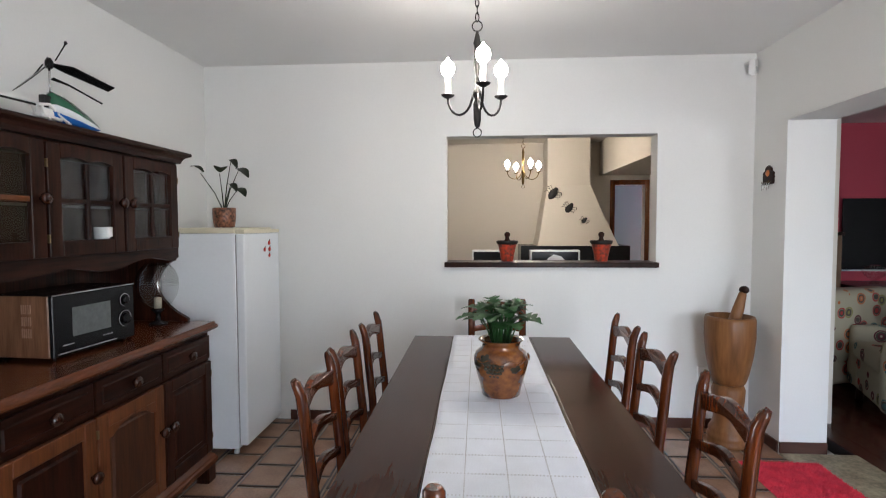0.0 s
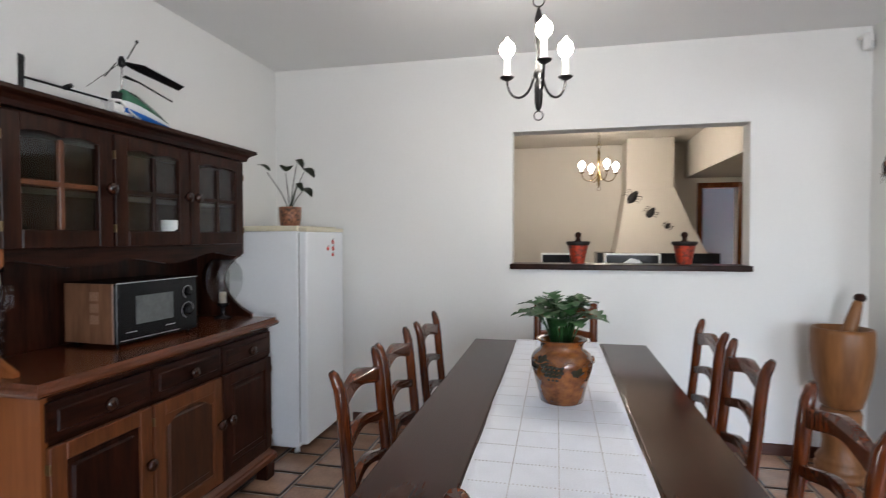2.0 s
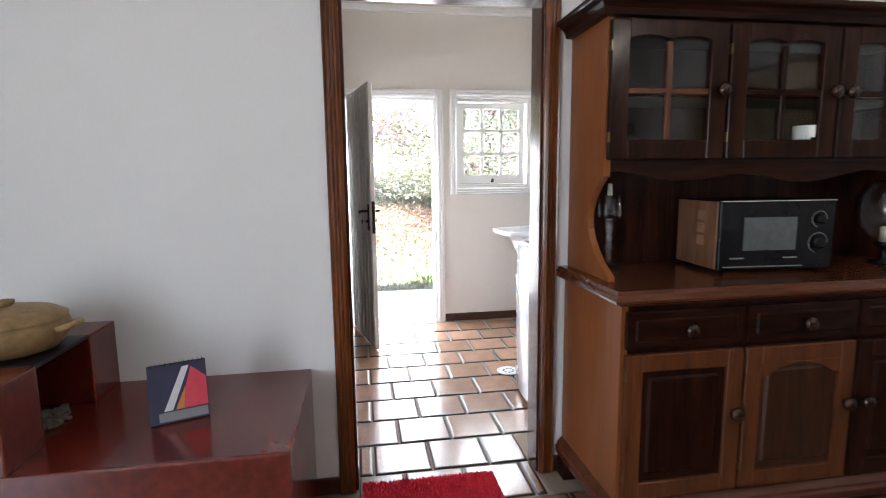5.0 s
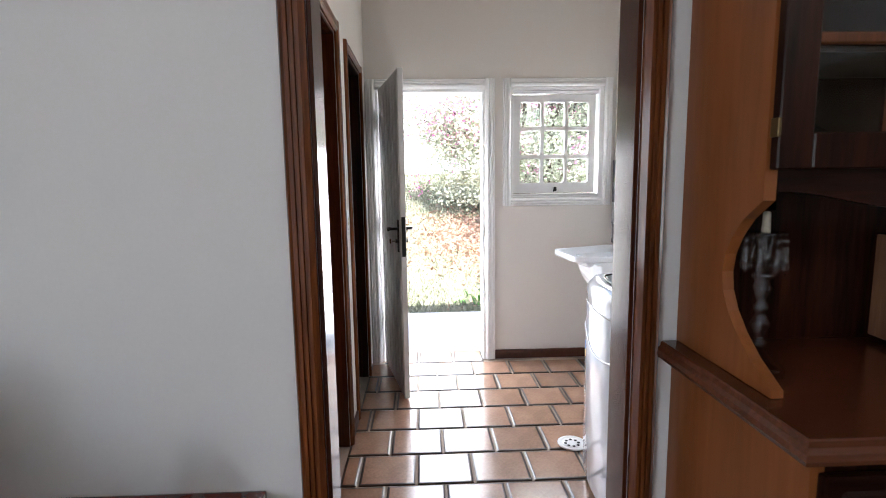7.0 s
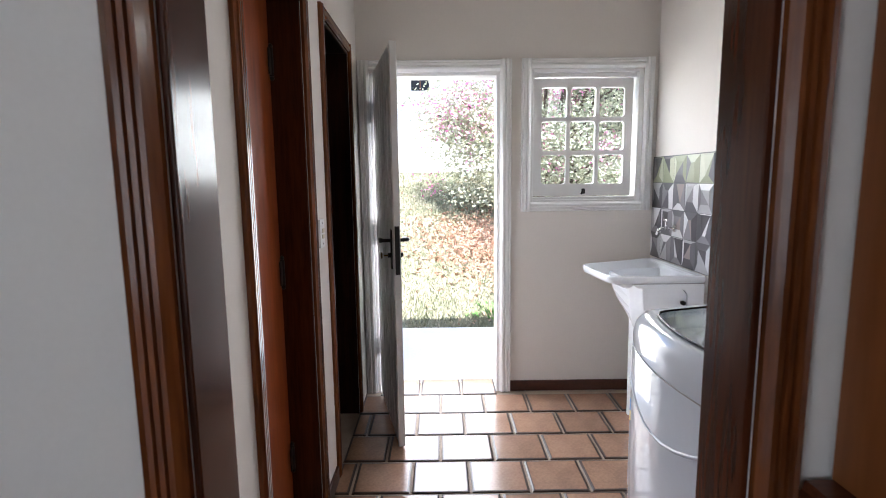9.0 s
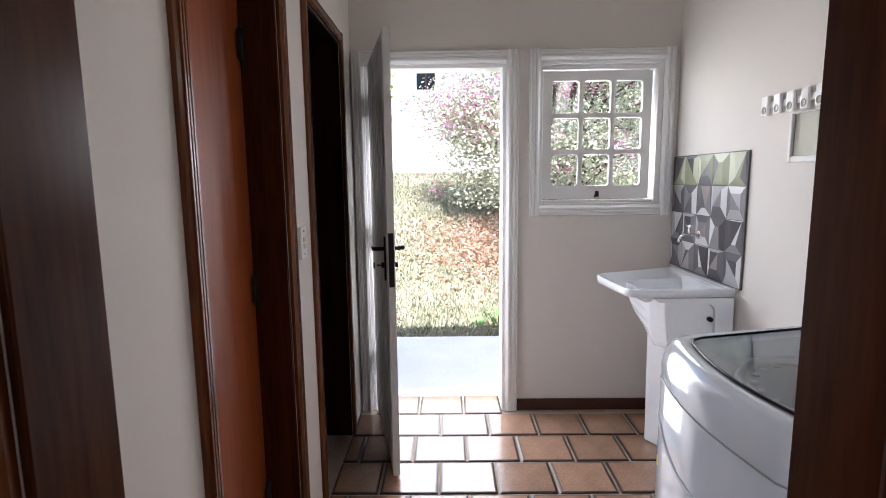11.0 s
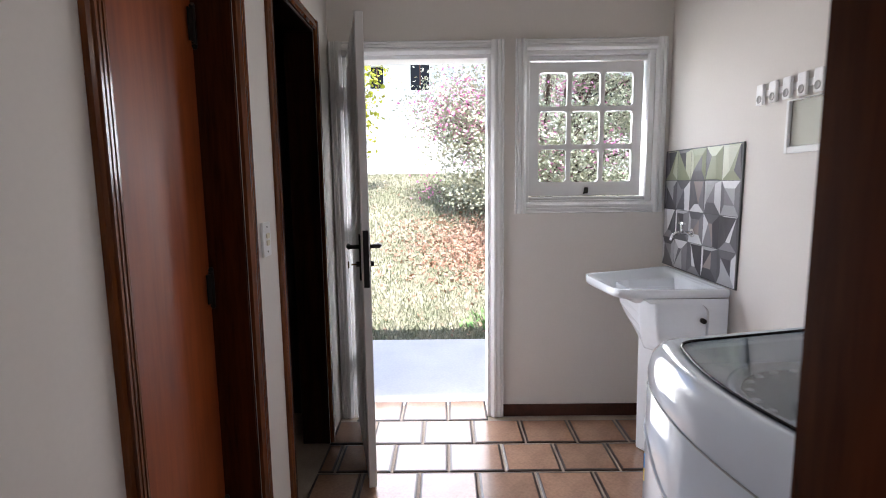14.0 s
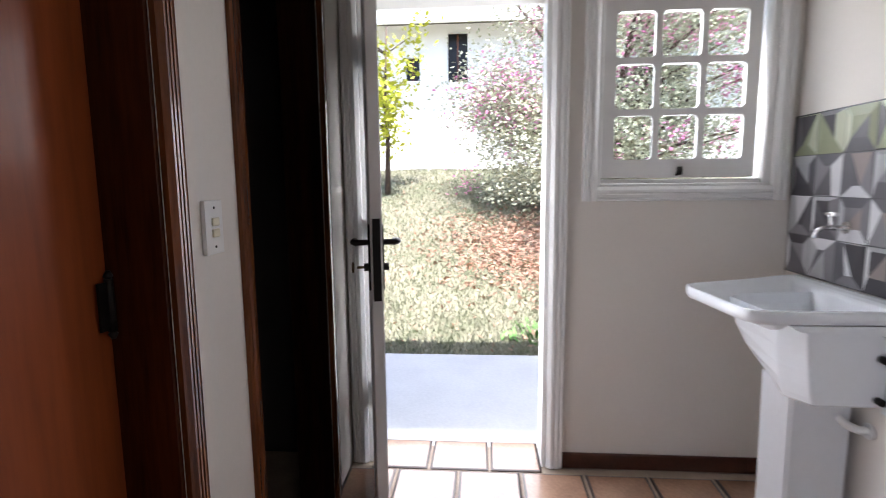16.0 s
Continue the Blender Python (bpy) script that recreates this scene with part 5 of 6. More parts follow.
def model_helicopter():
    h = thing("model_helicopter", pose(-1.69, 2.27, 1.930), "green, white and blue model helicopter on top of the hutch", "toy helicopter")
    body = bmesh.new()
    n, secs = 12, [(-0.02, 0.10, 0.012, 0.035), (0.0, 0.10, 0.03, 0.06), (0.06, 0.09, 0.04, 0.06), (0.12, 0.078, 0.04, 0.05), (0.20, 0.062, 0.03, 0.034), (0.26, 0.05, 0.016, 0.016), (0.29, 0.044, 0.003, 0.004)]
    rings = [[body.verts.new((rx * math.cos(2 * math.pi * k / n), y, zc + rz * math.sin(2 * math.pi * k / n))) for k in range(n)] for y, zc, rx, rz in secs]
    for a, b in zip(rings, rings[1:]):
        for k in range(n):
            f = body.faces.new((a[k], a[(k + 1) % n], b[(k + 1) % n], b[k]))
            f.smooth = True
            f.material_index = 0 if k <= 5 else (1 if k in (6, 11) else 2)
    body.faces.new(rings[0])
    bmesh.ops.recalc_face_normals(body, faces=body.faces[:])
    shell = part("canopy_shell", body, mat("green_shell", (0.015, 0.10, 0.05), 0.2, coat=0.5), h, "green over white and blue shell")
    shell.data.materials.append(mat("white_shell", (0.7, 0.72, 0.74), 0.25)), shell.data.materials.append(mat("blue_shell", (0.02, 0.13, 0.45), 0.25))
    fr = bmesh.new()
    for x in (-0.02, 0.02):
        tube([(x, -0.09, 0.085), (x, -0.03, 0.095), (x, 0.02, 0.06), (x, 0.08, 0.03)], 0.007, 6, fr)
        tube([(x, -0.08, 0.045), (x, 0.03, 0.04)], 0.008, 6, fr)
        tube([(x, -0.07, 0.085), (x, -0.05, 0.03)], 0.006, 6, fr)
    box(-0.018, 0.018, -0.06, 0.0, 0.04, 0.08, 0.004, 1, fr)
    part("engine", box(-0.014, 0.014, -0.05, 0.03, 0.085, 0.135, 0.005, 1), BLACK, h)
    part("side_frame", fr, mat("white_nylon", (0.75, 0.75, 0.73), 0.4), h)
    for x in (-0.05, 0.05):
        sk = tube([(x, -0.10, 0.005), (x, 0.12, 0.005), (x, 0.14, 0.014)], 0.005, 6)
        tube([(x, -0.04, 0.005), (x * 0.4, -0.04, 0.045)], 0.004, 6, sk)
        tube([(x, 0.06, 0.005), (x * 0.4, 0.06, 0.04)], 0.004, 6, sk)
        part("landing_skid", sk, PLASTIC, h)
    part("tail_boom", tube([(0, -0.08, 0.085), (0, -0.45, 0.078)], 0.005, 8), BLACK, h)
    part("tail_fin", slab([(-0.004, 0.03), (0.0, 0.02), (0.006, 0.15), (-0.002, 0.16)], 0.02, Matrix.Translation((0, -0.46, 0))), BLACK, h)
    part("tail_brace", tube([(0, -0.28, 0.082), (0, -0.25, 0.10)], 0.010, 6), BLACK, h)
    part("mast", tube([(0, 0.0, 0.12), (0, 0.0, 0.285)], 0.0045, 8), CHROME, h)
    part("rotor_head", lathe([(0.012, 0.255), (0.016, 0.265), (0.016, 0.285), (0.008, 0.30)], 12), BLACK, h)
    part("flybar", tube([(0.02, 0.01, 0.29), (0.05, 0.035, 0.37)], 0.003, 6), BLACK, h)
    part("flybar_weight", lathe([(0.003, -0.008), (0.008, 0), (0.003, 0.008)], 8, at=(0.05, 0.035, 0.373)), IRON, h)
    part("flybar", tube([(-0.02, -0.01, 0.27), (-0.04, -0.05, 0.20)], 0.003, 6), BLACK, h)
    for z, L, w, a, drop in ((0.275, 0.37, 0.03, 0, 0.0), (0.275, -0.17, 0.034, 0, -0.15), (0.215, 0.31, 0.004, 0, -0.01)):
        bl = bmesh.new()
        s = 1 if L > 0 else -1
        pts = [(0.012 * s, 0.008), (0.10 * s, w), (L, w * 0.8), (L, -w * 0.35), (0.10 * s, -w * 0.5), (0.012 * s, -0.006)]
        top = [bl.verts.new((x, y, z + 0.5 * x + (drop * abs(y / L) if L < 0 else -0.02 * (y / L) ** 2 * (1 if z > 0.25 else 2)) + 0.002)) for y, x in pts]
        f = bl.faces.new(top)
        r = bmesh.ops.extrude_face_region(bl, geom=[f])
        bmesh.ops.translate(bl, vec=(0, 0, -0.004), verts=[v for v in r["geom"] if isinstance(v, bmesh.types.BMVert)])
        bmesh.ops.recalc_face_normals(bl, faces=bl.faces[:])
        part("rotor_blade", bl, BLACK, h)
    return h


model_helicopter()


def microwave():
    """Built with its front towards +x; y over its width."""
    m = thing("microwave_oven", pose(-1.72, 2.360, 0.944, 0, 0, -4), "black-fronted wood-cased microwave oven on the hutch", "microwave")
    w, d, h = 0.230, 0.145, 0.275
    part("case", box(-0.15, d - 0.02, -w, w, 0.015, h, 0.004, 1), wood("veneer", (0.13, 0.055, 0.028), (0.26, 0.13, 0.07), 0.4, grain=25, coat=0.1), m, "wood-veneer case")
    part("front_panel", box(d - 0.0195, d, -w + 0.001, w - 0.001, 0.016, h - 0.001, 0.003, 1), BLACK, m)
    # black sheet laid over the veneer: shade on the top put into colour
    part("top_shade", box(-0.149, d - 0.013, -w + 0.001, w - 0.001, h - 0.0005, h + 0.0022), BLACK, m, "black sheet in place of the top's shade")
    part("top_strip", box(d - 0.012, d + 0.002, -w, w, h - 0.0005, h + 0.003), CHROME, m)
    part("window_glass", box(d + 0.0005, d + 0.003, -0.135, 0.075, 0.09, 0.215), mat("microwave_glass", (0.10, 0.11, 0.11), 0.15, vary=0.15, scale=20), m)
    dk = mat("panel_print", (0.25, 0.25, 0.25), 0.4)
    for a, b, z in ((-0.185, -0.13, 0.058), (0.03, 0.085, 0.058)):
        part("door_badge", box(d + 0.0005, d + 0.002, a, b, z, z + 0.005), dk, m)
    part("bottom_strip", box(d + 0.0005, d + 0.002, -0.21, 0.11, 0.026, 0.03), dk, m)
    for z, r in ((0.205, 0.024), (0.115, 0.032)):
        rg = [(d + 0.003, 0.165 + (r + 0.006) * math.cos(q), z + (r + 0.006) * math.sin(q)) for q in [2 * math.pi * k / 24 for k in range(18)]]
        part("dial_scale", tube(rg, 0.0016, 5), dk, m)
        kn = lathe([(r * 0.75, 0), (r * 0.72, 0.016), (r * 0.5, 0.018)], 20)
        kn.transform(Matrix.Translation((d, 0.165, z)) @ Matrix.Rotation(radians(90), 4, "Y"))
        part("dial", kn, BLACK, m)
    for y in (-0.21, 0.21):
        for x in (-0.12, d - 0.03):
            part("foot", lathe([(0.008, 0), (0.008, 0.016)], 8, at=(x, y * 0.94, 0)), BLACK, m)
    vents = bmesh.new()
    for j in range(3):
        for k in range(5):
            box(0.0 + 0.010 * k, 0.006 + 0.010 * k, -w - 0.0015, -w + 0.001, 0.10 + 0.05 * j, 0.138 + 0.05 * j, bm=vents)
    part("vent_slots", vents, mat("vent_brown", (0.3, 0.17, 0.11), 0.5), m)
    return m


microwave()
CRYSTAL = glass_mat("crystal", (0.9, 0.9, 0.9), 0.03, 1.7)


def candlestick():
    c = thing("candlestick", pose(-1.715, 1.74, 0.944), "cut-crystal candlestick with hanging prisms", "candlestick")
    part("foot", lathe([(0.052, 0), (0.054, 0.006), (0.046, 0.012), (0.026, 0.026), (0.012, 0.042)], 20), CRYSTAL, c)
    part("stem", lathe([(0.010, 0.042), (0.017, 0.052), (0.017, 0.06), (0.009, 0.068), (0.013, 0.085), (0.021, 0.10), (0.013, 0.118), (0.008, 0.126), (0.016, 0.134), (0.016, 0.142), (0.008, 0.15), (0.014, 0.168), (0.019, 0.182), (0.012, 0.198), (0.022, 0.206), (0.022, 0.212), (0.010, 0.22)], 18), CRYSTAL, c)
    part("drip_dish", lathe([(0.010, 0.22), (0.036, 0.228), (0.042, 0.236), (0.040, 0.239), (0.014, 0.232), (0.014, 0.262), (0.019, 0.292), (0.019, 0.302), (0.012, 0.303)], 20), CRYSTAL, c)
    part("upper_ring", lathe([(0.018, 0.29), (0.040, 0.297), (0.041, 0.303), (0.018, 0.301)], 20), CRYSTAL, c)
    part("candle_stub", lathe([(0.009, 0.302), (0.0075, 0.345), (0.004, 0.347)], 12), CANDLE_WAX, c)
    for k in range(8):
        a = 2 * math.pi * k / 8
        pr = part("prism", lathe([(0.001, 0.212), (0.0075, 0.226), (0.005, 0.27), (0.001, 0.276)], 6, at=(0.04 * math.cos(a), 0.04 * math.sin(a), 0)), CRYSTAL, c)
        part("bead", lathe([(0.001, 0.277), (0.005, 0.283), (0.005, 0.287), (0.001, 0.293)], 8, at=(0.04 * math.cos(a), 0.04 * math.sin(a), 0)), CRYSTAL, pr)
    return c


CANDLE_WAX = mat("candle_wax", (0.45, 0.41, 0.33), 0.6)
candlestick()


def hurricane_glass():
    g = thing("hurricane_lamp", pose(-1.68, 2.955, 0.944), "round smoky glass hurricane lamp on a dark foot", "candle lamp")
    part("foot", lathe([(0.05, 0), (0.05, 0.008), (0.015, 0.02), (0.012, 0.06), (0.03, 0.075), (0.035, 0.085), (0.02, 0.09)], 20), BLACK, g)
    part("globe", lathe([(0.035, 0.088), (0.07, 0.11), (0.100, 0.16), (0.112, 0.22), (0.108, 0.275), (0.085, 0.32), (0.06, 0.345), (0.058, 0.342), (0.083, 0.318), (0.105, 0.275), (0.109, 0.22)], 32, cap=False), glass_mat("thin_globe_glass", (0.93, 0.94, 0.94), 0.015, 1.6), g)
    part("candle", lathe([(0.02, 0.09), (0.02, 0.15), (0.004, 0.155)], 14), CANDLE_WAX, g)
    return g


hurricane_glass()


def mug():
    m = thing("mug", pose(-1.645, 2.50, 1.4055) @ Matrix.Diagonal((1.15, 1.15, 1.0, 1)), "white mug with a dark print in the hutch", "mug")
    part("cup", lathe([(0.03, 0), (0.034, 0.003), (0.036, 0.095), (0.033, 0.096), (0.031, 0.006)], 22, cap=False), PLASTIC, m)
    part("handle", tube([(0.0, 0.034, 0.06), (0.0, 0.055, 0.055), (0.0, 0.06, 0.035), (0.0, 0.05, 0.018), (0.0, 0.034, 0.016)], 0.005, 8), PLASTIC, m)
    part("print", box(0.0345, 0.0365, -0.012, 0.012, 0.02, 0.05, 0.0008, 1), BLACK, m)
    return m


mug()


def serving_jar():
    j = thing("glass_jar", pose(-1.72, 1.80, 1.406), "dark glass jar in the hutch", "jar")
    part("jar_body", lathe([(0.05, 0), (0.06, 0.01), (0.05, 0.05), (0.02, 0.07), (0.0, 0.072)], 18, cap=False), GLASS_DARK, j)
    return j


serving_jar()


def clay_pot():
    p = thing("clay_pot", pose(-1.60, -0.29, 0.802), "brown clay casserole with lid on the iron plate", "pot")
    clay = mat("smoked_clay", (0.17, 0.10, 0.04), 0.5, scale=5, fine=40, second=(0.33, 0.21, 0.09), bump=0.2)
    part("pot_body", lathe([(0.10, 0), (0.125, 0.008), (0.155, 0.045), (0.16, 0.075), (0.152, 0.10), (0.145, 0.10)], 36), clay, p)
    lid = part("lid", lathe([(0.154, 0.101), (0.156, 0.107), (0.12, 0.128), (0.06, 0.142), (0.0, 0.146)], 36, cap=False), clay, p)
    part("lid_knob", lathe([(0.014, 0.144), (0.022, 0.156), (0.022, 0.163), (0.01, 0.166)], 16), clay, lid)
    for s in (-1, 1):
        part("handle", tube([(-0.04, s * 0.15, 0.07), (-0.025, s * 0.19, 0.08), (0.025, s * 0.19, 0.08), (0.04, s * 0.15, 0.07)], 0.011, 8), clay, p)
    return p


clay_pot()


def desk_calendar():
    c = thing("desk_calendar", pose(-1.58, 0.19, 0.559, 0, 0, 20), "standing desk calendar with a dark and pink cover", "calendar")
    def sheet(name, pts, thick, material, tilt=-16):
        bm = bmesh.new()
        f = bm.faces.new([bm.verts.new((0, y, z)) for y, z in pts])
        r = bmesh.ops.extrude_face_region(bm, geom=[f])
        bmesh.ops.translate(bm, vec=(thick, 0, 0), verts=[v for v in r["geom"] if isinstance(v, bmesh.types.BMVert)])
        bmesh.ops.recalc_face_normals(bm, faces=bm.faces[:])
        bm.transform(Matrix.Translation((0.05, 0, 0)) @ Matrix.Rotation(radians(tilt), 4, "Y"))
        return part(name, bm, material, c)
    w, h = 0.085, 0.185
    sheet("cover", [(-w, 0), (w, 0), (w, h), (-w, h)], 0.002, mat("navy_card", (0.035, 0.035, 0.07), 0.35))
    ov = [("pink_print", (0.6, 0.06, 0.09), [(0.0, 0.04), (w - 0.002, 0.04), (w - 0.002, 0.13), (0.04, h - 0.015)]), ("white_print", (0.6, 0.6, 0.62), [(-0.045, 0.04), (-0.02, 0.04), (0.035, h - 0.012), (0.015, h - 0.012)]), ("orange_print", (0.55, 0.22, 0.05), [(-0.012, 0.0402), (0.012, 0.0402), (0.02, 0.11)]), ("grey_print", (0.22, 0.22, 0.23), [(-0.06, 0.008), (w - 0.004, 0.008), (w - 0.004, 0.036), (-0.06, 0.036)])]
    for k, (n, col, pts) in enumerate(ov):
        s = sheet(n, pts, 0.0008, mat(n, col, 0.35, vary=0.1))
        s.location.x += 0.0022 + 0.0004 * k
    sheet("back_card", [(-w, 0), (w, 0), (w, h), (-w, h)], 0.002, BLACK, 14).location.x -= 0.098
    part("base_card", box(-0.045, 0.052, -w, w, 0, 0.002), BLACK, c)
    for k in range(12):
        pts = [(0.0 + 0.007 * math.cos(q), -w + 0.012 + 0.0135 * k, h * 0.962 + 0.007 * math.sin(q)) for q in [2 * math.pi * j / 8 for j in range(9)]]
        part("wire_ring", tube(pts, 0.001, 4), IRON, c)
    return c


desk_calendar()


def mortar():
    m = thing("wooden_mortar", pose(1.86, 3.74, 0), "tall turned wooden mortar", "mortar")
    part("cup", lathe([(0.088, 0.415), (0.105, 0.43), (0.125, 0.50), (0.147, 0.62), (0.158, 0.74), (0.157, 0.86), (0.15, 0.88), (0.135, 0.88), (0.125, 0.80), (0.08, 0.62)], 40), PALEWOOD, m)
    part("stem", lathe([(0.128, 0.0), (0.130, 0.025), (0.122, 0.035), (0.128, 0.05), (0.126, 0.07), (0.117, 0.08), (0.121, 0.10), (0.112, 0.12), (0.095, 0.15), (0.09, 0.20), (0.10, 0.30), (0.105, 0.38), (0.09, 0.414)], 36), PALEWOOD, m)
    p = thing("wooden_pestle", pose(1.86, 3.74, 0), "wooden pestle with a round knob, standing in the mortar", "pestle")
    part("shaft", tube([(-0.02, 0, 0.63), (0.02, 0.005, 0.80), (0.06, 0.01, 0.93), (0.085, 0.015, 1.02), (0.09, 0.016, 1.035)], [0.04, 0.04, 0.036, 0.026, 0.022], 16), PALEWOOD, p)
    kb = bmesh.new()
    bmesh.ops.create_uvsphere(kb, u_segments=18, v_segments=10, radius=0.032, matrix=Matrix.Translation((0.097, 0.017, 1.055)) @ Matrix.Diagonal((1, 1, 0.85, 1)))
    for f in kb.faces:
        f.smooth = True
    part("knob", kb, DARKWOOD, p)
    return m


mortar()


def key_holder():
    k = thing("key_holder", pose(RX, 3.79, 1.82), "small dark wooden key holder with hanging keys", "key holder")
    bm = slab([(-0.06, -0.05), (0.06, -0.05), (0.062, 0.03), (0.04, 0.04), (0.03, 0.065), (0, 0.078), (-0.03, 0.065), (-0.04, 0.04), (-0.062, 0.03)], 0.014, bevel=0.003)
    bm.transform(Matrix.Rotation(radians(90), 4, "Z"))
    part("board", bm, DARKWOOD, k)
    orn = lathe([(0.022, 0), (0.018, 0.006), (0.0, 0.008)], 14, cap=False)
    orn.transform(Matrix.Translation((-0.014, 0.0, 0.025)) @ Matrix.Rotation(radians(-90), 4, "Y"))
    part("ornament", orn, mat("orange_enamel", (0.5, 0.14, 0.03), 0.4), k)
    for j, y in enumerate((-0.042, -0.014, 0.014, 0.042)):
        part("hook", tube([(-0.014, y, -0.035), (-0.03, y, -0.04), (-0.03, y, -0.03)], 0.002, 5), BRASS, k)
        ky = tube([(-0.028, y, -0.04), (-0.026, y + 0.004, -0.08 - 0.012 * (j % 2))], 0.005, 6, flat=0.4)
        lathe([(0.002, -0.004), (0.010, 0), (0.002, 0.004)], 8, ky, (-0.028, y, -0.055))
        part("key", ky, CHROME, k)
    return k


key_holder()


def motion_sensor():
    s = thing("alarm_sensor", pose(RX - 0.045, BY - 0.045, 2.60, 0, 0, 45), "white wall-mounted alarm sensor in the corner", "sensor")
    part("housing", box(-0.03, 0.03, -0.022, 0.022, -0.05, 0.05, 0.010, 3), PLASTIC, s)
    part("lens_window", box(-0.022, 0.022, -0.026, -0.0215, -0.035, 0.0, 0.003, 1), mat("milky_lens", (0.55, 0.56, 0.56), 0.3), s)
    part("bracket", tube([(0, 0.018, 0.03), (0, 0.055, 0.035)], 0.01, 8), PLASTIC, s)
    return s


motion_sensor()


def wall_outlet(x, z):
    o = thing("wall_outlet", pose(x, BY, z), "white wall socket plate", "socket", "sockets on the wall")
    part("plate", box(-0.037, 0.037, -0.010, -0.001, -0.058, 0.058, 0.003, 2), PLASTIC, o)
    part("socket_face", tube([(0, -0.010, 0), (0, -0.013, 0)], 0.019, 18), mat("socket_grey", (0.2, 0.2, 0.2), 0.5), o)
    return o


wall_outlet(1.79, 0.405)
wall_outlet(-0.40, 0.36)


def shag_rug(name, x0, x1, y0, y1, turn, label):
    r = thing(name, pose((x0 + x1) / 2, (y0 + y1) / 2, 0.0, 0, 0, turn), label, "rug")
    hx, hy = (x1 - x0) / 2, (y1 - y0) / 2
    part("backing", box(-hx, hx, -hy, hy, 0.0015, 0.008, 0.002, 1), RUG, r)
    rnd, vs, fs = random.Random(5), [], []
    for _ in range(9000):
        x, y = rnd.uniform(-hx, hx), rnd.uniform(-hy, hy)
        a, l = rnd.uniform(0, 6.28), rnd.uniform(0.008, 0.017)
        dx, dy = 0.0025 * math.cos(a), 0.0025 * math.sin(a)
        lx, ly = rnd.gauss(0, 0.005), rnd.gauss(0, 0.005)
        n = len(vs)
        vs += [(x - dx, y - dy, 0.007), (x + dx, y + dy, 0.007), (x + lx, y + ly, 0.007 + l)]
        fs.append((n, n + 1, n + 2))
    me = bpy.data.meshes.new("shag_surface")
    me.from_pydata(vs, [], fs)
    me.materials.append(RUG)
    pile = new("shag_surface", me)
    pile.parent = r
    pile["kind"] = "stuff"
    return r


shag_rug("door_rug", -1.965, -1.62, 0.765, 1.345, 0, "bright red shaggy doormat on the tiles")


# ---- fireplace room behind the hatch ----
fr = wall_with_holes("x", -2.2, 2.68, 8.0, 8.14, 0, H, [(2.18, 2.62, 0, 2.08)])
structure("wall_fireplace_north", fr, BEIGE, "beige painted wall with a doorway", "wall")
structure("wall_fireplace_west", box(-2.34, -2.2, BY + 0.14, 8.14, 0, H), BEIGE, "beige painted wall", "wall")
structure("wall_fireplace_east", box(2.68, 2.80, BY + 0.14, 8.14, 0, H), BEIGE, "beige painted wall", "wall")
structure("wall_fireplace_south", box(-2.2, -0.083, BY + 0.141, BY + 0.15, 0, H), BEIGE, "beige painted wall", "wall")
structure("floor_fireplace", box(-2.34, 2.8, BY + 0.14, 8.6, -0.1, -0.002), FLOORWOOD, "dark polished wooden floor", "floor")
structure("ceiling_fireplace", box(-2.34, 2.8, BY + 0.14, 8.6, H, H + 0.1), BEIGE, "beige painted ceiling", "ceiling")
structure("beam_fireplace", box(1.95, 2.679, BY + 0.6, 7.999, 2.22, H - 0.001), BEIGE, "beige plastered downstand beam", "beam")
_cor = box(1.8, 2.98, 8.9, 9.0, 0, H)
box(1.8, 1.9, 8.1405, 8.8995, 0, H, bm=_cor)
box(1.8, 2.98, 8.6005, 9.0, H, H + 0.1, bm=_cor)
box(2.98, 3.08, 8.1405, 9.0, -0.1, 1.74, bm=_cor)
box(2.98, 3.08, 8.1405, 9.0, 1.7405, H + 0.1, bm=_cor)
box(1.8, 2.98, 8.6005, 9.0, -0.1, 0, bm=_cor)
# wall colour dulled and cooled to offset pink bounced light and look dim
structure("wall_corridor", _cor, mat("corridor_paint", (0.20, 0.29, 0.29), 0.7, vary=0.03, scale=1, fine=90, bump=0.05), "dim blue-grey corridor wall", "wall")
door_trim("trim_fireplace_door", TRIMWOOD, 8.0, "x", 2.18, 2.62, 2.08, 0.07, 0.02, -1, label="dark wooden door trim")


def fireplace():
    f = thing("fireplace", pose(0, 0, 0), "plastered fireplace with a flared beige hood", "fireplace")
    hood = bmesh.new()
    lv = [(0.97, 2.08, 7.36, 1.20), (1.0, 2.03, 7.38, 1.30), (1.127, 1.715, 7.52, 2.05), (1.127, 1.715, 7.52, H - 0.001)]
    rings = [[hood.verts.new(p) for p in ((x0, yf, z), (x1, yf, z), (x1, 7.999, z), (x0, 7.999, z))] for x0, x1, yf, z in lv]
    for a, b in zip(rings, rings[1:]):
        for k in range(4):
            hood.faces.new((a[k], a[(k + 1) % 4], b[(k + 1) % 4], b[k]))
    hood.faces.new(rings[0]), hood.faces.new(rings[-1])
    bmesh.ops.recalc_face_normals(hood, faces=hood.faces[:])
    part("hood", hood, BEIGE, f)
    part("hearth_opening", box(0.75, 2.25, 7.42, 7.999, 0.55, 1.199), BLACK, f, "dark hearth recess")
    part("hearth_base", box(0.7, 2.3, 7.2, 7.999, 0, 0.549), BEIGE, f)
    return f


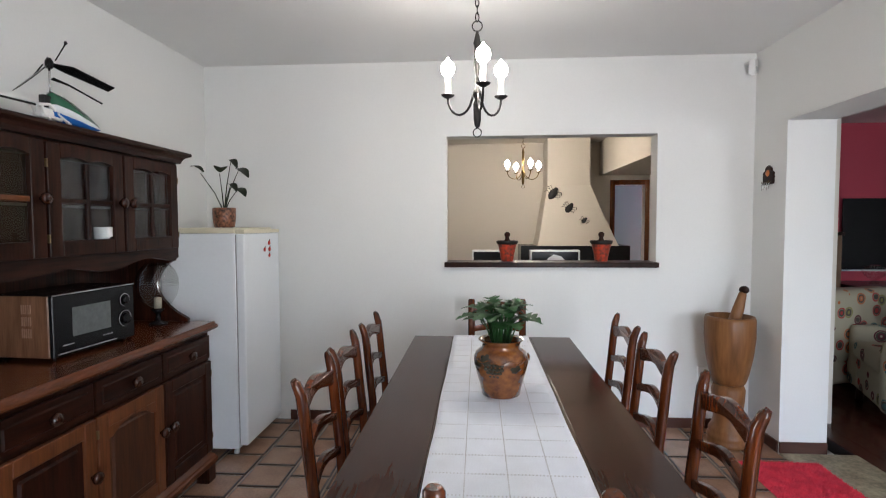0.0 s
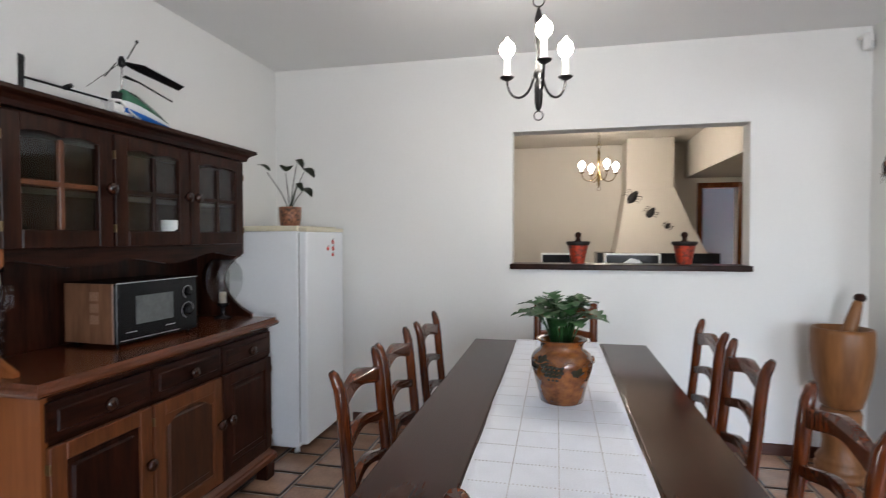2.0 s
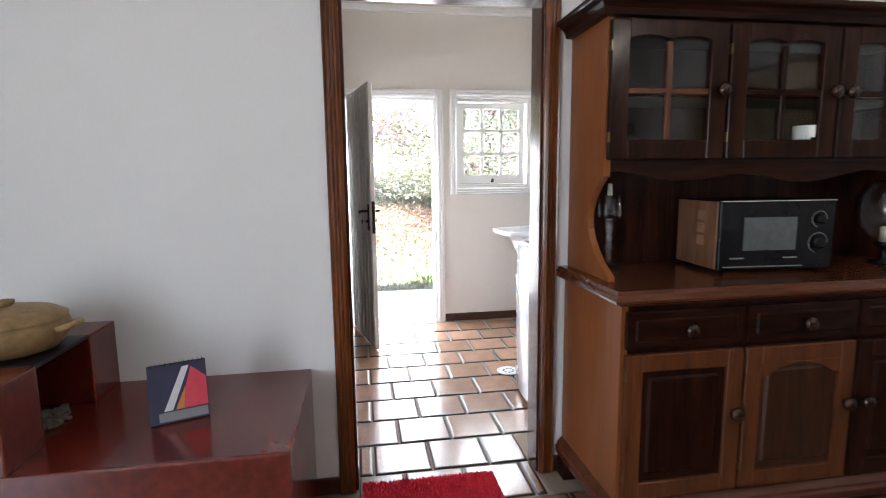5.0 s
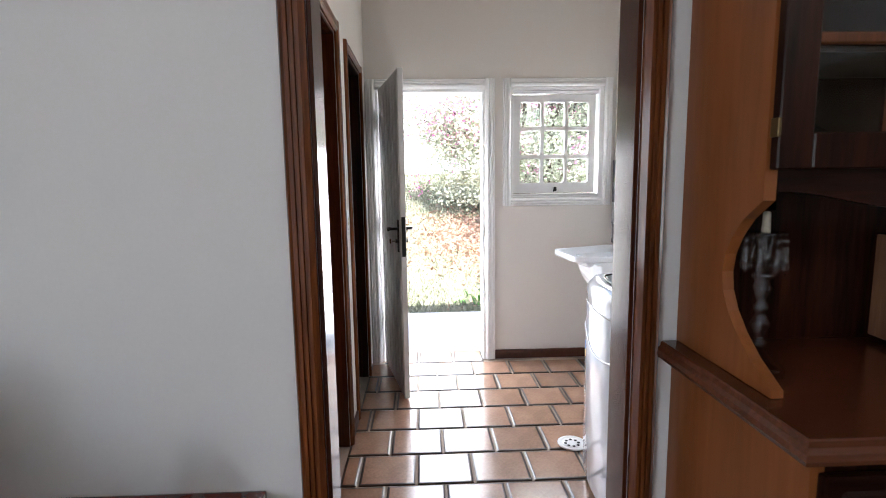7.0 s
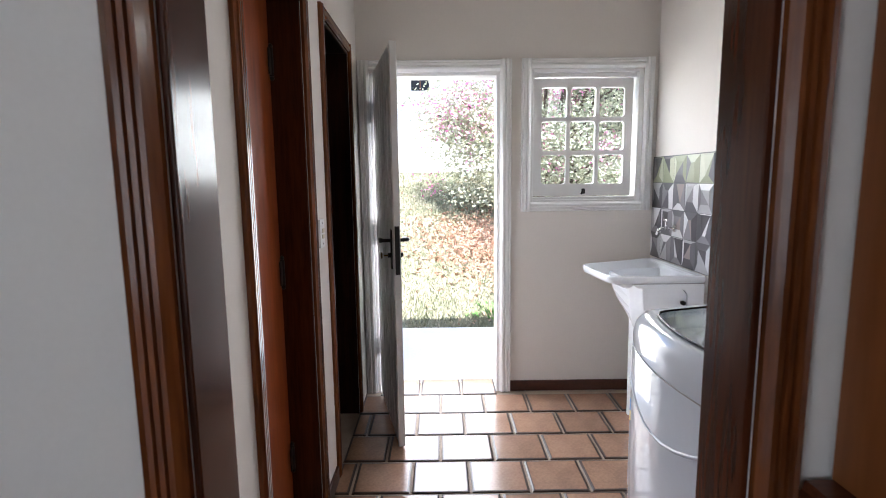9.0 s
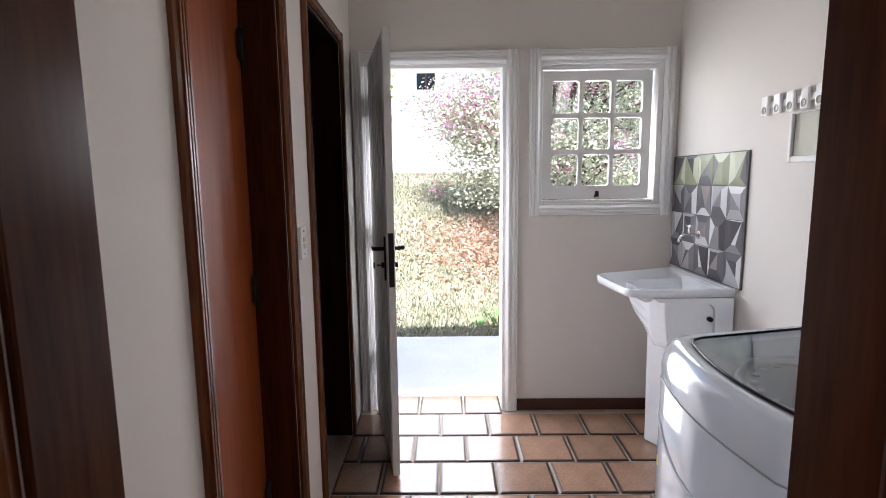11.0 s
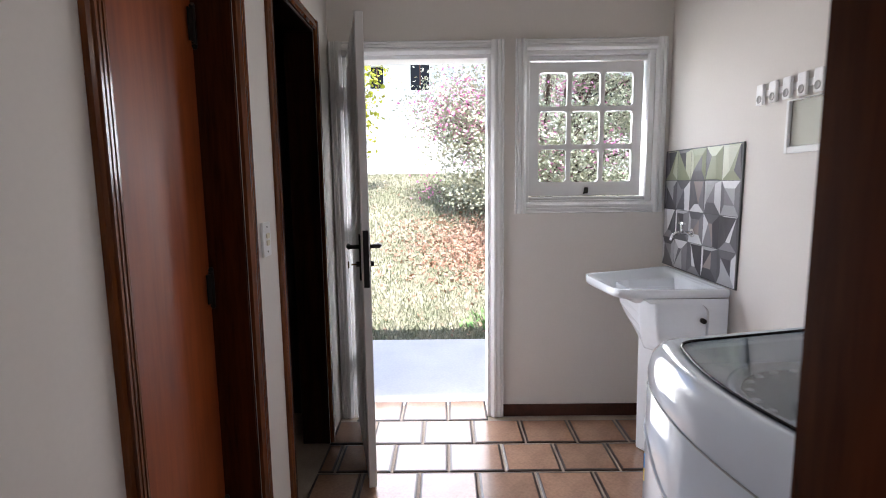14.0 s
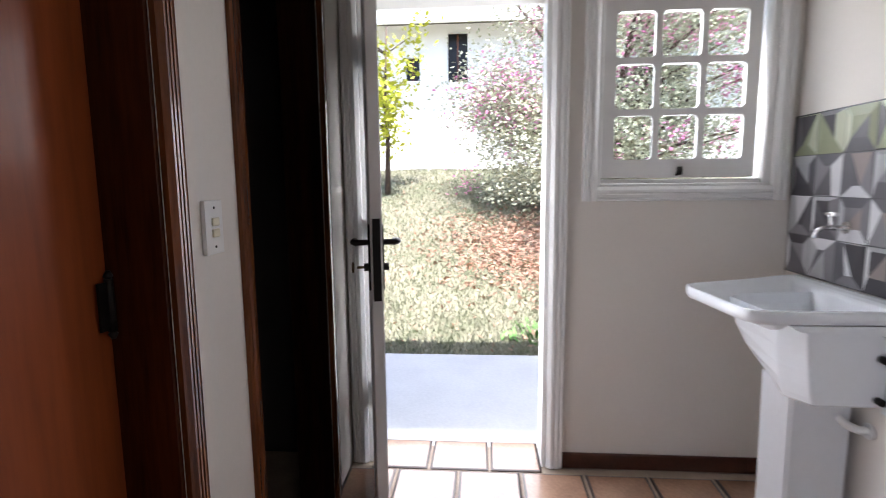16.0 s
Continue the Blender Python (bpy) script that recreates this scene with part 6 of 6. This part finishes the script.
fireplace()
for k, (x, z, s) in enumerate(((1.20, 1.93, 0.10), (1.42, 1.72, 0.085), (1.62, 1.54, 0.06))):
    bug = thing("wall_ornament", pose(x, 7.40 + 0.10 * (z - 1.3) / 0.75, z, 0, 35, 0), "dark metal beetle ornament hanging on the fireplace hood", "ornament", "beetles on the hood")
    b = lathe([(0.002, -s), (s * 0.45, -s * 0.6), (s * 0.55, 0), (s * 0.4, s * 0.5), (s * 0.28, s * 0.62), (s * 0.3, s * 0.85), (0.002, s)], 14)
    b.transform(Matrix.Diagonal((1, 0.45, 1, 1)))
    part("body", b, IRON, bug)
    for j in range(3):
        for sd in (-1, 1):
            z0 = s * (0.45 - 0.4 * j)
            part("leg", tube([(sd * s * 0.4, 0, z0), (sd * s * 0.9, -0.02, z0 + s * 0.25), (sd * s * 1.15, 0.01, z0 - s * 0.1)], 0.004, 5), IRON, bug)
chandelier("brass_chandelier", pose(0.68, 6.3, 1.945), 0.2, 4, BRASS, "aged brass chandelier with lit bulbs behind the hatch", H - 1.945, 200, 0.03)
lamp("brass_chandelier_light", "POINT", pose(0.68, 6.3, 2.34), 4.0, (1.0, 0.86, 0.68), radius=0.1)
REDGLAZE = mat("red_painted_pot", (0.05, 0.035, 0.03), 0.3, scale=38, fine=70, second=(0.6, 0.06, 0.02), bump=0.2)
for x in (0.372, 1.072):
    p = thing("painted_pot", pose(x, BY + 0.075, 1.2265), "red painted clay pot with a round-headed lid on the sill", "pot", "pots on the sill")
    part("pot_body", lathe([(0.042, 0), (0.046, 0.004), (0.055, 0.06), (0.07, 0.125), (0.078, 0.15), (0.07, 0.15), (0.05, 0.06)], 26), REDGLAZE, p)
    part("rim", lathe([(0.074, 0.128), (0.084, 0.145), (0.080, 0.156), (0.066, 0.156)], 26, cap=False), IRON, p)
    part("lid_knob", lathe([(0.03, 0.15), (0.018, 0.165), (0.014, 0.18), (0.022, 0.195), (0.022, 0.21), (0.008, 0.222)], 16), DARKWOOD, p)
# small framed panels beyond the sill
for x0, x1, y, z0, z1, lab in ((0.10, 0.38, 4.62, 1.13, 1.28, "grey"), (0.60, 1.02, 4.62, 1.13, 1.28, "white")):
    b = thing("display_case", pose((x0 + x1) / 2, y, 0), "small white-framed dark display case on a dark stand", "display case", "cases behind the hatch")
    hw = (x1 - x0) / 2
    fm = bmesh.new()
    for a in ((-hw, hw, z0, z0 + 0.012), (-hw, hw, z1 - 0.012, z1), (-hw, -hw + 0.012, z0 + 0.0125, z1 - 0.0125), (hw - 0.012, hw, z0 + 0.0125, z1 - 0.0125)):
        box(a[0], a[1], -0.02, 0.10, a[2], a[3], bm=fm)
    part("case_frame", fm, PLASTIC, b)
    part("case_back", box(-hw + 0.012, hw - 0.012, 0.0, 0.09, z0 + 0.013, z1 - 0.013), BLACK, b)
    part("ornament", slab([(-0.09, z0 + 0.014), (0.11, z0 + 0.014), (0.09, z0 + 0.06), (0.05, z0 + 0.10), (-0.01, z0 + 0.115), (-0.06, z0 + 0.08)], 0.015, Matrix.Translation((0, -0.018, 0))), PLASTIC if hw > 0.15 else BLACK, b)
    part("stand", box(-hw, hw, -0.02, 0.12, 0, z0 - 0.0005), DARKWOOD, b)

# ---- living room through the wide opening ----
structure("wall_living_north", box(2.80, 7.2, 6.75, 6.9, 0, H), RED_WALL, "deep red painted wall", "wall")
structure("wall_living_east", box(7.2, 7.35, -2.0, 6.9, 0, H), WALL, "white painted wall", "wall")
# opening added only to let the living-room fill lamp in
structure("wall_living_south", wall_with_holes("x", 2.42, 7.35, -2.15, -2.0, 0, H, [(3.7, 5.9, 0.85, 2.15)]), WALL, "white painted wall", "wall")
structure("ceiling_living", box(2.422, 7.35, -2.15, 6.9, H, H + 0.1), CEIL, "white painted ceiling", "ceiling")
structure("floor_living", box(2.6, 7.35, -2.15, 6.75, -0.1, -0.006), mat("floor_gap", (0.01, 0.005, 0.004), 0.6), "dark polished plank floor", "floor")
for k in range(38):
    x = 2.605 + 0.125 * k
    if x + 0.123 > 7.2:
        break
    ob = part("plank", box(x, x + 0.1225, -2.0, 6.748, -0.0058, 0.0, 0.001, 1), FLOORWOOD, bpy.data.objects["floor_living"])
STONE = mat("threshold_stone", (0.10, 0.085, 0.05), 0.35, scale=7, fine=40, second=(0.42, 0.36, 0.25), bump=0.2)
structure("threshold_stone", box(RX - 0.001, 2.604, 0.6, 3.586, -0.08, 0.003, 0.002, 1), STONE, "mottled stone threshold slab", "threshold")
shag_rug("red_rug", 1.79, 2.27, 2.62, 3.44, 0, "bright red shaggy rug at the wide opening")


def television():
    t = thing("television", pose(5.35, 6.745, 1.36), "large flat black television on the red wall", "television")
    part("screen", box(-0.80, 0.80, -0.055, -0.03, -0.44, 0.44, 0.006), BLACK, t)
    part("back_housing", box(-0.5, 0.5, -0.0295, -0.0, -0.25, 0.25, 0.004, 1), BLACK, t)
    part("lower_bezel", box(-0.80, 0.80, -0.058, -0.0551, -0.44, -0.42), CHROME, t)
    return t


television()


def writing_desk():
    d = thing("writing_desk", pose(5.3, 6.45, 0), "dark wooden desk with small drawers below the television", "desk")
    part("desk_top", box(-0.95, 0.75, -0.30, 0.28, 0.76, 0.80, 0.006), DARKWOOD, d)
    part("pedestal", box(-0.90, -0.45, -0.28, 0.26, 0.02, 0.759), DARKWOOD, d)
    part("pedestal", box(0.3, 0.7, -0.28, 0.26, 0.02, 0.759), DARKWOOD, d)
    part("shelf", box(-0.449, 0.299, -0.05, 0.26, 0.35, 0.37), DARKWOOD, d)
    for k in range(3):
        dr = part("drawer", box(-0.87, -0.48, -0.30, -0.281, 0.60 - 0.2 * k, 0.74 - 0.2 * k, 0.005, 1), DARKWOOD, d)
        part("drawer_knob", lathe([(0.006, 0), (0.014, 0.012), (0.012, 0.02)], 10, at=(-0.675, -0.318, 0.67 - 0.2 * k)), CHROME, dr)
    return d


writing_desk()
v = thing("glass_vase", pose(4.72, 6.40, 0.801), "round clear crystal bowl on the desk", "vase")
part("bowl", lathe([(0.04, 0), (0.05, 0.01), (0.02, 0.04), (0.09, 0.09), (0.12, 0.15), (0.10, 0.20), (0.06, 0.215), (0.055, 0.21), (0.09, 0.19)], 20, cap=False), CRYSTAL, v)
cab = thing("tall_cabinet", pose(4.22, 6.55, 0), "narrow pale wooden cabinet against the red wall", "cabinet")
part("body", box(-0.14, 0.10, -0.2, 0.19, 0, 1.36, 0.006), wood("pale_cabinet_wood", (0.16, 0.09, 0.05), (0.28, 0.17, 0.1), 0.4), cab)
part("cap", box(-0.16, 0.12, -0.22, 0.19, 1.3605, 1.40, 0.006), DARKWOOD, cab)


def floral_fabric():
    m = bpy.data.materials.new("floral_fabric")
    m.use_nodes = True
    nt = m.node_tree
    N, L = nt.nodes.new, nt.links.new
    b = nt.nodes["Principled BSDF"]
    b.inputs["Roughness"].default_value = 0.9
    co, vo = N("ShaderNodeTexCoord"), N("ShaderNodeTexVoronoi")
    vo.inputs["Scale"].default_value = 7.5
    vo.inputs["Randomness"].default_value = 0.75
    L(co.outputs["Object"], vo.inputs["Vector"])
    rings = N("ShaderNodeValToRGB")
    rings.color_ramp.interpolation = "CONSTANT"
    els = rings.color_ramp.elements
    els[0].position, els[0].color = 0.0, (0.36, 0.32, 0.23, 1)
    els[1].position, els[1].color = 0.10, (0, 0, 0, 1)
    for p, c in ((0.20, (0.06, 0.05, 0.04, 1)), (0.29, (0.36, 0.32, 0.23, 1)), (0.31, (0, 0, 0, 1)), (0.39, (0.38, 0.34, 0.25, 1))):
        e = els.new(p)
        e.color = c
    L(vo.outputs["Distance"], rings.inputs[0])
    hue = N("ShaderNodeValToRGB")
    hue.color_ramp.interpolation = "CONSTANT"
    h = hue.color_ramp.elements
    h[0].color, h[1].position, h[1].color = (0.35, 0.03, 0.03, 1), 0.28, (0.06, 0.13, 0.14, 1)
    for p, c in ((0.45, (0.42, 0.12, 0.04, 1)), (0.62, (0.2, 0.19, 0.06, 1)), (0.8, (0.10, 0.02, 0.03, 1))):
        e = h.new(p)
        e.color = c
    sep = N("ShaderNodeSeparateColor")
    L(vo.outputs["Color"], sep.inputs[0]), L(sep.outputs[0], hue.inputs[0])
    mask, mx = N("ShaderNodeValToRGB"), N("ShaderNodeMix")
    mask.color_ramp.interpolation = "CONSTANT"
    k = mask.color_ramp.elements
    k[0].color, k[1].position, k[1].color = (0, 0, 0, 1), 0.10, (1, 1, 1, 1)
    for p, c in ((0.20, 0), (0.31, 1), (0.39, 0)):
        e = k.new(p)
        e.color = (c, c, c, 1)
    L(vo.outputs["Distance"], mask.inputs[0])
    mx.data_type = "RGBA"
    L(mask.outputs[0], mx.inputs["Factor"]), L(rings.outputs[0], mx.inputs[6]), L(hue.outputs[0], mx.inputs[7])
    L(mx.outputs[2], b.inputs["Base Color"])
    bn, no = N("ShaderNodeBump"), N("ShaderNodeTexNoise")
    no.inputs["Scale"].default_value = 250
    bn.inputs["Strength"].default_value, bn.inputs["Distance"].default_value = 0.3, 0.002
    L(no.outputs["Fac"], bn.inputs["Height"]), L(bn.outputs[0], b.inputs["Normal"])
    return m


FLORAL = floral_fabric()


def soft(x0, x1, y0, y1, z0, z1, r=0.07):
    bm = box(x0, x1, y0, y1, z0, z1, r, 4)
    for f in bm.faces:
        f.smooth = True
    return bm


def armchair(x, y, turn, name="armchair", label="cream armchair in a large multicoloured floral print"):
    a = thing(name, pose(x, y, 0, 0, 0, turn), label, "armchair", "armchairs in the living room")
    part("seat_base", soft(-0.42, 0.42, -0.40, 0.42, 0.10, 0.40, 0.05), FLORAL, a)
    part("seat_cushion", soft(-0.30, 0.30, -0.44, 0.25, 0.38, 0.52, 0.06), FLORAL, a)
    part("backrest", soft(-0.42, 0.42, 0.22, 0.46, 0.30, 0.93, 0.10), FLORAL, a)
    for s in (-1, 1):
        part("armrest", soft(min(s * 0.30, s * 0.46), max(s * 0.30, s * 0.46), -0.44, 0.35, 0.12, 0.64, 0.075), FLORAL, a)
        for q in (-0.36, 0.38):
            part("foot", lathe([(0.025, 0), (0.03, 0.02), (0.022, 0.10)], 10, at=(s * 0.36, q, 0)), DARKWOOD, a)
    return a


armchair(3.62, 4.25, 250)
armchair(3.35, 5.25, 200)


# ---- garden: bougainvillea, young tree, litter and grass, the neighbours' house ----
def leaves_mesh(name, centre_fn, count, size, seed, material):
    rnd = random.Random(seed)
    vs, fs = [], []
    for _ in range(count):
        c = Vector(centre_fn(rnd))
        d = Vector((rnd.gauss(0, 1), rnd.gauss(0, 1), rnd.gauss(0, 0.8))).normalized()
        e = d.cross(Vector((rnd.gauss(0, 1), rnd.gauss(0, 1), rnd.gauss(0, 1)))).normalized()
        s = size * rnd.uniform(0.6, 1.3)
        n = len(vs)
        vs += [tuple(c - d * s), tuple(c + e * s * 0.55), tuple(c + d * s), tuple(c - e * s * 0.55)]
        fs.append((n, n + 1, n + 2, n + 3))
    me = bpy.data.meshes.new(name)
    me.from_pydata(vs, [], fs)
    me.materials.append(material)
    return me


def leaf_mat(name, a, b):
    m = mat(name, a, 0.6, scale=6, fine=30, second=b, bump=0.0, spec=0.2)
    m.node_tree.nodes["Principled BSDF"].inputs["Subsurface Weight"].default_value = 0.0
    return m


BUSHLEAF, PINK = leaf_mat("bush_leaf", (0.27, 0.295, 0.18), (0.55, 0.54, 0.41)), leaf_mat("pink_bract", (0.55, 0.10, 0.29), (0.74, 0.36, 0.52))
YELLOWLEAF = leaf_mat("yellow_green_leaf", (0.30, 0.34, 0.03), (0.5, 0.5, 0.06))
LITTER = leaf_mat("fallen_leaf", (0.30, 0.15, 0.09), (0.48, 0.33, 0.245))
BLADE = leaf_mat("grass_blade", (0.11, 0.14, 0.07), (0.36, 0.33, 0.245))
BARK = mat("bark", (0.09, 0.06, 0.045), 0.9, vary=0.3, scale=8, fine=50, bump=0.6)


def bougainvillea():
    bx, by = -9.6, 2.65
    g = lawn_height(bx, by)
    t = thing("bougainvillea", pose(bx, by, g), "tall sprawling bougainvillea bush with pink bracts", "bush")
    rnd = random.Random(11)
    limbs, stems = [], bmesh.new()
    for k in range(32):
        a, L = rnd.uniform(0, 6.28), rnd.uniform(1.2, 2.6)
        h = rnd.uniform(1.0, 3.6)
        end = Vector((L * 0.75 * math.cos(a), L * math.sin(a) * (1.35 if math.sin(a) > 0 else 1.0), h))
        mid = Vector((end.x * 0.4, end.y * 0.35, h * 0.65))
        tube([(0.1 * math.cos(a), 0.1 * math.sin(a), -0.1), mid, end], [0.04, 0.025, 0.008], 6, stems)
        limbs.append((mid, end))
    part("trunk", stems, BARK, t)
    def near(r):
        m, e = limbs[r.randrange(len(limbs))]
        p = m.lerp(e, r.uniform(0.0, 1.1))
        return p + Vector((r.gauss(0, 0.27), r.gauss(0, 0.27), r.gauss(0, 0.25)))
    def low(r):
        a = r.uniform(0, 6.28)
        q = r.uniform(0.3, 1.75) ** 0.8
        return Vector((q * math.cos(a) * 0.8, q * math.sin(a), r.uniform(0.15, 1.6)))
    for name, fn, n, s, seed, m in (("crown", near, 44000, 0.027, 21, BUSHLEAF), ("lower_crown", low, 17000, 0.027, 22, BUSHLEAF)):
        c = new(name, leaves_mesh(name, fn, n, s, seed, m))
        c.parent, c["kind"] = t, "stuff"
    spots = [near(rnd) for _ in range(170)]
    def cluster(r):
        return spots[r.randrange(len(spots))] + Vector((r.gauss(0, 0.15), r.gauss(0, 0.15), r.gauss(0, 0.13)))
    c = new("pink_bloom", leaves_mesh("pink_bloom", cluster, 9000, 0.027, 24, PINK))
    c.parent, c["kind"] = t, "stuff"
    return t


bougainvillea()


def young_tree():
    bx, by = -10.6, -0.35
    t = thing("young_tree", pose(bx, by, lawn_height(bx, by)), "slender young tree with yellow-green leaves", "tree")
    st = bmesh.new()
    tube([(0, 0, -0.1), (0.02, 0.03, 0.8), (0.0, 0.0, 1.6), (0.03, 0.05, 2.6)], [0.05, 0.04, 0.03, 0.012], 8, st)
    rnd = random.Random(5)
    ends = []
    for k in range(12):
        a, z = rnd.uniform(0, 6.28), rnd.uniform(0.8, 2.3)
        e = Vector((0.5 * math.cos(a), 0.5 * math.sin(a), z + 0.35))
        tube([(0.01, 0.01, z), e], [0.014, 0.005], 5, st)
        ends.append(e)
    part("trunk", st, BARK, t)
    def near(r):
        return ends[r.randrange(12)] * r.uniform(0.6, 1.1) + Vector((r.gauss(0, 0.14), r.gauss(0, 0.14), r.gauss(0, 0.2)))
    c = new("crown", leaves_mesh("crown", near, 2200, 0.05, 6, YELLOWLEAF))
    c.parent, c["kind"] = t, "stuff"
    return t


young_tree()


def on_lawn(x0, x1, y0, y1, h):
    def fn(r):
        x, y = r.uniform(x0, x1), r.uniform(y0, y1)
        return (x, y, lawn_height(x, y) + r.uniform(0.0, h))
    return fn


def litter_spot(r):
    x, y = r.gauss(-8.35, 0.62), r.gauss(1.95, 0.6)
    x = min(x, -6.15)
    return (x, y, lawn_height(x, y) + 0.02)


for nm, me, lab, cat in (
    ("fallen_leaves", leaves_mesh("fallen_leaves", litter_spot, 7500, 0.03, 31, LITTER), "orange-brown fallen leaves under the bush", "leaves"),
    ("scattered_leaves", leaves_mesh("scattered_leaves", on_lawn(-11.5, -6.1, -1.5, 4, 0.02), 1300, 0.024, 33, LITTER), "brown leaves scattered over the lawn", "leaves"),
):
    tagged(new(nm, me), lab, cat, "", "stuff")


def grass():
    rnd, vs, fs = random.Random(41), [], []
    for _ in range(60000):
        x = -6.06 - 6.4 * rnd.random() ** 1.4
        y = rnd.uniform(-1.2, 3.6)
        z = lawn_height(x, y)
        a, l, w = rnd.uniform(0, 6.28), rnd.uniform(0.025, 0.065), rnd.uniform(0.004, 0.008)
        dx, dy = w * math.cos(a), w * math.sin(a)
        n = len(vs)
        vs += [(x - dx, y - dy, z - 0.005), (x + dx, y + dy, z - 0.005), (x + rnd.gauss(0, 0.02), y + rnd.gauss(0, 0.02), z + l)]
        fs.append((n, n + 1, n + 2))
    me = bpy.data.meshes.new("grass")
    me.from_pydata(vs, [], fs)
    me.materials.append(BLADE)
    return tagged(new("grass", me), "short dry green and straw-coloured grass blades", "grass", "", "stuff")


grass()


def weeds():
    t = thing("weed_clump", pose(-6.35, 1.62, lawn_height(-6.35, 1.62)), "small bright green weed clump at the edge of the paving", "weed")
    rnd = random.Random(17)
    for k in range(46):
        a, R = rnd.uniform(0, 6.28), 0.32 * rnd.random() ** 0.7
        bx, by = 0.7 * R * math.cos(a), R * math.sin(a)
        bm = bmesh.new()
        leaf_blade(bm, (bx, by, 0.0), (bx + 0.06 * math.cos(a * 3), by + 0.06 * math.sin(a * 3), rnd.uniform(0.04, 0.11)), 0.018, 0.01, 0, 4)
        part("leaf", bm, WEEDLEAF, t)
    return t


WEEDLEAF = leaf_mat("weed_leaf", (0.07, 0.19, 0.04), (0.20, 0.36, 0.11))
weeds()


def neighbour_house():
    h = thing("neighbour_house", pose(-15.2, 1.0, 1.3), "white single-storey neighbouring house with tiled eaves", "house")
    bm = wall_with_holes("y", -9, 9, -0.2, 0, 0, 3.7, [(-0.65, -0.17, 2.35, 3.5), (-1.68, -1.34, 2.4, 2.95), (-4.5, -3.2, 1.2, 2.6), (3.5, 5.0, 1.2, 2.6)])
    part("wall", bm, WHITE, h)
    part("roof", box(-3.5, 0.7, -9.4, 9.4, 3.72, 3.86, 0.01), mat("roof_sheet", (0.42, 0.40, 0.38), 0.7, vary=0.2, scale=2), h)
    part("fascia", box(0.70, 0.74, -9.4, 9.4, 3.53, 3.88, 0.005, 1), WHITE, h)
    for y0, y1, z0, z1 in ((-0.65, -0.17, 2.35, 3.5), (-1.68, -1.34, 2.4, 2.95), (-4.5, -3.2, 1.2, 2.6), (3.5, 5.0, 1.2, 2.6)):
        w = part("window", box(-0.16, -0.14, y0, y1, z0, z1), BLACK, h)
        part("window_bar", box(-0.138, -0.10, (y0 + y1) / 2 - 0.015, (y0 + y1) / 2 + 0.015, z0, z1), TRIMWOOD, w)
    part("back_wall", box(-3.3, -3.2, -9, 9, 0, 3.7), WHITE, h)
    part("porch_floor", box(0, 2.0, -9, 9, -0.2, 0.12, 0.01), CONCRETE, h)
    return h


neighbour_house()


# ---- floor tiles, laid in running bond: rows run along y ----
RIM = mat("tile_rim_glaze", (0.035, 0.017, 0.010), 0.3, vary=0.2, scale=20, fine=80, bump=0.1, per_object=0.2)
PX, PY = 0.262, 0.268


def tile_mesh(lx, ly):
    bm = bmesh.new()
    lv = [(0.0, -0.010), (0.0, -0.003), (0.006, -0.0005), (0.011, 0.0)]
    rings = [[bm.verts.new((sx * (lx / 2 - i), sy * (ly / 2 - i), z)) for sx, sy in ((-1, -1), (1, -1), (1, 1), (-1, 1))] for i, z in lv]
    for n, (a, b) in enumerate(zip(rings, rings[1:])):
        for k in range(4):
            bm.faces.new((a[k], a[(k + 1) % 4], b[(k + 1) % 4], b[k])).material_index = 1
    bm.faces.new(rings[-1])
    me = mesh_of("tile", bm, TILE)
    me.materials.append(RIM)
    return me


_tiles = {}
_floor = bpy.data.objects["floor"]
_rest = bmesh.new()
_rx0 = -4.393 - 0.262
for r in range(28):
    xa = _rx0 + PX * r
    if xa > RX:
        break
    for k in range(-12, 16):
        ya = (0.818 if r % 2 else 0.953) + PY * k
        x0, x1, y0, y1 = xa + 0.006, xa + PX - 0.006, ya + 0.006, ya + PY - 0.006
        if xa + PX / 2 < -2.005:
            lo, hi = (LY, RY) if r else (0.70, 1.448)
            if x1 > -2.08:
                lo, hi = max(lo, D0 + 0.013), min(hi, D1 - 0.013)
        elif xa < LX:
            lo, hi = D0 + 0.013, D1 - 0.013
        else:
            lo, hi = SY, BY
        y0, y1 = max(y0, lo + 0.001), min(y1, hi - 0.001)
        x1 = min(x1, RX - 0.001)
        if y1 - y0 < 0.03 or x1 - x0 < 0.03:
            continue
        key = (round(x1 - x0, 3), round(y1 - y0, 3))
        if key not in _tiles:
            _tiles[key] = tile_mesh(*key)
        if ya < -0.4:
            own = bmesh.new()
            own.from_mesh(_tiles[key])
            join(_rest, own, Matrix.Translation(((x0 + x1) / 2, (y0 + y1) / 2, 0)))
            continue
        ob = new("tile", _tiles[key])
        ob.location = ((x0 + x1) / 2, (y0 + y1) / 2, 0.0004 * ((r * 7 + k * 5) % 3))
        ob.parent = _floor
_r = part("tile_rest", _rest, TILE, _floor)
_r.data.materials.append(RIM)
_r["kind"] = "stuff"
